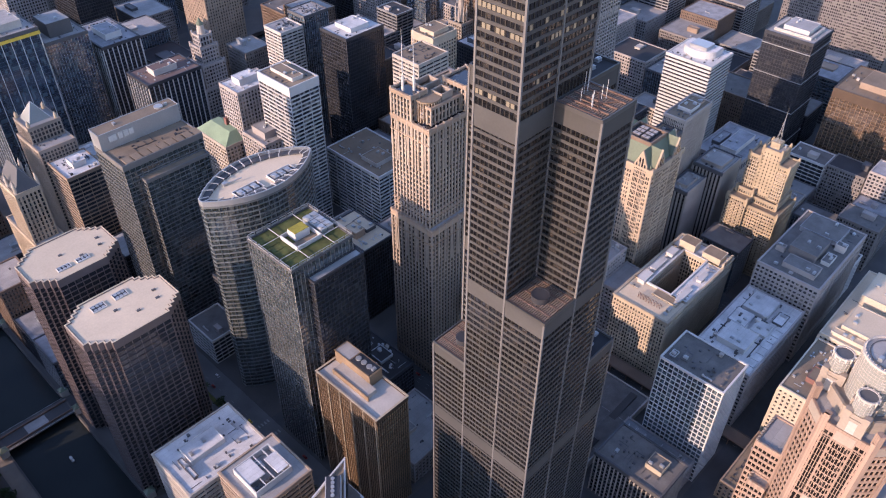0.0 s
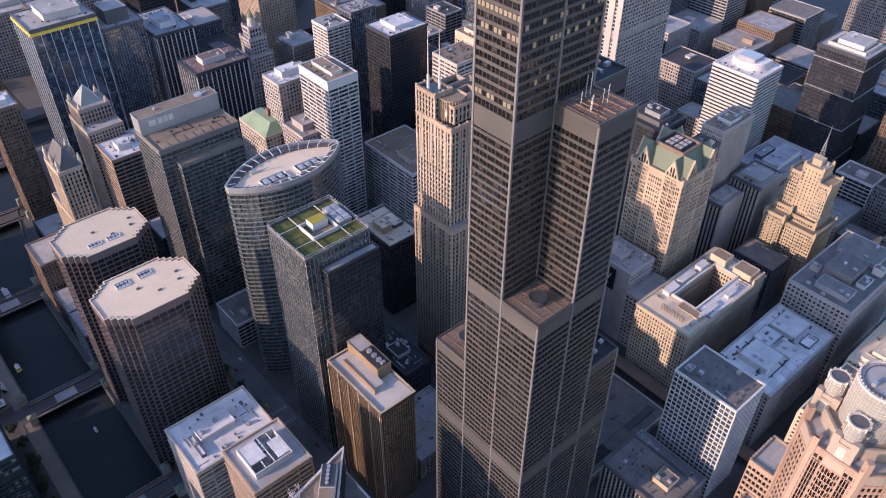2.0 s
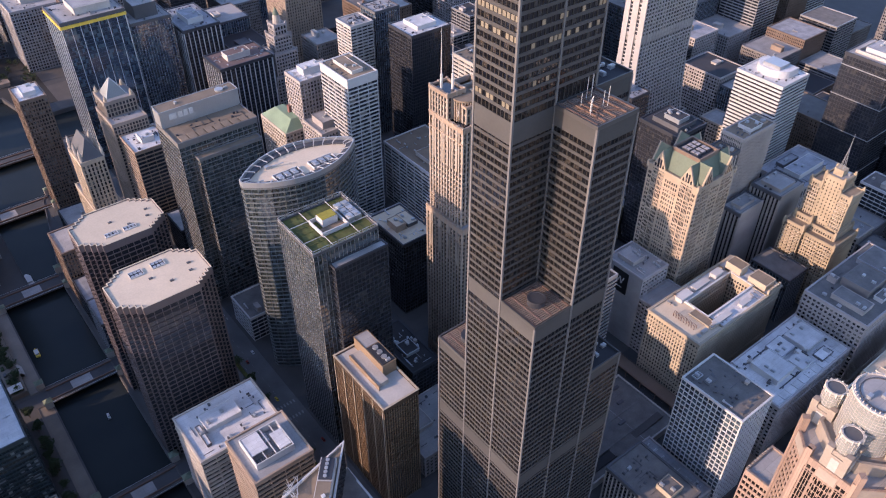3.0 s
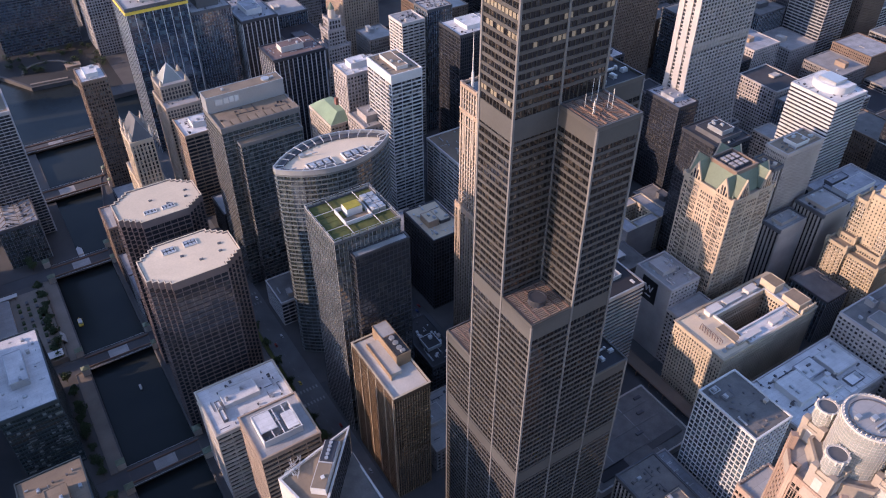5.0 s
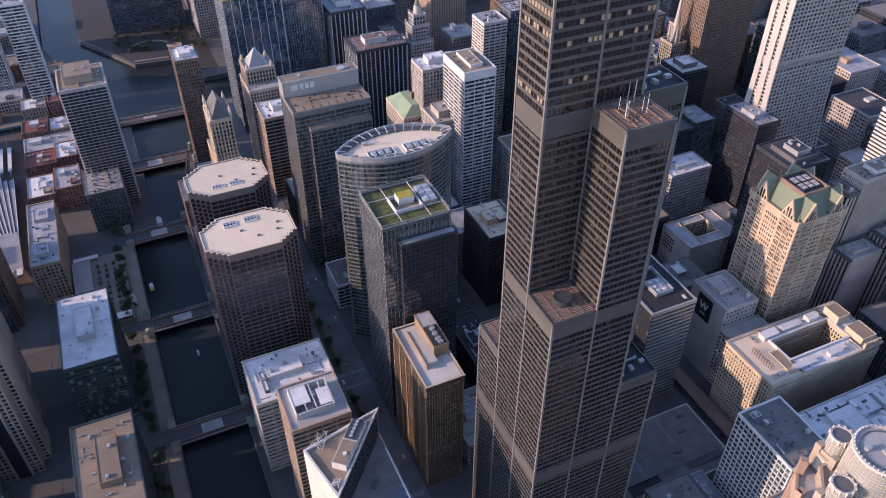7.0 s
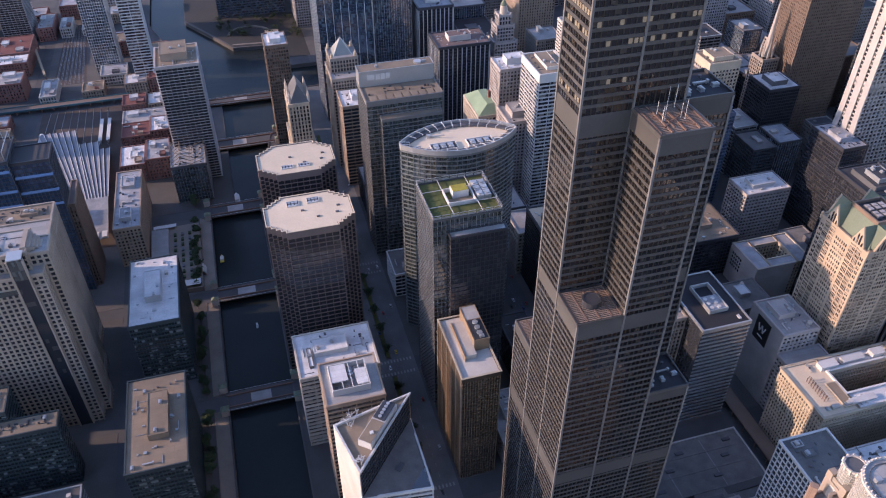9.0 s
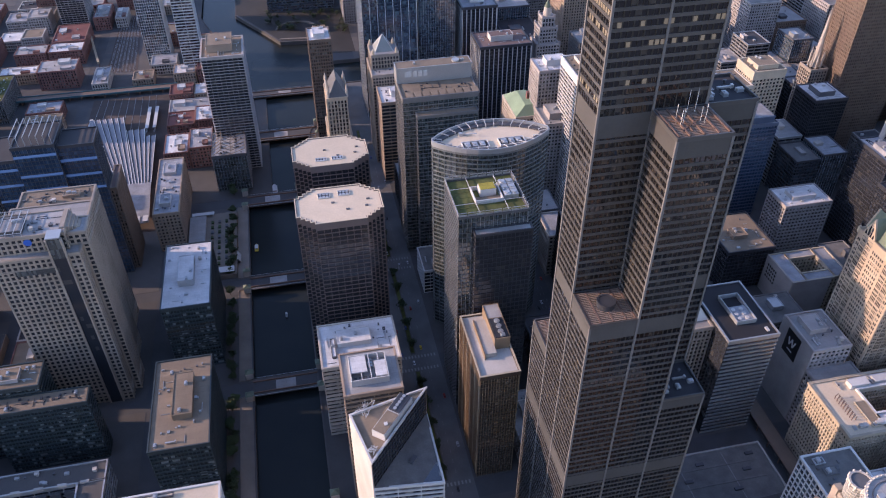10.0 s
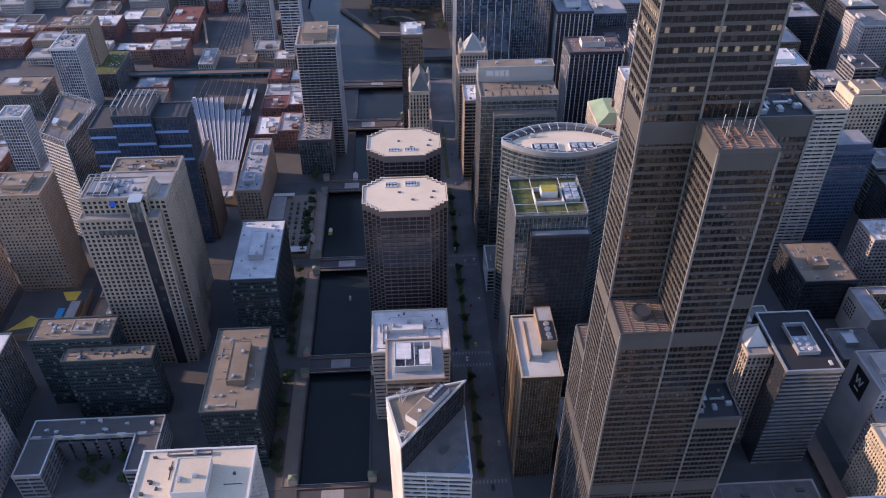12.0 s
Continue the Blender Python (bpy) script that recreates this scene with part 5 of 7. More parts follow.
light_well_building()
put("low_building", 245, 291, 243, 297, 45, "curtain_dark", "dark low block with roof plant", "tan_roof", house=[(258, 272, 260, 272, 4, "tan_brick")])
put("low_building", 323, 371, 284, 314, 55, "grid_grey", "light grey building with white roof plant", "white_roof", house=[(334, 358, 292, 306, 4, "white_panel")])
for q0, q1, q2, q3, top in ((350, 384, 96, 114, 82), (388, 424, 84, 112, 90)):
    stone_block = put("office_building", q0, q1, q2, q3, top, "fins_slots", "grey stone block with tall window slots and a blank wall", "grey_roof", house=[(q0 + 6, q1 - 8, q2 + 4, q3 - 4, 3, "warm_grey")], units=3)
    part("blank_wall", [box(-(q1 - q0) / 2 + 1.2, (q1 - q0) / 2 - 0.4, -(q3 - q2) / 2 - 0.8, -(q3 - q2) / 2 + 0.3, 0, top + 1.0)], M["warm_grey"], stone_block)
put("office_building", 310, 404, -42, 8, 80, "grid_grey", "wide grey stone building with stepped patchy roofs", "old_roof", house=[(318, 332, -34, -8, 4, "grey_stone"), (338, 366, -26, -4, 7, "drab_stone"), (342, 356, -36, -29, 3, "white_panel"), (372, 398, -30, 2, 4, "blue_roof"), (366, 372, -38, -30, 6, "white_panel"), (334, 338, -2, 5, 5, "grey_stone")], units=16)
put("office_building", 219, 283, -100, -59, 60, "grid_terracotta", "cream terracotta building with a balustraded cornice", "tan_roof", house=[(236, 250, -84, -70, 4, "brick")])
put("office_building", 288, 385, -108, -58, 62, "grid_terracotta", "pale stone building with several roof levels", "cream_roof", house=[(300, 330, -96, -68, 6, "terracotta"), (340, 376, -92, -66, 9, "terracotta"), (292, 298, -100, -64, 3, "terracotta")])
put("low_building", 95, 128, -42, 8, 42, "fins_stone", "pale building with tall windows beside a plaza", "old_roof", house=[(108, 120, -34, -22, 4, "pale_stone")], units=5)
put("low_building", 152, 209, -78, -60, 18, "grid_tan", "low tan brick building beside the street", "tan_roof", units=3)
put("low_building", 132, 149, -40, 14, 24, "grid_grey", "low dark roofed annex", "blue_roof")


def arcade_building():
    b = put("office_building", 428, 494, 86, 130, 80, "grid_grey", "broad grey stone building with an arcaded top storey", "blue_roof", house=[(440, 480, 96, 112, 5, "white_panel"), (446, 470, 116, 124, 3, "dark_grey")], units=10, crown=9)
    for k in range(9):
        y = -19 + 4.7 * k
        part("arch_window", [([(-33.6, y - 1.4, 71.5)] + [(-33.6, y + 1.4 * math.cos(math.pi * j / 8), 76 + 1.4 * math.sin(math.pi * j / 8)) for j in range(8, -1, -1)] + [(-33.6, y + 1.4, 71.5)], [tuple(range(10, -1, -1))])], M["glass_black"], b)
    for k in range(13):
        x = -30 + 5 * k
        part("arch_window", [([(x - 1.4, -22.6, 71.5)] + [(x + 1.4 * math.cos(math.pi * j / 8), -22.6, 76 + 1.4 * math.sin(math.pi * j / 8)) for j in range(8, -1, -1)] + [(x + 1.4, -22.6, 71.5)], [tuple(range(11))])], M["glass_black"], b)


arcade_building()


def white_round_top_tower():
    b = put("office_tower", 493, 538, 162, 213, 129, "bands_tight", "white striped tower with a rounded white penthouse", "white_roof", units=4, piers=False)
    z = 129
    pts = [(15 * math.cos(a) + 2, 18 * math.sin(a)) for a in [math.pi * k / 14 + math.pi / 2 for k in range(15)]] + [(14, -18), (14, 18)]
    part("round_penthouse", [prism(pts, z, z + 7)], M["white_panel"], b)
    part("round_penthouse_roof", [prism(offset(pts, -0.6), z + 7, z + 7.3)], M["white_roof"], b)
    part("plant_box", [box(-8, 9, -10, 9, z + 7.2, z + 11)], M["steel_panel"], b)


white_round_top_tower()


def ringed_tower():
    b = put("office_tower", 556, 604, 93, 143, 155, "curtain_ink", "black glass tower with a grey ringed roof", "grey_roof", house=[(568, 594, 104, 130, 6, "white_panel")], units=4)
    for z in (40, 78, 112, 143):
        part("steel_ledge", [ring(offset(rect(-24, 24, -25, 25), 0.6), rect(-24, 24, -25, 25), z, z + 0.8)], M["steel_panel"], b)
    part("roof_ring", [ring(rect(-17, 17, -19, 19), rect(-15, 15, -17, 17), 155, 158)], M["concrete"], b)


ringed_tower()
put("office_tower", 582, 650, -12, 68, 108, "curtain_bronze", "brown glass office slab with a tan top band", "tan_roof", house=[(600, 636, 8, 50, 6, "tan_brick")], crown=9)
put("office_tower", 860, 920, 92, 240, 190, "grid_drab", "grey concrete tower with a dense window grid", "grey_roof")


def spire_building():
    FOOT.append((380, 424, 24, 74))
    c = (406, 51)
    b = thing("office_building", *c, "yellow stone stepped building with a slender mast", "office building")
    for poly, z0, z, top in ((rect(383, 422, 54, 72), 0, 77, "tan_roof"), (rect(386, 422, 26, 54), 0, 72, "tan_roof"), (rect(393, 420, 31, 54), 72, 78, "tan_roof"), (rect(392, 420, 54, 69), 77, 83, "tan_roof"),
                             (rect(397, 415, 58, 68), 77, 116, "tan_roof"), (rect(397, 416, 32, 42), 72, 114, "tan_roof"), (rect(398, 414, 42, 58), 77, 125, "grey_roof")):
        shaft(b, poly, z0, z, "grid_gold", c, crown=2.0)
        part("roof", [prism(offset(local(poly, c), -0.65), z - 0.6, z)], M[top], b)
        q = local(poly, c)
        for k in range(4):
            x, y = q[k]
            part("turret", [box(x - 1.1, x + 1.1, y - 1.1, y + 1.1, z - 5, z + 2.2), box(x - 0.7, x + 0.7, y - 0.7, y + 0.7, z + 2.2, z + 3.6)], M["gold_stone"], b)
    # a smooth tan panel with small windows up the middle of the west front, pale oriels on the wings and the lower block
    panel = part("centre_panel", [box(-8.9, -7.6, -8.6, 6.6, 80, 124.5)], M["gold_stone"], b)
    for k in range(12):
        for y in (-7.2, -4.4, -1.2, 1.9, 5.0):
            part("small_window", [box(-9.0, -8.8, y - 0.4, y + 0.4, 83 + 3.4 * k, 84.5 + 3.4 * k)], M["glass_deep"] if k % 2 else M["glass_dark"], panel)
    oriel = mesh_of("oriel", [prism([(0, -1.3), (0, 1.3), (-0.9, 0.8), (-0.9, -0.8)][::-1], 0, 1.1)], M["pale_stone"])
    for x, ys, z0, n in ((-9.4, (-17, -14.2, -11.4), 80, 9), (-9.4, (9, 12, 15), 90, 7), (-20.4, (-23, -19, -15, -11, -7, -3), 20, 15), (-23.4, (6, 10, 14, 18), 20, 16)):
        for y in ys:
            for k in range(n):
                part("oriel", oriel, None, b, at=(x, y, z0 + 3.4 * k))
    part("crown_block", [box(-4, 4, -4, 4, 125, 131)], M["gold_stone"], b)
    for k in range(3):
        part("roof_machine", [box(3 + 1.2 * k, 5 + 1.2 * k, -7 + 4 * k, -4.6 + 4 * k, 124.5, 127.5)], M["steel_panel"], b)
    part("mast", [bar((1.6 * u, 1.6 * w, 131), (0.2 * u, 0.2 * w, 150), 0.3) for u in (-1, 1) for w in (-1, 1)] + [tube(0, 0, 0.4, 150, 163, 6, 0.1)] +
         [bar((-s, -s, zz), (s, s, zz), 0.2) for zz, s in ((134, 1.4), (138, 1.1), (142, 0.8), (146, 0.5))], M["steel_panel"], b)


spire_building()


def tapering_tower():
    """A tall slab that grows wider towards the street in a curve."""
    FOOT.append((413, 498, 250, 322))
    c = (455, 290)
    b = thing("skyscraper", *c, "tall white granite slab tower curving outwards to its base", "skyscraper")
    half = lambda z: 12.5 + 22 * max(0.0, 1 - z / 150.0) ** 2.2
    levels = [4.0 * k for k in range(61)]
    v, f = [], []
    for k, z in enumerate(levels):
        h = half(z) - 0.7
        v += [(-39.5, -h, z), (39.5, -h, z), (39.5, h, z), (-39.5, h, z)]
        if k:
            f += [(4 * (k - 1) + i, 4 * (k - 1) + (i + 1) % 4, 4 * k + (i + 1) % 4, 4 * k + i) for i in range(4)]
    n = len(v)
    f += [(3, 2, 1, 0), (n - 4, n - 3, n - 2, n - 1)]
    part("glazing", [(v, f)], M["glass_dark"], b)
    for k, z in enumerate(levels[:-1]):
        h = half(z)
        if 150 < z < 160:
            part("louvre_band", [ring(rect(-40, 40, -h, h), rect(-39, 39, -h + 1, h - 1), z, z + 4)], M["white_granite"], b)
        part("spandrel", [ring(rect(-40, 40, -h, h), rect(-39, 39, -h + 1, h - 1), z, z + 1.2)], M["white_granite"], b)
    for x in [-40 + 80 * k / 18 for k in range(19)]:
        for s in (-1, 1):
            vv, ff = [], []
            for k in range(0, 61, 3):
                y = s * half(levels[k])
                vv += [(x - 0.45, y - s * 0.6, levels[k]), (x + 0.45, y - s * 0.6, levels[k]), (x + 0.45, y + s * 0.5, levels[k]), (x - 0.45, y + s * 0.5, levels[k])]
                if k:
                    i = len(vv) - 8
                    ff += [(i + j, i + (j + 1) % 4, i + 4 + (j + 1) % 4, i + 4 + j) for j in range(4)]
            part("pier", [(vv, ff)], M["white_granite"], b)
    for s in (-1, 1):
        vv, ff = [], []
        for k, z in enumerate(levels):
            h = half(z) + 0.5
            for x in (s * 40.0, s * 40.9):
                vv += [(x, -h, z), (x, -h + 6.2, z), (x, h - 6.2, z), (x, h, z)]
        for k in range(60):
            a, e = 8 * k, 8 * (k + 1)
            for p, q in ((0, 1), (2, 3)):
                ff += [(a + p, a + q, e + q, e + p), (a + 4 + q, a + 4 + p, e + 4 + p, e + 4 + q), (a + p, e + p, e + 4 + p, a + 4 + p), (a + q, a + 4 + q, e + 4 + q, e + q)]
        part("end_wall", [(vv, ff), box(min(s * 40.0, s * 40.9), max(s * 40.0, s * 40.9), -3.6, 3.6, 0, 240)], M["white_granite"], b, "pale end wall")
    part("roof", [box(-40, 40, -12.5, 12.5, 240, 241)], M["grey_roof"], b)


tapering_tower()
put("skyscraper", 462, 530, 432, 474, 225, "grid_brown", "tall brown granite tower with a dense pier grid", "grey_roof", category="skyscraper")
put("office_tower", 296, 334, 344, 377, 110, "bands_azure", "blue glass office tower with stepped top", "blue_roof", house=[(299, 331, 347, 374, 6, "blue_panel")])


def church_spire():
    FOOT.append((436, 458, 448, 470))
    b = thing("office_tower", 447, 459, "grey stone tower with a tall gothic church spire", "office tower")
    shaft(b, rect(437, 457, 449, 469), 0, 104, "grid_warm", (447, 459))
    part("lantern", [tube(0, 0, 5.5, 104, 118, 8, 3.8)], M["limestone"], b)
    part("spire", [tube(0, 0, 3.6, 118, 172, 8, 0.15)], M["limestone"], b)
    for k in range(8):
        a = math.pi * k / 4 + 0.39
        part("pinnacle", [tube(7 * math.cos(a), 7 * math.sin(a), 0.9, 104, 116, 6), tube(7 * math.cos(a), 7 * math.sin(a), 0.9, 116, 124, 6, 0.1)], M["limestone"], b)


church_spire()
put("office_tower", 320, 354, 381, 412, 146, "grid_gothic", "cream stone tower with small windows", "tan_roof", house=[(326, 348, 386, 406, 4, "pale_stone")], crown=8)
put("office_tower", 412, 449, 396, 433, 97, "fins_black", "black steel tower with a pale flat roof", "white_roof", house=[(420, 438, 404, 424, 5, "dark_grey")], units=2)


def pink_crown_tower():
    """The pink granite tower: an eight-sided shaft, a ring of piers with small drums and a great glass drum inside them."""
    cx, cy = 55.3, -120.3
    FOOT.append((10, 100, -170, -78))
    c = (cx, cy)
    b = thing("skyscraper", cx, cy, "pink granite skyscraper crowned by pale glass drums", "skyscraper")

    def eight(rx, ry, h):
        return [(rx, -h), (rx, h), (h + 1.1, ry), (-h - 1.1, ry), (-rx, h), (-rx, -h), (-h - 1.1, -ry), (h + 1.1, -ry)]

    def circle(x, y, r, n):
        return [(x + r * math.cos(2 * math.pi * k / n), y + r * math.sin(2 * math.pi * k / n)) for k in range(n)]
    world = lambda poly: [(x + cx, y + cy) for x, y in poly]
    body = eight(20.2, 18.6, 9.9)
    shaft(b, world(body), 0, 238, "grid_pink", c, crown=3.0, joined=True)
    part("terrace", [prism(offset(body, -0.65), 237.2, 237.9)], M["grey_roof"], b)
    # broad stone piers at the edges of the faces, and ladders of narrow windows between them
    for i in range(8):
        p, q = Vector(body[i]), Vector(body[(i + 1) % 8])
        d = (q - p).normalized()
        out = Vector((d.y, -d.x))
        wide = (q - p).length > 15

        def slab(s0, s1, o0, o1, z0, z1):
            return prism([tuple(p + d * s0 + out * o1), tuple(p + d * s0 + out * o0), tuple(p + d * s1 + out * o0), tuple(p + d * s1 + out * o1)][::-1], z0, z1)
        n = (q - p).length
        part("edge_pier", [slab(-0.3, 1.5, -0.4, 0.45, 90, 243)], M["pink_granite"], b)
        part("edge_pier", [slab(n - 1.5, n + 0.3, -0.4, 0.45, 90, 241)], M["pink_granite"], b)
        if wide:
            for s0 in (2.3, n - 5.5):
                for z0, z1 in ((196, 232), (150, 187), (104, 141)):
                    strip = part("window_ladder", [slab(s0, s0 + 3.2, -0.3, 0.2, z0, z1)], M["glass_deep"], b)
                    tagged(part("ladder_post", [slab(s0 + k * 1.07 - 0.13, s0 + k * 1.07 + 0.13, 0.1, 0.36, z0, z1) for k in range(4)], M["pink_granite"], strip), kind="stuff")
                    tagged(part("ladder_frame", [slab(s0, s0 + 3.2, 0.1, 0.3, z, z + 0.35) for z in [z0 + 3.9 * k for k in range(int((z1 - z0) / 3.9) + 1)]], M["brown_stone"], strip), kind="stuff")
            part("stone_panel", [slab(6.2, n - 6.2, -0.3, 0.35, 232.5, 237.6)], M["pink_stone"], b)
            part("stone_panel", [slab(6.2, n - 6.2, -0.3, 0.33, 189, 194)], M["pink_stone"], b)
            # rows of broad dark windows up the middle of the face, in a slightly sunk field
            for z in [107 + 3.9 * k for k in range(32)]:
                if not (187 < z < 195 or 142 < z < 149):
                    part("wide_window", [slab(7.0, n - 7.0, -0.3, 0.2, z, z + 1.9)], M["glass_deep"], b)
            tagged(part("window_post", [slab(7.0 + k * (n - 14) / 5 - 0.12, 7.0 + k * (n - 14) / 5 + 0.12, 0.1, 0.34, 104, 232) for k in range(6)], M["pink_granite"], b), kind="stuff")
            for z in (188, 142.5):
                for s0 in (2.4, n - 5.4):
                    for u in (0, 1.7):
                        for w in (0, 2.4):
                            part("square_window", [slab(s0 + u, s0 + u + 1.1, -0.3, 0.24, z + w, z + w + 1.5)], M["glass_deep"], b)
        else:
            part("stone_panel", [slab(1.5, n - 1.5, -0.3, 0.33, 233.5, 238.6)], M["pink_stone"], b)
            # a square turret where the slanting face meets the next one
        part("turret", [prism(offset([tuple(p - d * 0.4 - out * 2.2), tuple(p - d * 0.4 + out * 0.55), tuple(p + d * 2.0 + out * 0.55), tuple(p + d * 2.0 - out * 2.2)][::-1], 0.0), 234, 246 if i % 2 else 243)], M["pink_granite"], b)
    # inner wall that carries the great drum
    inner = eight(13.6, 13.6, 6.0)
    part("drum_base", [prism(inner, 237.5, 244), ring(offset(inner, 0.35), offset(inner, -0.8), 243.2, 245)], M["pink_stone"], b)
    for x, y in ((-15.2, 0), (0, 15.2), (15.2, 0), (0, -15.2)):
        pier = part("corner_pier", [box(x - 4.7, x + 4.7, y - 4.7, y + 4.7, 237.5, 246.5)] +
                    [box(x + u * 3.5 - 1.3, x + u * 3.5 + 1.3, y + w * 3.5 - 1.3, y + w * 3.5 + 1.3, 246.5, 249.8) for u in (-1, 1) for w in (-1, 1)] +
                    [box(x - 4.2, x + 4.2, y - 4.2, y + 4.2, 246.5, 248.6)], M["pink_stone"], b)
        for u, w in ((1, 0), (-1, 0), (0, 1), (0, -1)):
            part("pier_niche", [box(x + u * 4.75 - 0.1 - 1.5 * abs(w), x + u * 4.75 + 0.1 + 1.5 * abs(w), y + w * 4.75 - 0.1 - 1.5 * abs(u), y + w * 4.75 + 0.1 + 1.5 * abs(u), 239, 245.2)], M["concrete"], pier)
        drum = part("small_drum", [tube(x, y, 3.7, 248, 256.4, 32)], M["drum_glass"], pier, "small pale glazed drum")
        part("drum_panels", [ring(circle(x, y, 3.86, 32), circle(x, y, 3.6, 32), zz, zz + 0.16) for zz in (249.5, 250.9, 252.3, 253.7, 255.1)] +
             [bar((px, py, 248.6), (px, py, 256.6), 0.13) for px, py in circle(x, y, 3.78, 16)], M["concrete"], drum)
        part("drum_rim", [ring(circle(x, y, 4.05, 32), circle(x, y, 3.35, 32), 256.2, 257.1)], M["concrete"], drum)
        part("drum_knobs", [box(px - 0.25, px + 0.25, py - 0.25, py + 0.25, 255.2, 257.5) for px, py in circle(x, y, 4.1, 12)], M["concrete"], drum)
        part("drum_grille", [tube(x, y, 3.4, 256.3, 256.7, 32)], M["dark_grey"], drum)
    great = part("great_drum", [tube(0, 0, 10.4, 238, 266, 64)], M["drum_glass"], b, "pale glazed drum")
    for z in [240 + 1.5 * k for k in range(18)]:
        part("drum_hoop", [ring(circle(0, 0, 10.55, 64), circle(0, 0, 10.3, 64), z, z + 0.13)], M["concrete"], great)
    part("drum_mullions", [bar((x, y, 238), (x, y, 266.6), 0.12) for x, y in circle(0, 0, 10.5, 48)], M["concrete"], great)
    part("drum_teeth", [bar((x, y, 265.0), (x * 0.93, y * 0.93, 267.7), 0.34) for x, y in circle(0, 0, 10.75, 40)], M["concrete"], great)
    part("drum_rim", [ring(circle(0, 0, 10.7, 64), circle(0, 0, 9.9, 64), 266, 266.9)], M["concrete"], great)
    part("drum_roof", [tube(0, 0, 10.1, 266, 266.3, 64)], M["grey_roof"], great)
    part("roof_track", [ring(circle(0, 0, 8.4, 48), circle(0, 0, 8.1, 48), 266.3, 266.7)], M["dark_grey"], great)
    part("roof_machine", [box(-6.4, -4.2, 2.2, 3.8, 266.3, 268.0), box(-3.6, 1.2, -3.4, -2.8, 266.3, 267.2), box(-4.2, 0.6, -4.8, -4.2, 266.3, 267.2), box(-1.6, 0.8, -1.2, 0.6, 266.3, 267.6)], M["steel_panel"], great)
    # lower wings on the four sides, with a crenellated edge
    for x0, x1, y0, y1, z in ((-9.9, 9.9, 18.6, 30.6, 195), (-9.9, 9.9, -30.6, -18.6, 195), (20.2, 32, -9.9, 9.9, 195), (-16, -9.9, 18.2, 26.5, 176)):
        shaft(b, rect(cx + x0, cx + x1, cy + y0, cy + y1), 0, z, "grid_pink", c, crown=2.4, joined=True)
        part("wing_roof", [box(x0 + 0.6, x1 - 0.6, y0 + 0.6, y1 - 0.6, z - 0.5, z - 0.02)], M["grey_roof"], b)
        part("wing_crest", [box(x0 - 0.5, x0 + 0.5, yy, yy + 0.9, z + 0.5, z + 1.3) for yy in [y0 + 0.4 + 2 * k for k in range(int((y1 - y0) / 2))]] +
             [box(xx, xx + 0.9, y1 - 0.5, y1 + 0.5, z + 0.5, z + 1.3) for xx in [x0 + 0.4 + 2 * k for k in range(int((x1 - x0) / 2))]], M["pink_stone"], b)
    shaft(b, rect(cx - 34, cx + 34, cy - 40, cy + 36), 0, 92, "grid_pink", c, joined=True)
    part("setback_roof", [prism(local(rect(cx - 33.5, cx + 33.5, cy - 39.5, cy + 35.5), c), 91.4, 92)], M["grey_roof"], b)


pink_crown_tower()

# ---- west of the river ----
put("office_building", -239, -201, 247, 328, 68, "bands_teal", "dark glass office block with a long pale roof", "white_roof", house=[(-226, -214, 272, 304, 6, "steel_panel")], units=7)
put("office_building", -239, -199.5, 114, 195, 64, "bands_teal", "dark glass office block with a tan gravel roof", "tan_roof", house=[(-224, -211, 138, 176, 5, "tan_roof")], units=8)
put("office_tower", -244, -182, -20, 40, 121, "grid_white", "white gridded tower with a cream roof and plant well", "cream_roof", house=[(-222, -204, 8, 30, 6, "white_panel"), (-230, -206, 36, 38, 1, "dark_grey")], units=6)


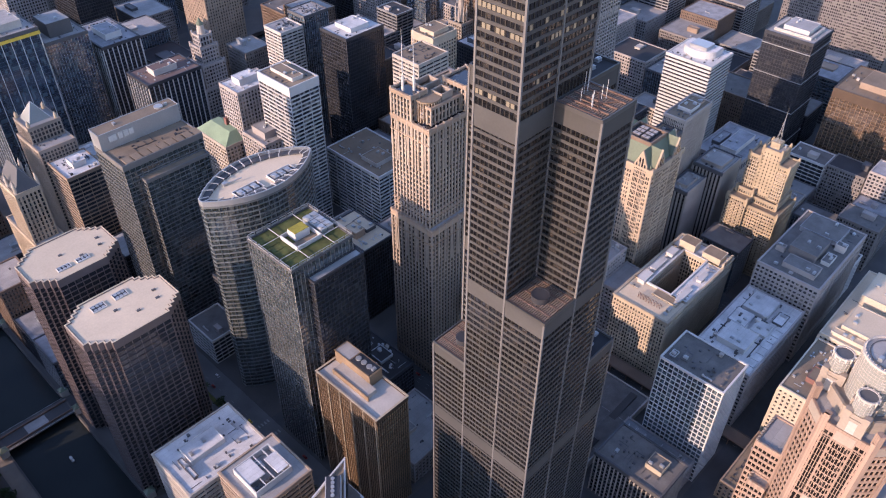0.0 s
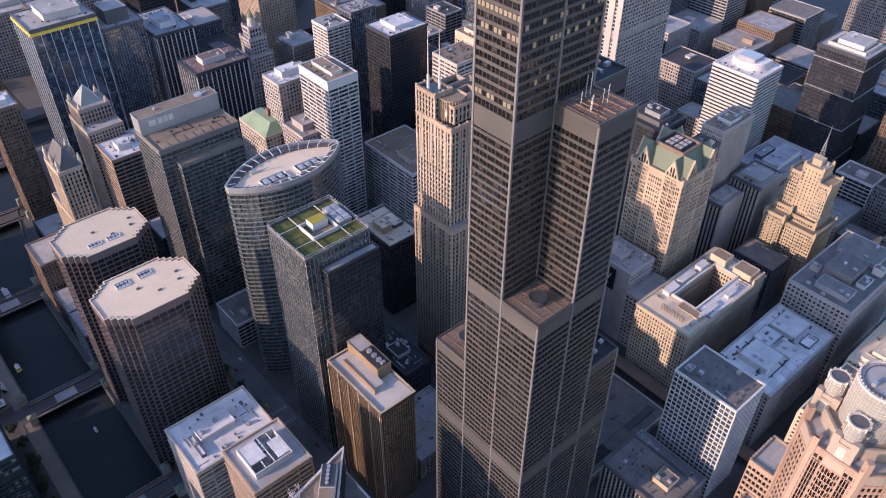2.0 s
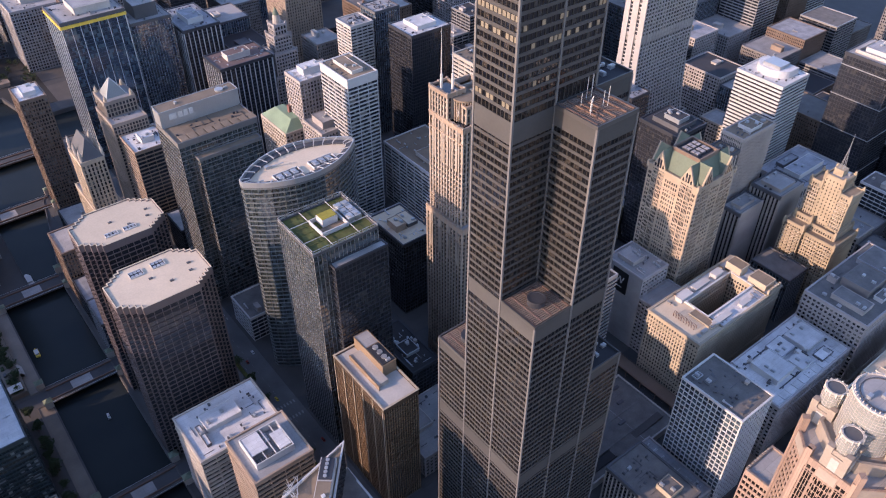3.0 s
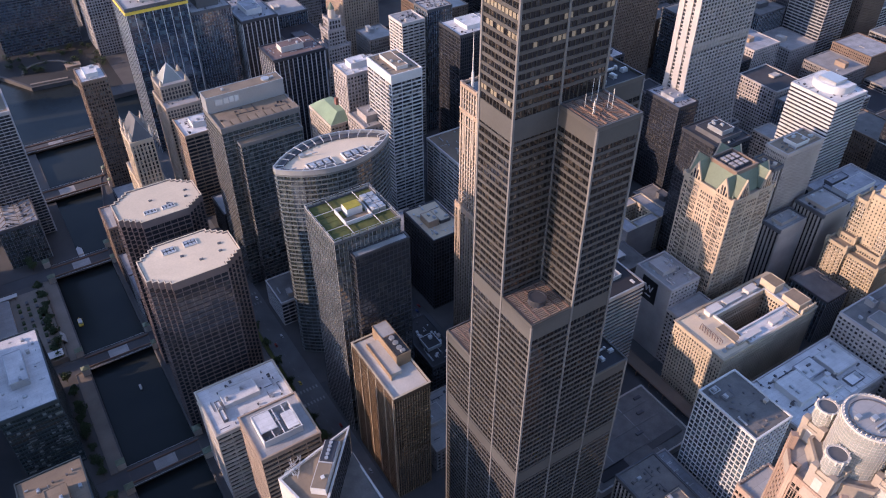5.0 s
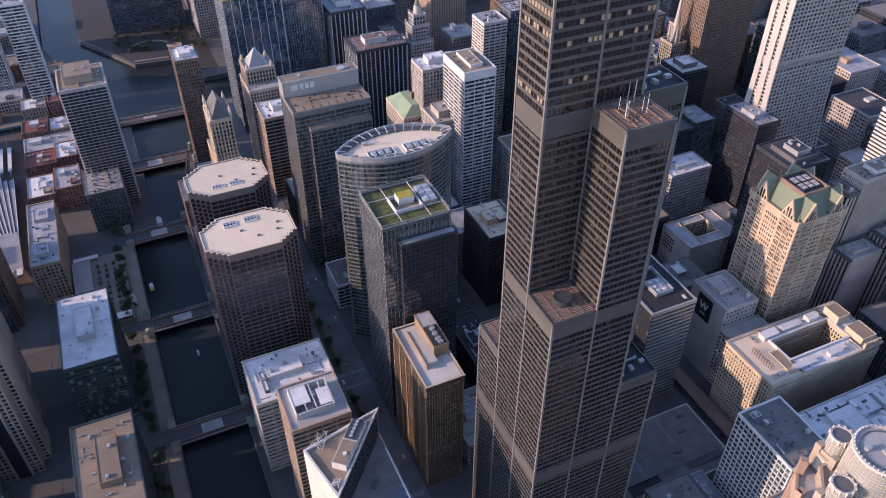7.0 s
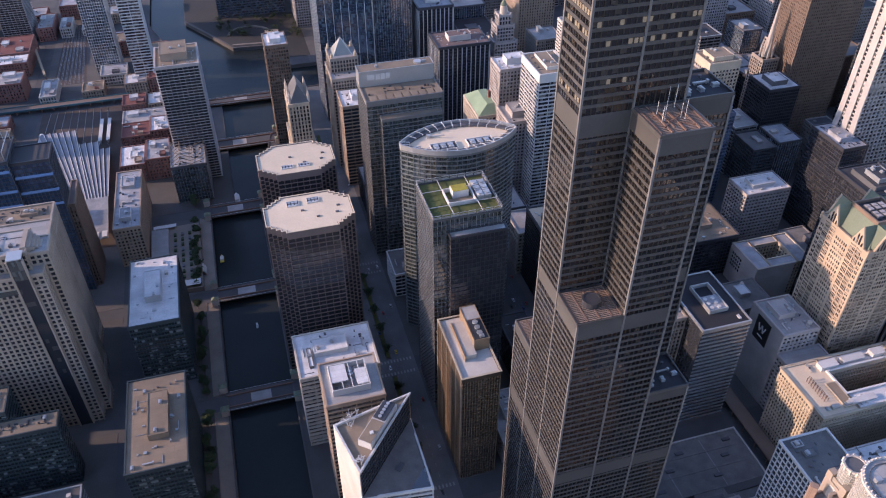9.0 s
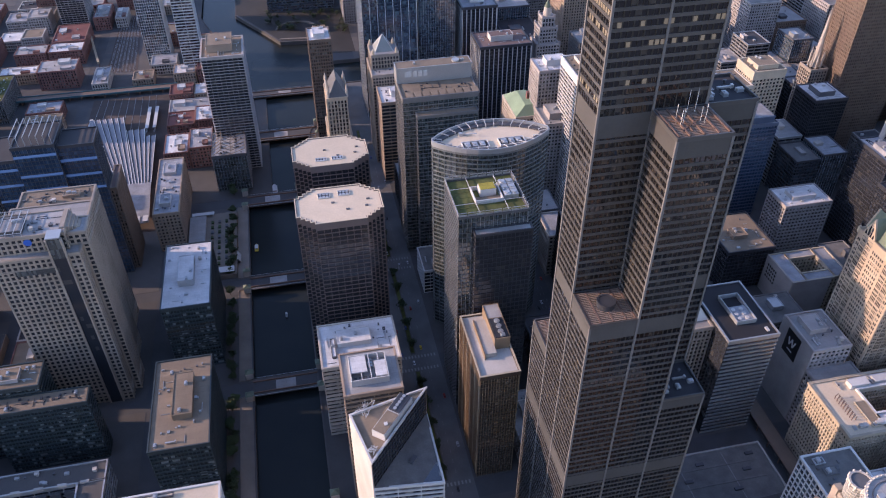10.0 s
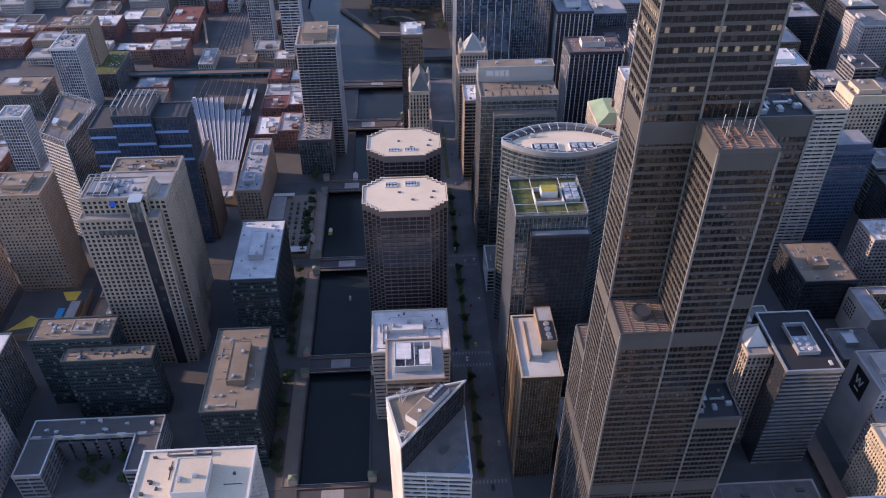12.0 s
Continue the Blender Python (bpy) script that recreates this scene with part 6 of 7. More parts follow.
def logo_tower():
    c = (-299, 254)
    FOOT.append((-330, -262, 220, 290))
    b = thing("office_tower", *c, "pale granite stepped office tower with a round blue sign", "office tower")
    shaft(b, rect(-328, -272, 224, 286), 0, 150, "grid_logo", c, crown=2)
    part("shoulder_roof", [prism(local(rect(-327.3, -272.7, 224.7, 285.3), c), 149.4, 150)], M["grey_roof"], b)
    shaft(b, rect(-325, -279, 230, 257), 150, 164, "grid_logo", c, crown=2)
    shaft(b, rect(-279, -267, 234, 252), 0, 160, "grid_logo", c, crown=2)
    part("wing_roof", [prism(local(rect(-278.4, -267.6, 234.6, 251.4), c), 159.4, 160)], M["grey_roof"], b)
    roof(b, rect(-325, -279, 230, 257), 164, "grey_roof", c, 5, 4, [(-321, -306, 234, 250, 2.5, "dark_grey")])
    for k in range(5):
        part("roof_frame", [bar((-26 + 5 * k, -24, 167.5), (-26 + 5 * k, 3, 167.5), 0.4), bar((-26 + 5 * k, 3, 164), (-26 + 5 * k, 3, 167.5), 0.4), bar((-26 + 5 * k, -24, 164), (-26 + 5 * k, -24, 167.5), 0.4)], M["steel_panel"], b)
    part("roof_frame", [bar((-26, -24, 167.5), (-6, -24, 167.5), 0.4), bar((-26, 3, 167.5), (-6, 3, 167.5), 0.4)], M["steel_panel"], b)
    for k in range(5):
        part("stepped_gable", [box(17 + 2 * k, 20 + 2 * k, -20 + 1.5 * k, 1 - 1.5 * k, 160, 166 - 1.4 * k)], M["pink_stone"], b)
    disc = [(2.6 * math.cos(a * 0.3927) - 4.0, 2.6 * math.sin(a * 0.3927)) for a in range(16)]
    part("sign", [([(x, -24.9, 159.4 + z) for x, z in disc] + [(x, -24.4, 159.4 + z) for x, z in disc],
                   [tuple(range(16)), tuple(range(31, 15, -1))] + [(i, i + 16, (i + 1) % 16 + 16, (i + 1) % 16) for i in range(16)])], M["sign_blue"], b, "round blue sign")
    part("dark_bay", [box(10, 18.5, -31.2, -22, 0, 148)], M["glass_black"], b, "dark glass bay")
    part("green_bay", [box(10, 18.5, -31.6, -22, 148, 165)], M["glass_green"], b, "green glass bay")
    part("bay_cap", [box(9.6, 18.9, -32, -22, 165, 165.8)], M["steel_panel"], b)
    for x in (9.4, 19.0):
        part("stone_fin", [box(x - 0.5, x + 0.5, -32, -29.4, 0, 164)], M["pink_stone"], b)
    part("green_band", [box(-17, 9, -31, -29.8, 136.5, 140.5)], M["glass_green"], b)
    part("ledge", [box(-30, 10, -31.2, -29.6, 149, 150.6)], M["pink_stone"], b)


logo_tower()
put("office_tower", -332, -278, 298, 328, 137, "grid_logo", "grey granite office tower with a flat tan roof", "tan_roof", house=[(-300, -288, 314, 320, 2, "tan_brick")], units=7)
put("office_building", -350, -284, 169, 184, 62, "bands_teal", "dark glass block with a pale strip roof", "tan_roof", units=3)
put("office_building", -376, -316, 184, 208, 70, "bands_teal", "dark glass block with grey roof terrace", "tan_roof", house=[(-346, -330, 190, 202, 3, "grey_stone")])


def courtyard_flats():
    FOOT.append((-372, -276, 98, 146))
    c = (-324, 122)
    b = thing("apartment_building", *c, "grey stone apartment block round a green court", "apartment building")
    for poly in (rect(-371, -277, 130, 146), rect(-371, -352, 98, 130), rect(-295, -277, 98, 130)):
        shaft(b, poly, 0, 25, "bands_dim", c)
        part("roof", [prism(offset(local(poly, c), -0.65), 24.4, 24.95)], M["paving"], b)
    rng = random.Random(2)
    for k in range(12):
        kind = rng.choice(("fan_unit", "vent", "roof_hatch"))
        part(kind, UNITS[kind], None, b, at=(rng.uniform(-44, 44), rng.uniform(11, 21), 24.9))
    part("court_paving", [box(-27, 28, -24, 8, 0.16, 0.5)], M["paving"], b)
    for k in range(6):
        part("court_bay", [box(-26 + 9 * k, -19.5 + 9 * k, 5.6, 7.5, 0.5, 20)], M["dark_grey"], b)
        part("roof_gable", [box(-44 + 15 * k, -38 + 15 * k, 7.2, 9.2, 24, 26.5)], M["concrete"], b)


courtyard_flats()


def blue_stepped_tower():
    c = (-318, 378)
    FOOT.append((-376, -272, 338, 438))
    b = thing("office_tower", *c, "stepped blue glass office tower with frames on its roof", "office tower")
    for poly, z, steps in ((rect(-374, -350, 386, 428), 133, (124, 109, 94)), (rect(-350, -316, 383, 424), 146, (137, 118, 104)), (rect(-316, -286, 386, 414), 142, (128, 113, 99))):
        shaft(b, poly, 0, z, "curtain_azure", c, crown=2)
        part("roof", [prism(offset(local(poly, c), -0.65), z - 0.6, z - 0.05)], M["dark_roof"], b)
        x0, x1, y0 = poly[0][0] - c[0], poly[1][0] - c[0], poly[0][1] - c[1]
        # sloping ledges, their sky reflection put into the colour
        for zz in steps:
            part("glass_ledge", [([(x0 + 0.3, y0 - 1.3, zz), (x1 - 0.3, y0 - 1.3, zz), (x1 - 0.3, y0, zz + 1.5), (x0 + 0.3, y0, zz + 1.5), (x0 + 0.3, y0 - 1.3, zz - 0.6), (x1 - 0.3, y0 - 1.3, zz - 0.6), (x1 - 0.3, y0, zz - 0.6), (x0 + 0.3, y0, zz - 0.6)],
                                   [(0, 1, 2, 3), (4, 7, 6, 5), (0, 4, 5, 1), (1, 5, 6, 2), (3, 2, 6, 7), (0, 3, 7, 4)])], M["ledge"], b)
    for k in range(7):
        part("roof_frame", [bar((-31 + 5.2 * k, 8, 146), (-31 + 5.2 * k, 8, 154), 0.5), bar((-31 + 5.2 * k, 8, 154), (-31 + 5.2 * k, 42, 154), 0.5), bar((-31 + 5.2 * k, 42, 146), (-31 + 5.2 * k, 42, 154), 0.5)], M["steel_panel"], b)
    shaft(b, rect(-286, -281, 392, 430), 0, 92, "grid_brown", c)
    part("roof", [prism(local(rect(-285.4, -281.6, 392.6, 429.4), c), 91.4, 92)], M["brown_roof"], b)


blue_stepped_tower()


def lattice_tower():
    poly = [(-425, 402), (-397, 384), (-391, 458), (-432, 482)]
    c = centre(poly)
    FOOT.append((-434, -390, 382, 484))
    b = thing("office_tower", *c, "glass office tower with sharp corner and white floor edges", "office tower")
    shaft(b, poly, 0, 118, "curtain_green", c, crown=1.0)
    p = local(poly, c)
    part("roof", [prism(offset(p, -0.7), 116.4, 117.9)], M["old_roof"], b)
    part("roof_step", [prism([(x * 0.42, y * 0.4) for x, y in p], 117.9, 120)], M["tan_roof"], b)
    part("roof_box", [prism([(x * 0.16 - 6, y * 0.12 - 10) for x, y in p], 120, 123)], M["steel_panel"], b)
    # white floor edges on the sharp south-west side alone
    sw, se = Vector(p[0]), Vector(p[1])
    out = Vector(((se - sw).y, -(se - sw).x)).normalized()
    for k in range(29):
        z = 6 + 3.9 * k
        part("floor_edge", [prism([tuple(sw), tuple(sw + out * 0.8), tuple(se + out * 0.8), tuple(se)], z, z + 0.95)], M["white_panel"], b)
    for q in (sw, se):
        part("edge_fin", [bar((*(q + out * 0.4), 0), (*(q + out * 0.4), 121), 0.9)], M["white_panel"], b)
    for i in range(4):
        a, e = Vector(p[i]), Vector(p[(i + 1) % 4])
        for k in range(8):
            q, r = a.lerp(e, k / 8), a.lerp(e, (k + 1) / 8)
            part("roof_truss", [bar((q.x, q.y, 119), (r.x, r.y, 123), 0.4), bar((q.x, q.y, 123), (r.x, r.y, 123), 0.4), bar((q.x, q.y, 118), (q.x, q.y, 123), 0.4)], M["silver"], b)


lattice_tower()
put("apartment_tower", -447, -401, 318, 354, 110, "grid_tan", "tan concrete apartment tower with rounded edges", "tan_roof", category="apartment tower", house=[(-436, -414, 328, 346, 4, "tan_brick")])


def frame_top_building():
    b = put("office_building", -209, -173, 506, 558, 44, "curtain_green", "glass building with an open steel frame roof", "grey_roof", units=2)
    for k in range(8):
        y = -25 + 50 * k / 7
        part("roof_truss", [bar((-17, y, 45), (-8, y, 51), 0.5), bar((-8, y, 51), (2, y, 45), 0.5), bar((2, y, 45), (17, y, 50), 0.5)], M["tan_roof"], b)
    for x, z in ((-8, 51), (2, 45.5), (17, 50)):
        part("roof_beam", [bar((x, -25, z), (x, 25, z), 0.5)], M["tan_roof"], b)


frame_top_building()
put("apartment_tower", -204, -162, 548, 596, 136, "balcony_grid", "grey apartment tower with balconies and a tan crown", "tan_roof", category="apartment tower", house=[(-198, -172, 560, 590, 8, "tan_brick")])
put("apartment_tower", -308, -276, 846, 880, 150, "grid_white", "white apartment tower beyond the rail yard", "grey_roof", category="apartment tower")
put("apartment_tower", -254, -228, 790, 818, 140, "bands_white", "white balconied apartment tower", "grey_roof", category="apartment tower")
put("office_building", -262, -238, 412, 512, 44, "grid_tan", "long tan loft building with grey roof", "blue_roof", units=8, house=[(-256, -246, 424, 440, 4, "white_panel"), (-256, -244, 480, 500, 3, "white_panel")])
put("apartment_tower", -526, -500, 520, 546, 75, "grid_white", "small white apartment tower", "grey_roof", category="apartment tower")
put("apartment_tower", -512, -482, 660, 700, 90, "grid_white", "white apartment tower with grey crown", "grey_roof", category="apartment tower")
put("apartment_tower", -521, -491, 742, 776, 84, "grid_tan", "tan brick apartment tower", "tan_roof", category="apartment tower")
put("office_building", -502, -464, 712, 786, 30, "curtain_green", "glass office building with a planted green roof", "sedum", units=2)
put("thin_tower", -92, -68, 588, 622, 127, "grid_brown", "narrow dark brown tower at the river fork with a white roof", "white_roof", category="office tower", house=[(-86, -74, 596, 614, 4, "white_panel")])


def pool_deck():
    FOOT.append((-446, -382, 256, 314))
    b = thing("low_building", -414, 285, "low building with a yellow deck and a blue pool", "low building")
    part("wall", [box(-30, 30, -28, 28, 0, 8)], M["tan_brick"], b)
    part("deck", [box(-29.5, 29.5, -27.5, 27.5, 8, 8.3)], M["paving"], b)
    for poly in ([(-28, -24), (0, -18), (4, -15), (-13, -5)], [(5, 25), (12, 13), (20, 13), (22, 25)]):
        part("yellow_court", [prism(poly, 8.3, 8.4)], M["yellow"], b)
    part("pool", [box(8, 14, -10, 3, 8.3, 8.5)], M["pool"], b)
    part("deck_house", [box(20, 29, -24, 6, 8.3, 14)], M["tan_roof"], b)
    part("deck_house_roof", [box(20.4, 28.6, -23.6, 5.6, 14, 14.2)], M["grey_roof"], b)


pool_deck()


def train_shed():
    FOOT.append((-372, -272, 446, 700))
    b = thing("train_shed", -320, 560, "long white ribbed train shed roof over the tracks", "train shed")
    n = 12
    for k in range(n):
        u = k / n
        x0n, x0s = -366 + 84 * u, -318 + 38 * u
        dn, ds = 84 / n, 38 / n
        yn, ys = 650 + (34 if k < 6 else 0) - (18 if k > 9 else 0), 528
        c = lambda x, y, z: (x + 320, y - 560, z)
        v = [c(x0n, yn, 7), c(x0n + dn * 0.55, yn, 7.7), c(x0n + dn * 0.85, yn, 7.7), c(x0n + dn, yn, 7), c(x0s, ys, 7), c(x0s + ds * 0.55, ys, 7.7), c(x0s + ds * 0.85, ys, 7.7), c(x0s + ds, ys, 7)]
        part("roof_bay", [(v + [(x, y, z - 0.5) for x, y, z in v], [(0, 4, 5, 1), (1, 5, 6, 2), (2, 6, 7, 3), (9, 13, 12, 8), (10, 14, 13, 9), (11, 15, 14, 10), (0, 1, 9, 8), (1, 2, 10, 9), (2, 3, 11, 10), (12, 13, 5, 4), (13, 14, 6, 5), (14, 15, 7, 6)])], M["shed"], b)
        part("roof_light", [bar((v[2][0], v[2][1], 8.0), (v[6][0], v[6][1], 8.0), 0.7)], M["white_panel"], b)
        part("smoke_slot", [bar((v[2][0] + 0.9, v[2][1], 7.6), (v[6][0] + 0.5, v[6][1], 7.6), 0.7)], M["shed_gap"], b)
    for k in range(6):
        x = -366 + 8 * k
        part("platform_roof", [box(x + 320, x + 323.5, 92, 132 - 5 * k, 4.5, 5.2), box(x + 321, x + 322, 92, 132 - 5 * k, 0, 4.5)], M["white_panel"], b)
    part("end_roof", [prism([(28, -109), (43, -106), (39.5, -32), (2, -30)], 7.4, 8.2)], M["blue_roof"], b)
    for x in (29, 37):
        part("roof_light", [box(x, x + 5, -106, -96, 8.2, 9.6)], M["white_panel"], b)
    part("tracks_bed", [box(-50, 48, -112, 190, 0.17, 0.3)], M["ballast"], b)
    for k in range(9):
        part("rail", [bar((-44 + 9.5 * k, 92, 0.42), (-40 + 8.5 * k, 190, 0.42), 0.25)], M["steel_panel"], b)
    for x in (22, 31):
        part("platform_roof", [box(x, x + 4, 96, 150, 4.5, 5.2), box(x + 1.7, x + 2.3, 96, 150, 0.3, 4.5)], M["white_panel"], b)


train_shed()


# ---- the rest of the city, block by block ----
def clear_of(x0, x1, y0, y1, gap=3.0):
    return all(x1 + gap < a or x0 - gap > b or y1 + gap < c or y0 - gap > d for a, b, c, d in FOOT)


def yellow_band_tower():
    b = put("office_tower", -27, 37, 636, 690, 170, "fins_wide", "wide dark glass tower with white fins and a yellow band", "grey_roof", house=[(-8, 28, 648, 682, 7, "concrete")], units=6)
    part("yellow_band", [ring(offset(rect(-32, 32, -27, 27), 1.0), rect(-32, 32, -27, 27), 164, 167)], M["yellow"], b)


yellow_band_tower()
put("office_tower", 220, 266, 640, 690, 188, "grid_tan", "tall tan gridded tower behind other roofs", "grey_roof")


def stepped_stone_tower():
    """A slender old tower that steps in towards a small lantern."""
    FOOT.append((160, 198, 566, 606))
    c = (179, 586)
    b = thing("office_tower", *c, "slender old grey stone tower stepping in to a lantern", "office tower")
    for r, z0, z in ((17, 0, 78), (13.5, 78, 104), (10, 104, 122), (7, 122, 134)):
        shaft(b, rect(c[0] - r, c[0] + r, c[1] - r, c[1] + r), z0, z, "grid_grey", c, crown=1.5)
        part("roof", [box(-r + 0.6, r - 0.6, -r + 0.6, r - 0.6, z - 0.5, z)], M["grey_roof"], b)
        for x in (-r, r):
            for y in (-r, r):
                part("finial", [box(x - 0.9, x + 0.9, y - 0.9, y + 0.9, z - 3, z + 3)], M["grey_stone"], b)
    part("lantern", [tube(0, 0, 4.5, 134, 144, 12, 3.5)], M["limestone"], b)
    part("cap", [tube(0, 0, 3.8, 144, 152, 12, 0.2)], M["copper"], b)


stepped_stone_tower()
put("office_tower", 40, 84, 640, 690, 150, "curtain_blue", "dark blue stepped glass tower", "grey_roof", house=[(50, 74, 650, 680, 14, "dark_grey")])


def fork_park():
    """The low park at the river fork; shade is put into its ground's colour."""
    b = thing("park", -90, 930, "riverside park with shade-darkened ground, curved paths and trees", "park")
    part("park_ground", [prism([(-54, -4), (-34, -42), (14, -46), (28, -100), (70, -100), (70, 66), (-92, 66)], 0.02, 0.2)], M["shaded_soil"], b)
    # plain dark sheet beyond the park, added to imitate shaded ground
    part("rail_lot", [box(-99, 55, 66.2, 240, 0.02, 0.2)], M["shaded_soil"], b)
    pts = [(-8 + 30 * math.cos(a), -2 + 26 * math.sin(a)) for a in [math.pi * k / 8 for k in range(9)]]
    for k in range(8):
        part("path", [bar((*pts[k], 0.3), (*pts[k + 1], 0.3), 3.2)], M["promenade"], b)
    part("landing", [prism([(-36, -38), (12, -43), (12, -39), (-34, -34)], 0.2, 1.0)], M["promenade"], b)
    part("pavilion", [box(16, 34, -20, -8, 0.2, 5), box(15, 35, -21, -7, 5, 5.6)], M["tan_brick"], b)
    rng = random.Random(31)
    v, f = [], []
    for k in range(46):
        x, y = rng.uniform(-60, 66), rng.uniform(-30, 60)
        if y < -30 - x * 0.6 + 8 or x < -44 - 0.6 * y + 6:
            continue
        r = rng.uniform(2.5, 5)
        for m in range(90):
            p = Vector((x + rng.gauss(0, r * 0.5), y + rng.gauss(0, r * 0.5), rng.uniform(2.5, 8)))
            q = Vector((rng.uniform(-1, 1), rng.uniform(-1, 1), rng.uniform(-0.6, 0.6))).normalized() * 0.75
            s = q.cross(Vector((0.3, 0.5, 1))).normalized()
            i = len(v)
            v += [tuple(p - q), tuple(p + s), tuple(p + q), tuple(p - s)]
            f.append((i, i + 1, i + 2, i + 3))
    tagged(part("tree_clumps", [(v, f)], M["leaf"], b), kind="stuff")


fork_park()
FOOT.append((-170, 20, 800, 930))
FOOT.append((-238, -188, 354, 462))
put("office_building", -138, -34, 1000, 1056, 78, "bands_blue", "long dark riverside block with flat roof", "grey_roof", house=[(-110, -60, 1015, 1040, 6, "concrete")], joined=True)
put("office_building", -24, 60, 930, 1000, 84, "grid_grey", "large grey stone block beyond the river", "grey_roof", house=[(-4, 40, 950, 985, 6, "concrete")], joined=True)
FOOT.append((-374, -326, 830, 985))      # rail tracks


# low brick and loft buildings beyond the train shed: x0, x1, y0, y1, height, wall, roof
LOFTS = [(-266, -240, 560, 602, 22, "grid_brick", "white_roof"), (-238, -213, 560, 603, 26, "grid_brick", "blue_roof"), (-267, -236, 627, 660, 20, "grid_brick", "red_roof"),
         (-234, -213, 627, 661, 24, "grid_brick", "white_roof"), (-268, -216, 665, 699, 16, "grid_grey", "grey_roof"), (-268, -240, 703, 731, 22, "grid_brick", "red_roof"),
         (-238, -214, 703, 731, 20, "grid_tan", "white_roof"), (-268, -240, 771, 798, 18, "grid_tan", "white_roof"), (-237, -212, 771, 800, 22, "grid_brick", "red_roof"),
         (-441, -393, 796, 832, 25, "grid_brick", "grey_roof"), (-485, -444, 870, 899, 20, "grid_brick", "grey_roof"), (-441, -396, 870, 899, 20, "grid_brick", "white_roof"),
         (-440, -400, 702, 730, 15, "grid_brick", "blue_roof"), (-496, -449, 818, 842, 15, "grid_tan", "white_roof"), (-523, -504, 816, 842, 20, "grid_grey", "white_roof"),
         (-613, -564, 884, 924, 25, "grid_brick", "tan_roof"), (-562, -511, 884, 926, 25, "grid_brick", "white_roof"), (-690, -646, 880, 911, 20, "grid_brick", "white_roof"),
         (-645, -619, 880, 908, 20, "grid_brick", "tan_roof"), (-673, -631, 836, 866, 18, "grid_brick", "blue_roof"), (-605, -542, 660, 712, 30, "curtain_green", "tan_roof"),
         (-373, -354, 775, 824, 12, "grid_concrete", "blue_roof"), (-366, -350, 990, 1030, 15, "grid_concrete", "grey_roof"), (-322, -296, 777, 803, 12, "grid_tan", "tan_roof"),
         (-440, -396, 900, 960, 22, "grid_brick", "red_roof"), (-396, -374, 985, 1040, 20, "grid_brick", "grey_roof"), (-436, -394, 640, 690, 18, "grid_tan", "tan_roof"), (-436, -392, 500, 560, 20, "grid_brick", "blue_roof"), (-436, -394, 575, 600, 14, "grid_brick", "grey_roof"),
         (-452, -398, 150, 204, 60, "curtain_green", "white_roof"), (-450, -388, 96, 140, 56, "grid_grey", "white_roof")]
for x0, x1, y0, y1, z, wall, top in LOFTS:
    FOOT.append((x0, x1, y0, y1))
    w, d = x1 - x0, y1 - y0
    chance = random.Random(int(x0 * 3 + y0))
    u, v, s = chance.uniform(0.1, 0.5), chance.uniform(0.35, 0.6), chance.uniform(0.15, 0.35)
    block("loft_building", rect(x0, x1, y0, y1), z, wall, {"grid_brick": "low red brick loft building with a flat roof", "curtain_green": "low glass office building with a tan roof"}.get(wall, "low pale masonry building with a flat roof"), top,
          house=[(x0 + w * u, x0 + w * (u + s), y0 + d * v, y0 + d * (v + s), chance.uniform(1.5, 4), "white_panel"), (x0 + w * 0.6, x0 + w * (0.65 + s * 0.8), y0 + d * 0.1, y0 + d * (0.12 + s * 0.7), 2.4, chance.choice(("tan_brick", "brick", "grey_stone")))], units=5, category="low building", joined=True, crown=1.3, plain=True)


put("apartment_tower", -442, -404, 990, 1040, 112, "balcony_grid", "pale apartment slab beyond the rail yard", "grey_roof", category="apartment tower", joined=True)


def rail_yard():
    b = thing("rail_yard", -345, 910, "bundle of rusty rail tracks on brown ballast", "rail tracks")
    part("ballast", [prism([(-20, -80), (22, -80), (12, 120), (-18, 120)], 0.17, 0.35)], M["ballast"], b)
    for k in range(7):
        xs, xn = -16 + 5.6 * k, -15 + 3.8 * k
        for g in (-0.75, 0.75):
            part("rail", [bar((xs + g, -80, 0.45), (xn + g, 120, 0.45), 0.2)], M["steel_panel"], b)
    v = thing("railway_viaduct", -400, 762, "long railway viaduct on steel bents above the yard", "viaduct")
    part("deck", [box(-150, 135, -6, 6, 5, 6.2)], M["brown_stone"], v)
    for s in (-6, 6):
        part("parapet", [box(-150, 135, s - 0.3, s + 0.3, 5, 7.4)], M["teal"], v)
    for k in range(20):
        part("bent", [box(-146 + 14.5 * k, -145 + 14.5 * k, -5, 5, 0, 5)], M["rust"], v)
    g = thing("signal_bridge", -386, 900, "long pale tan footbridge over the rail yard", "footbridge")
    part("walkway", [bar((-12, 48, 8), (11, -50, 8), 3.0)], M["gold_stone"], g)
    for y in (-45, 0, 45):
        part("post", [box(-y * 0.23 - 0.5, -y * 0.23 + 0.5, y - 0.5, y + 0.5, 0, 7)], M["rust"], g)


rail_yard()
FOOT.append((-560, -262, 754, 770))


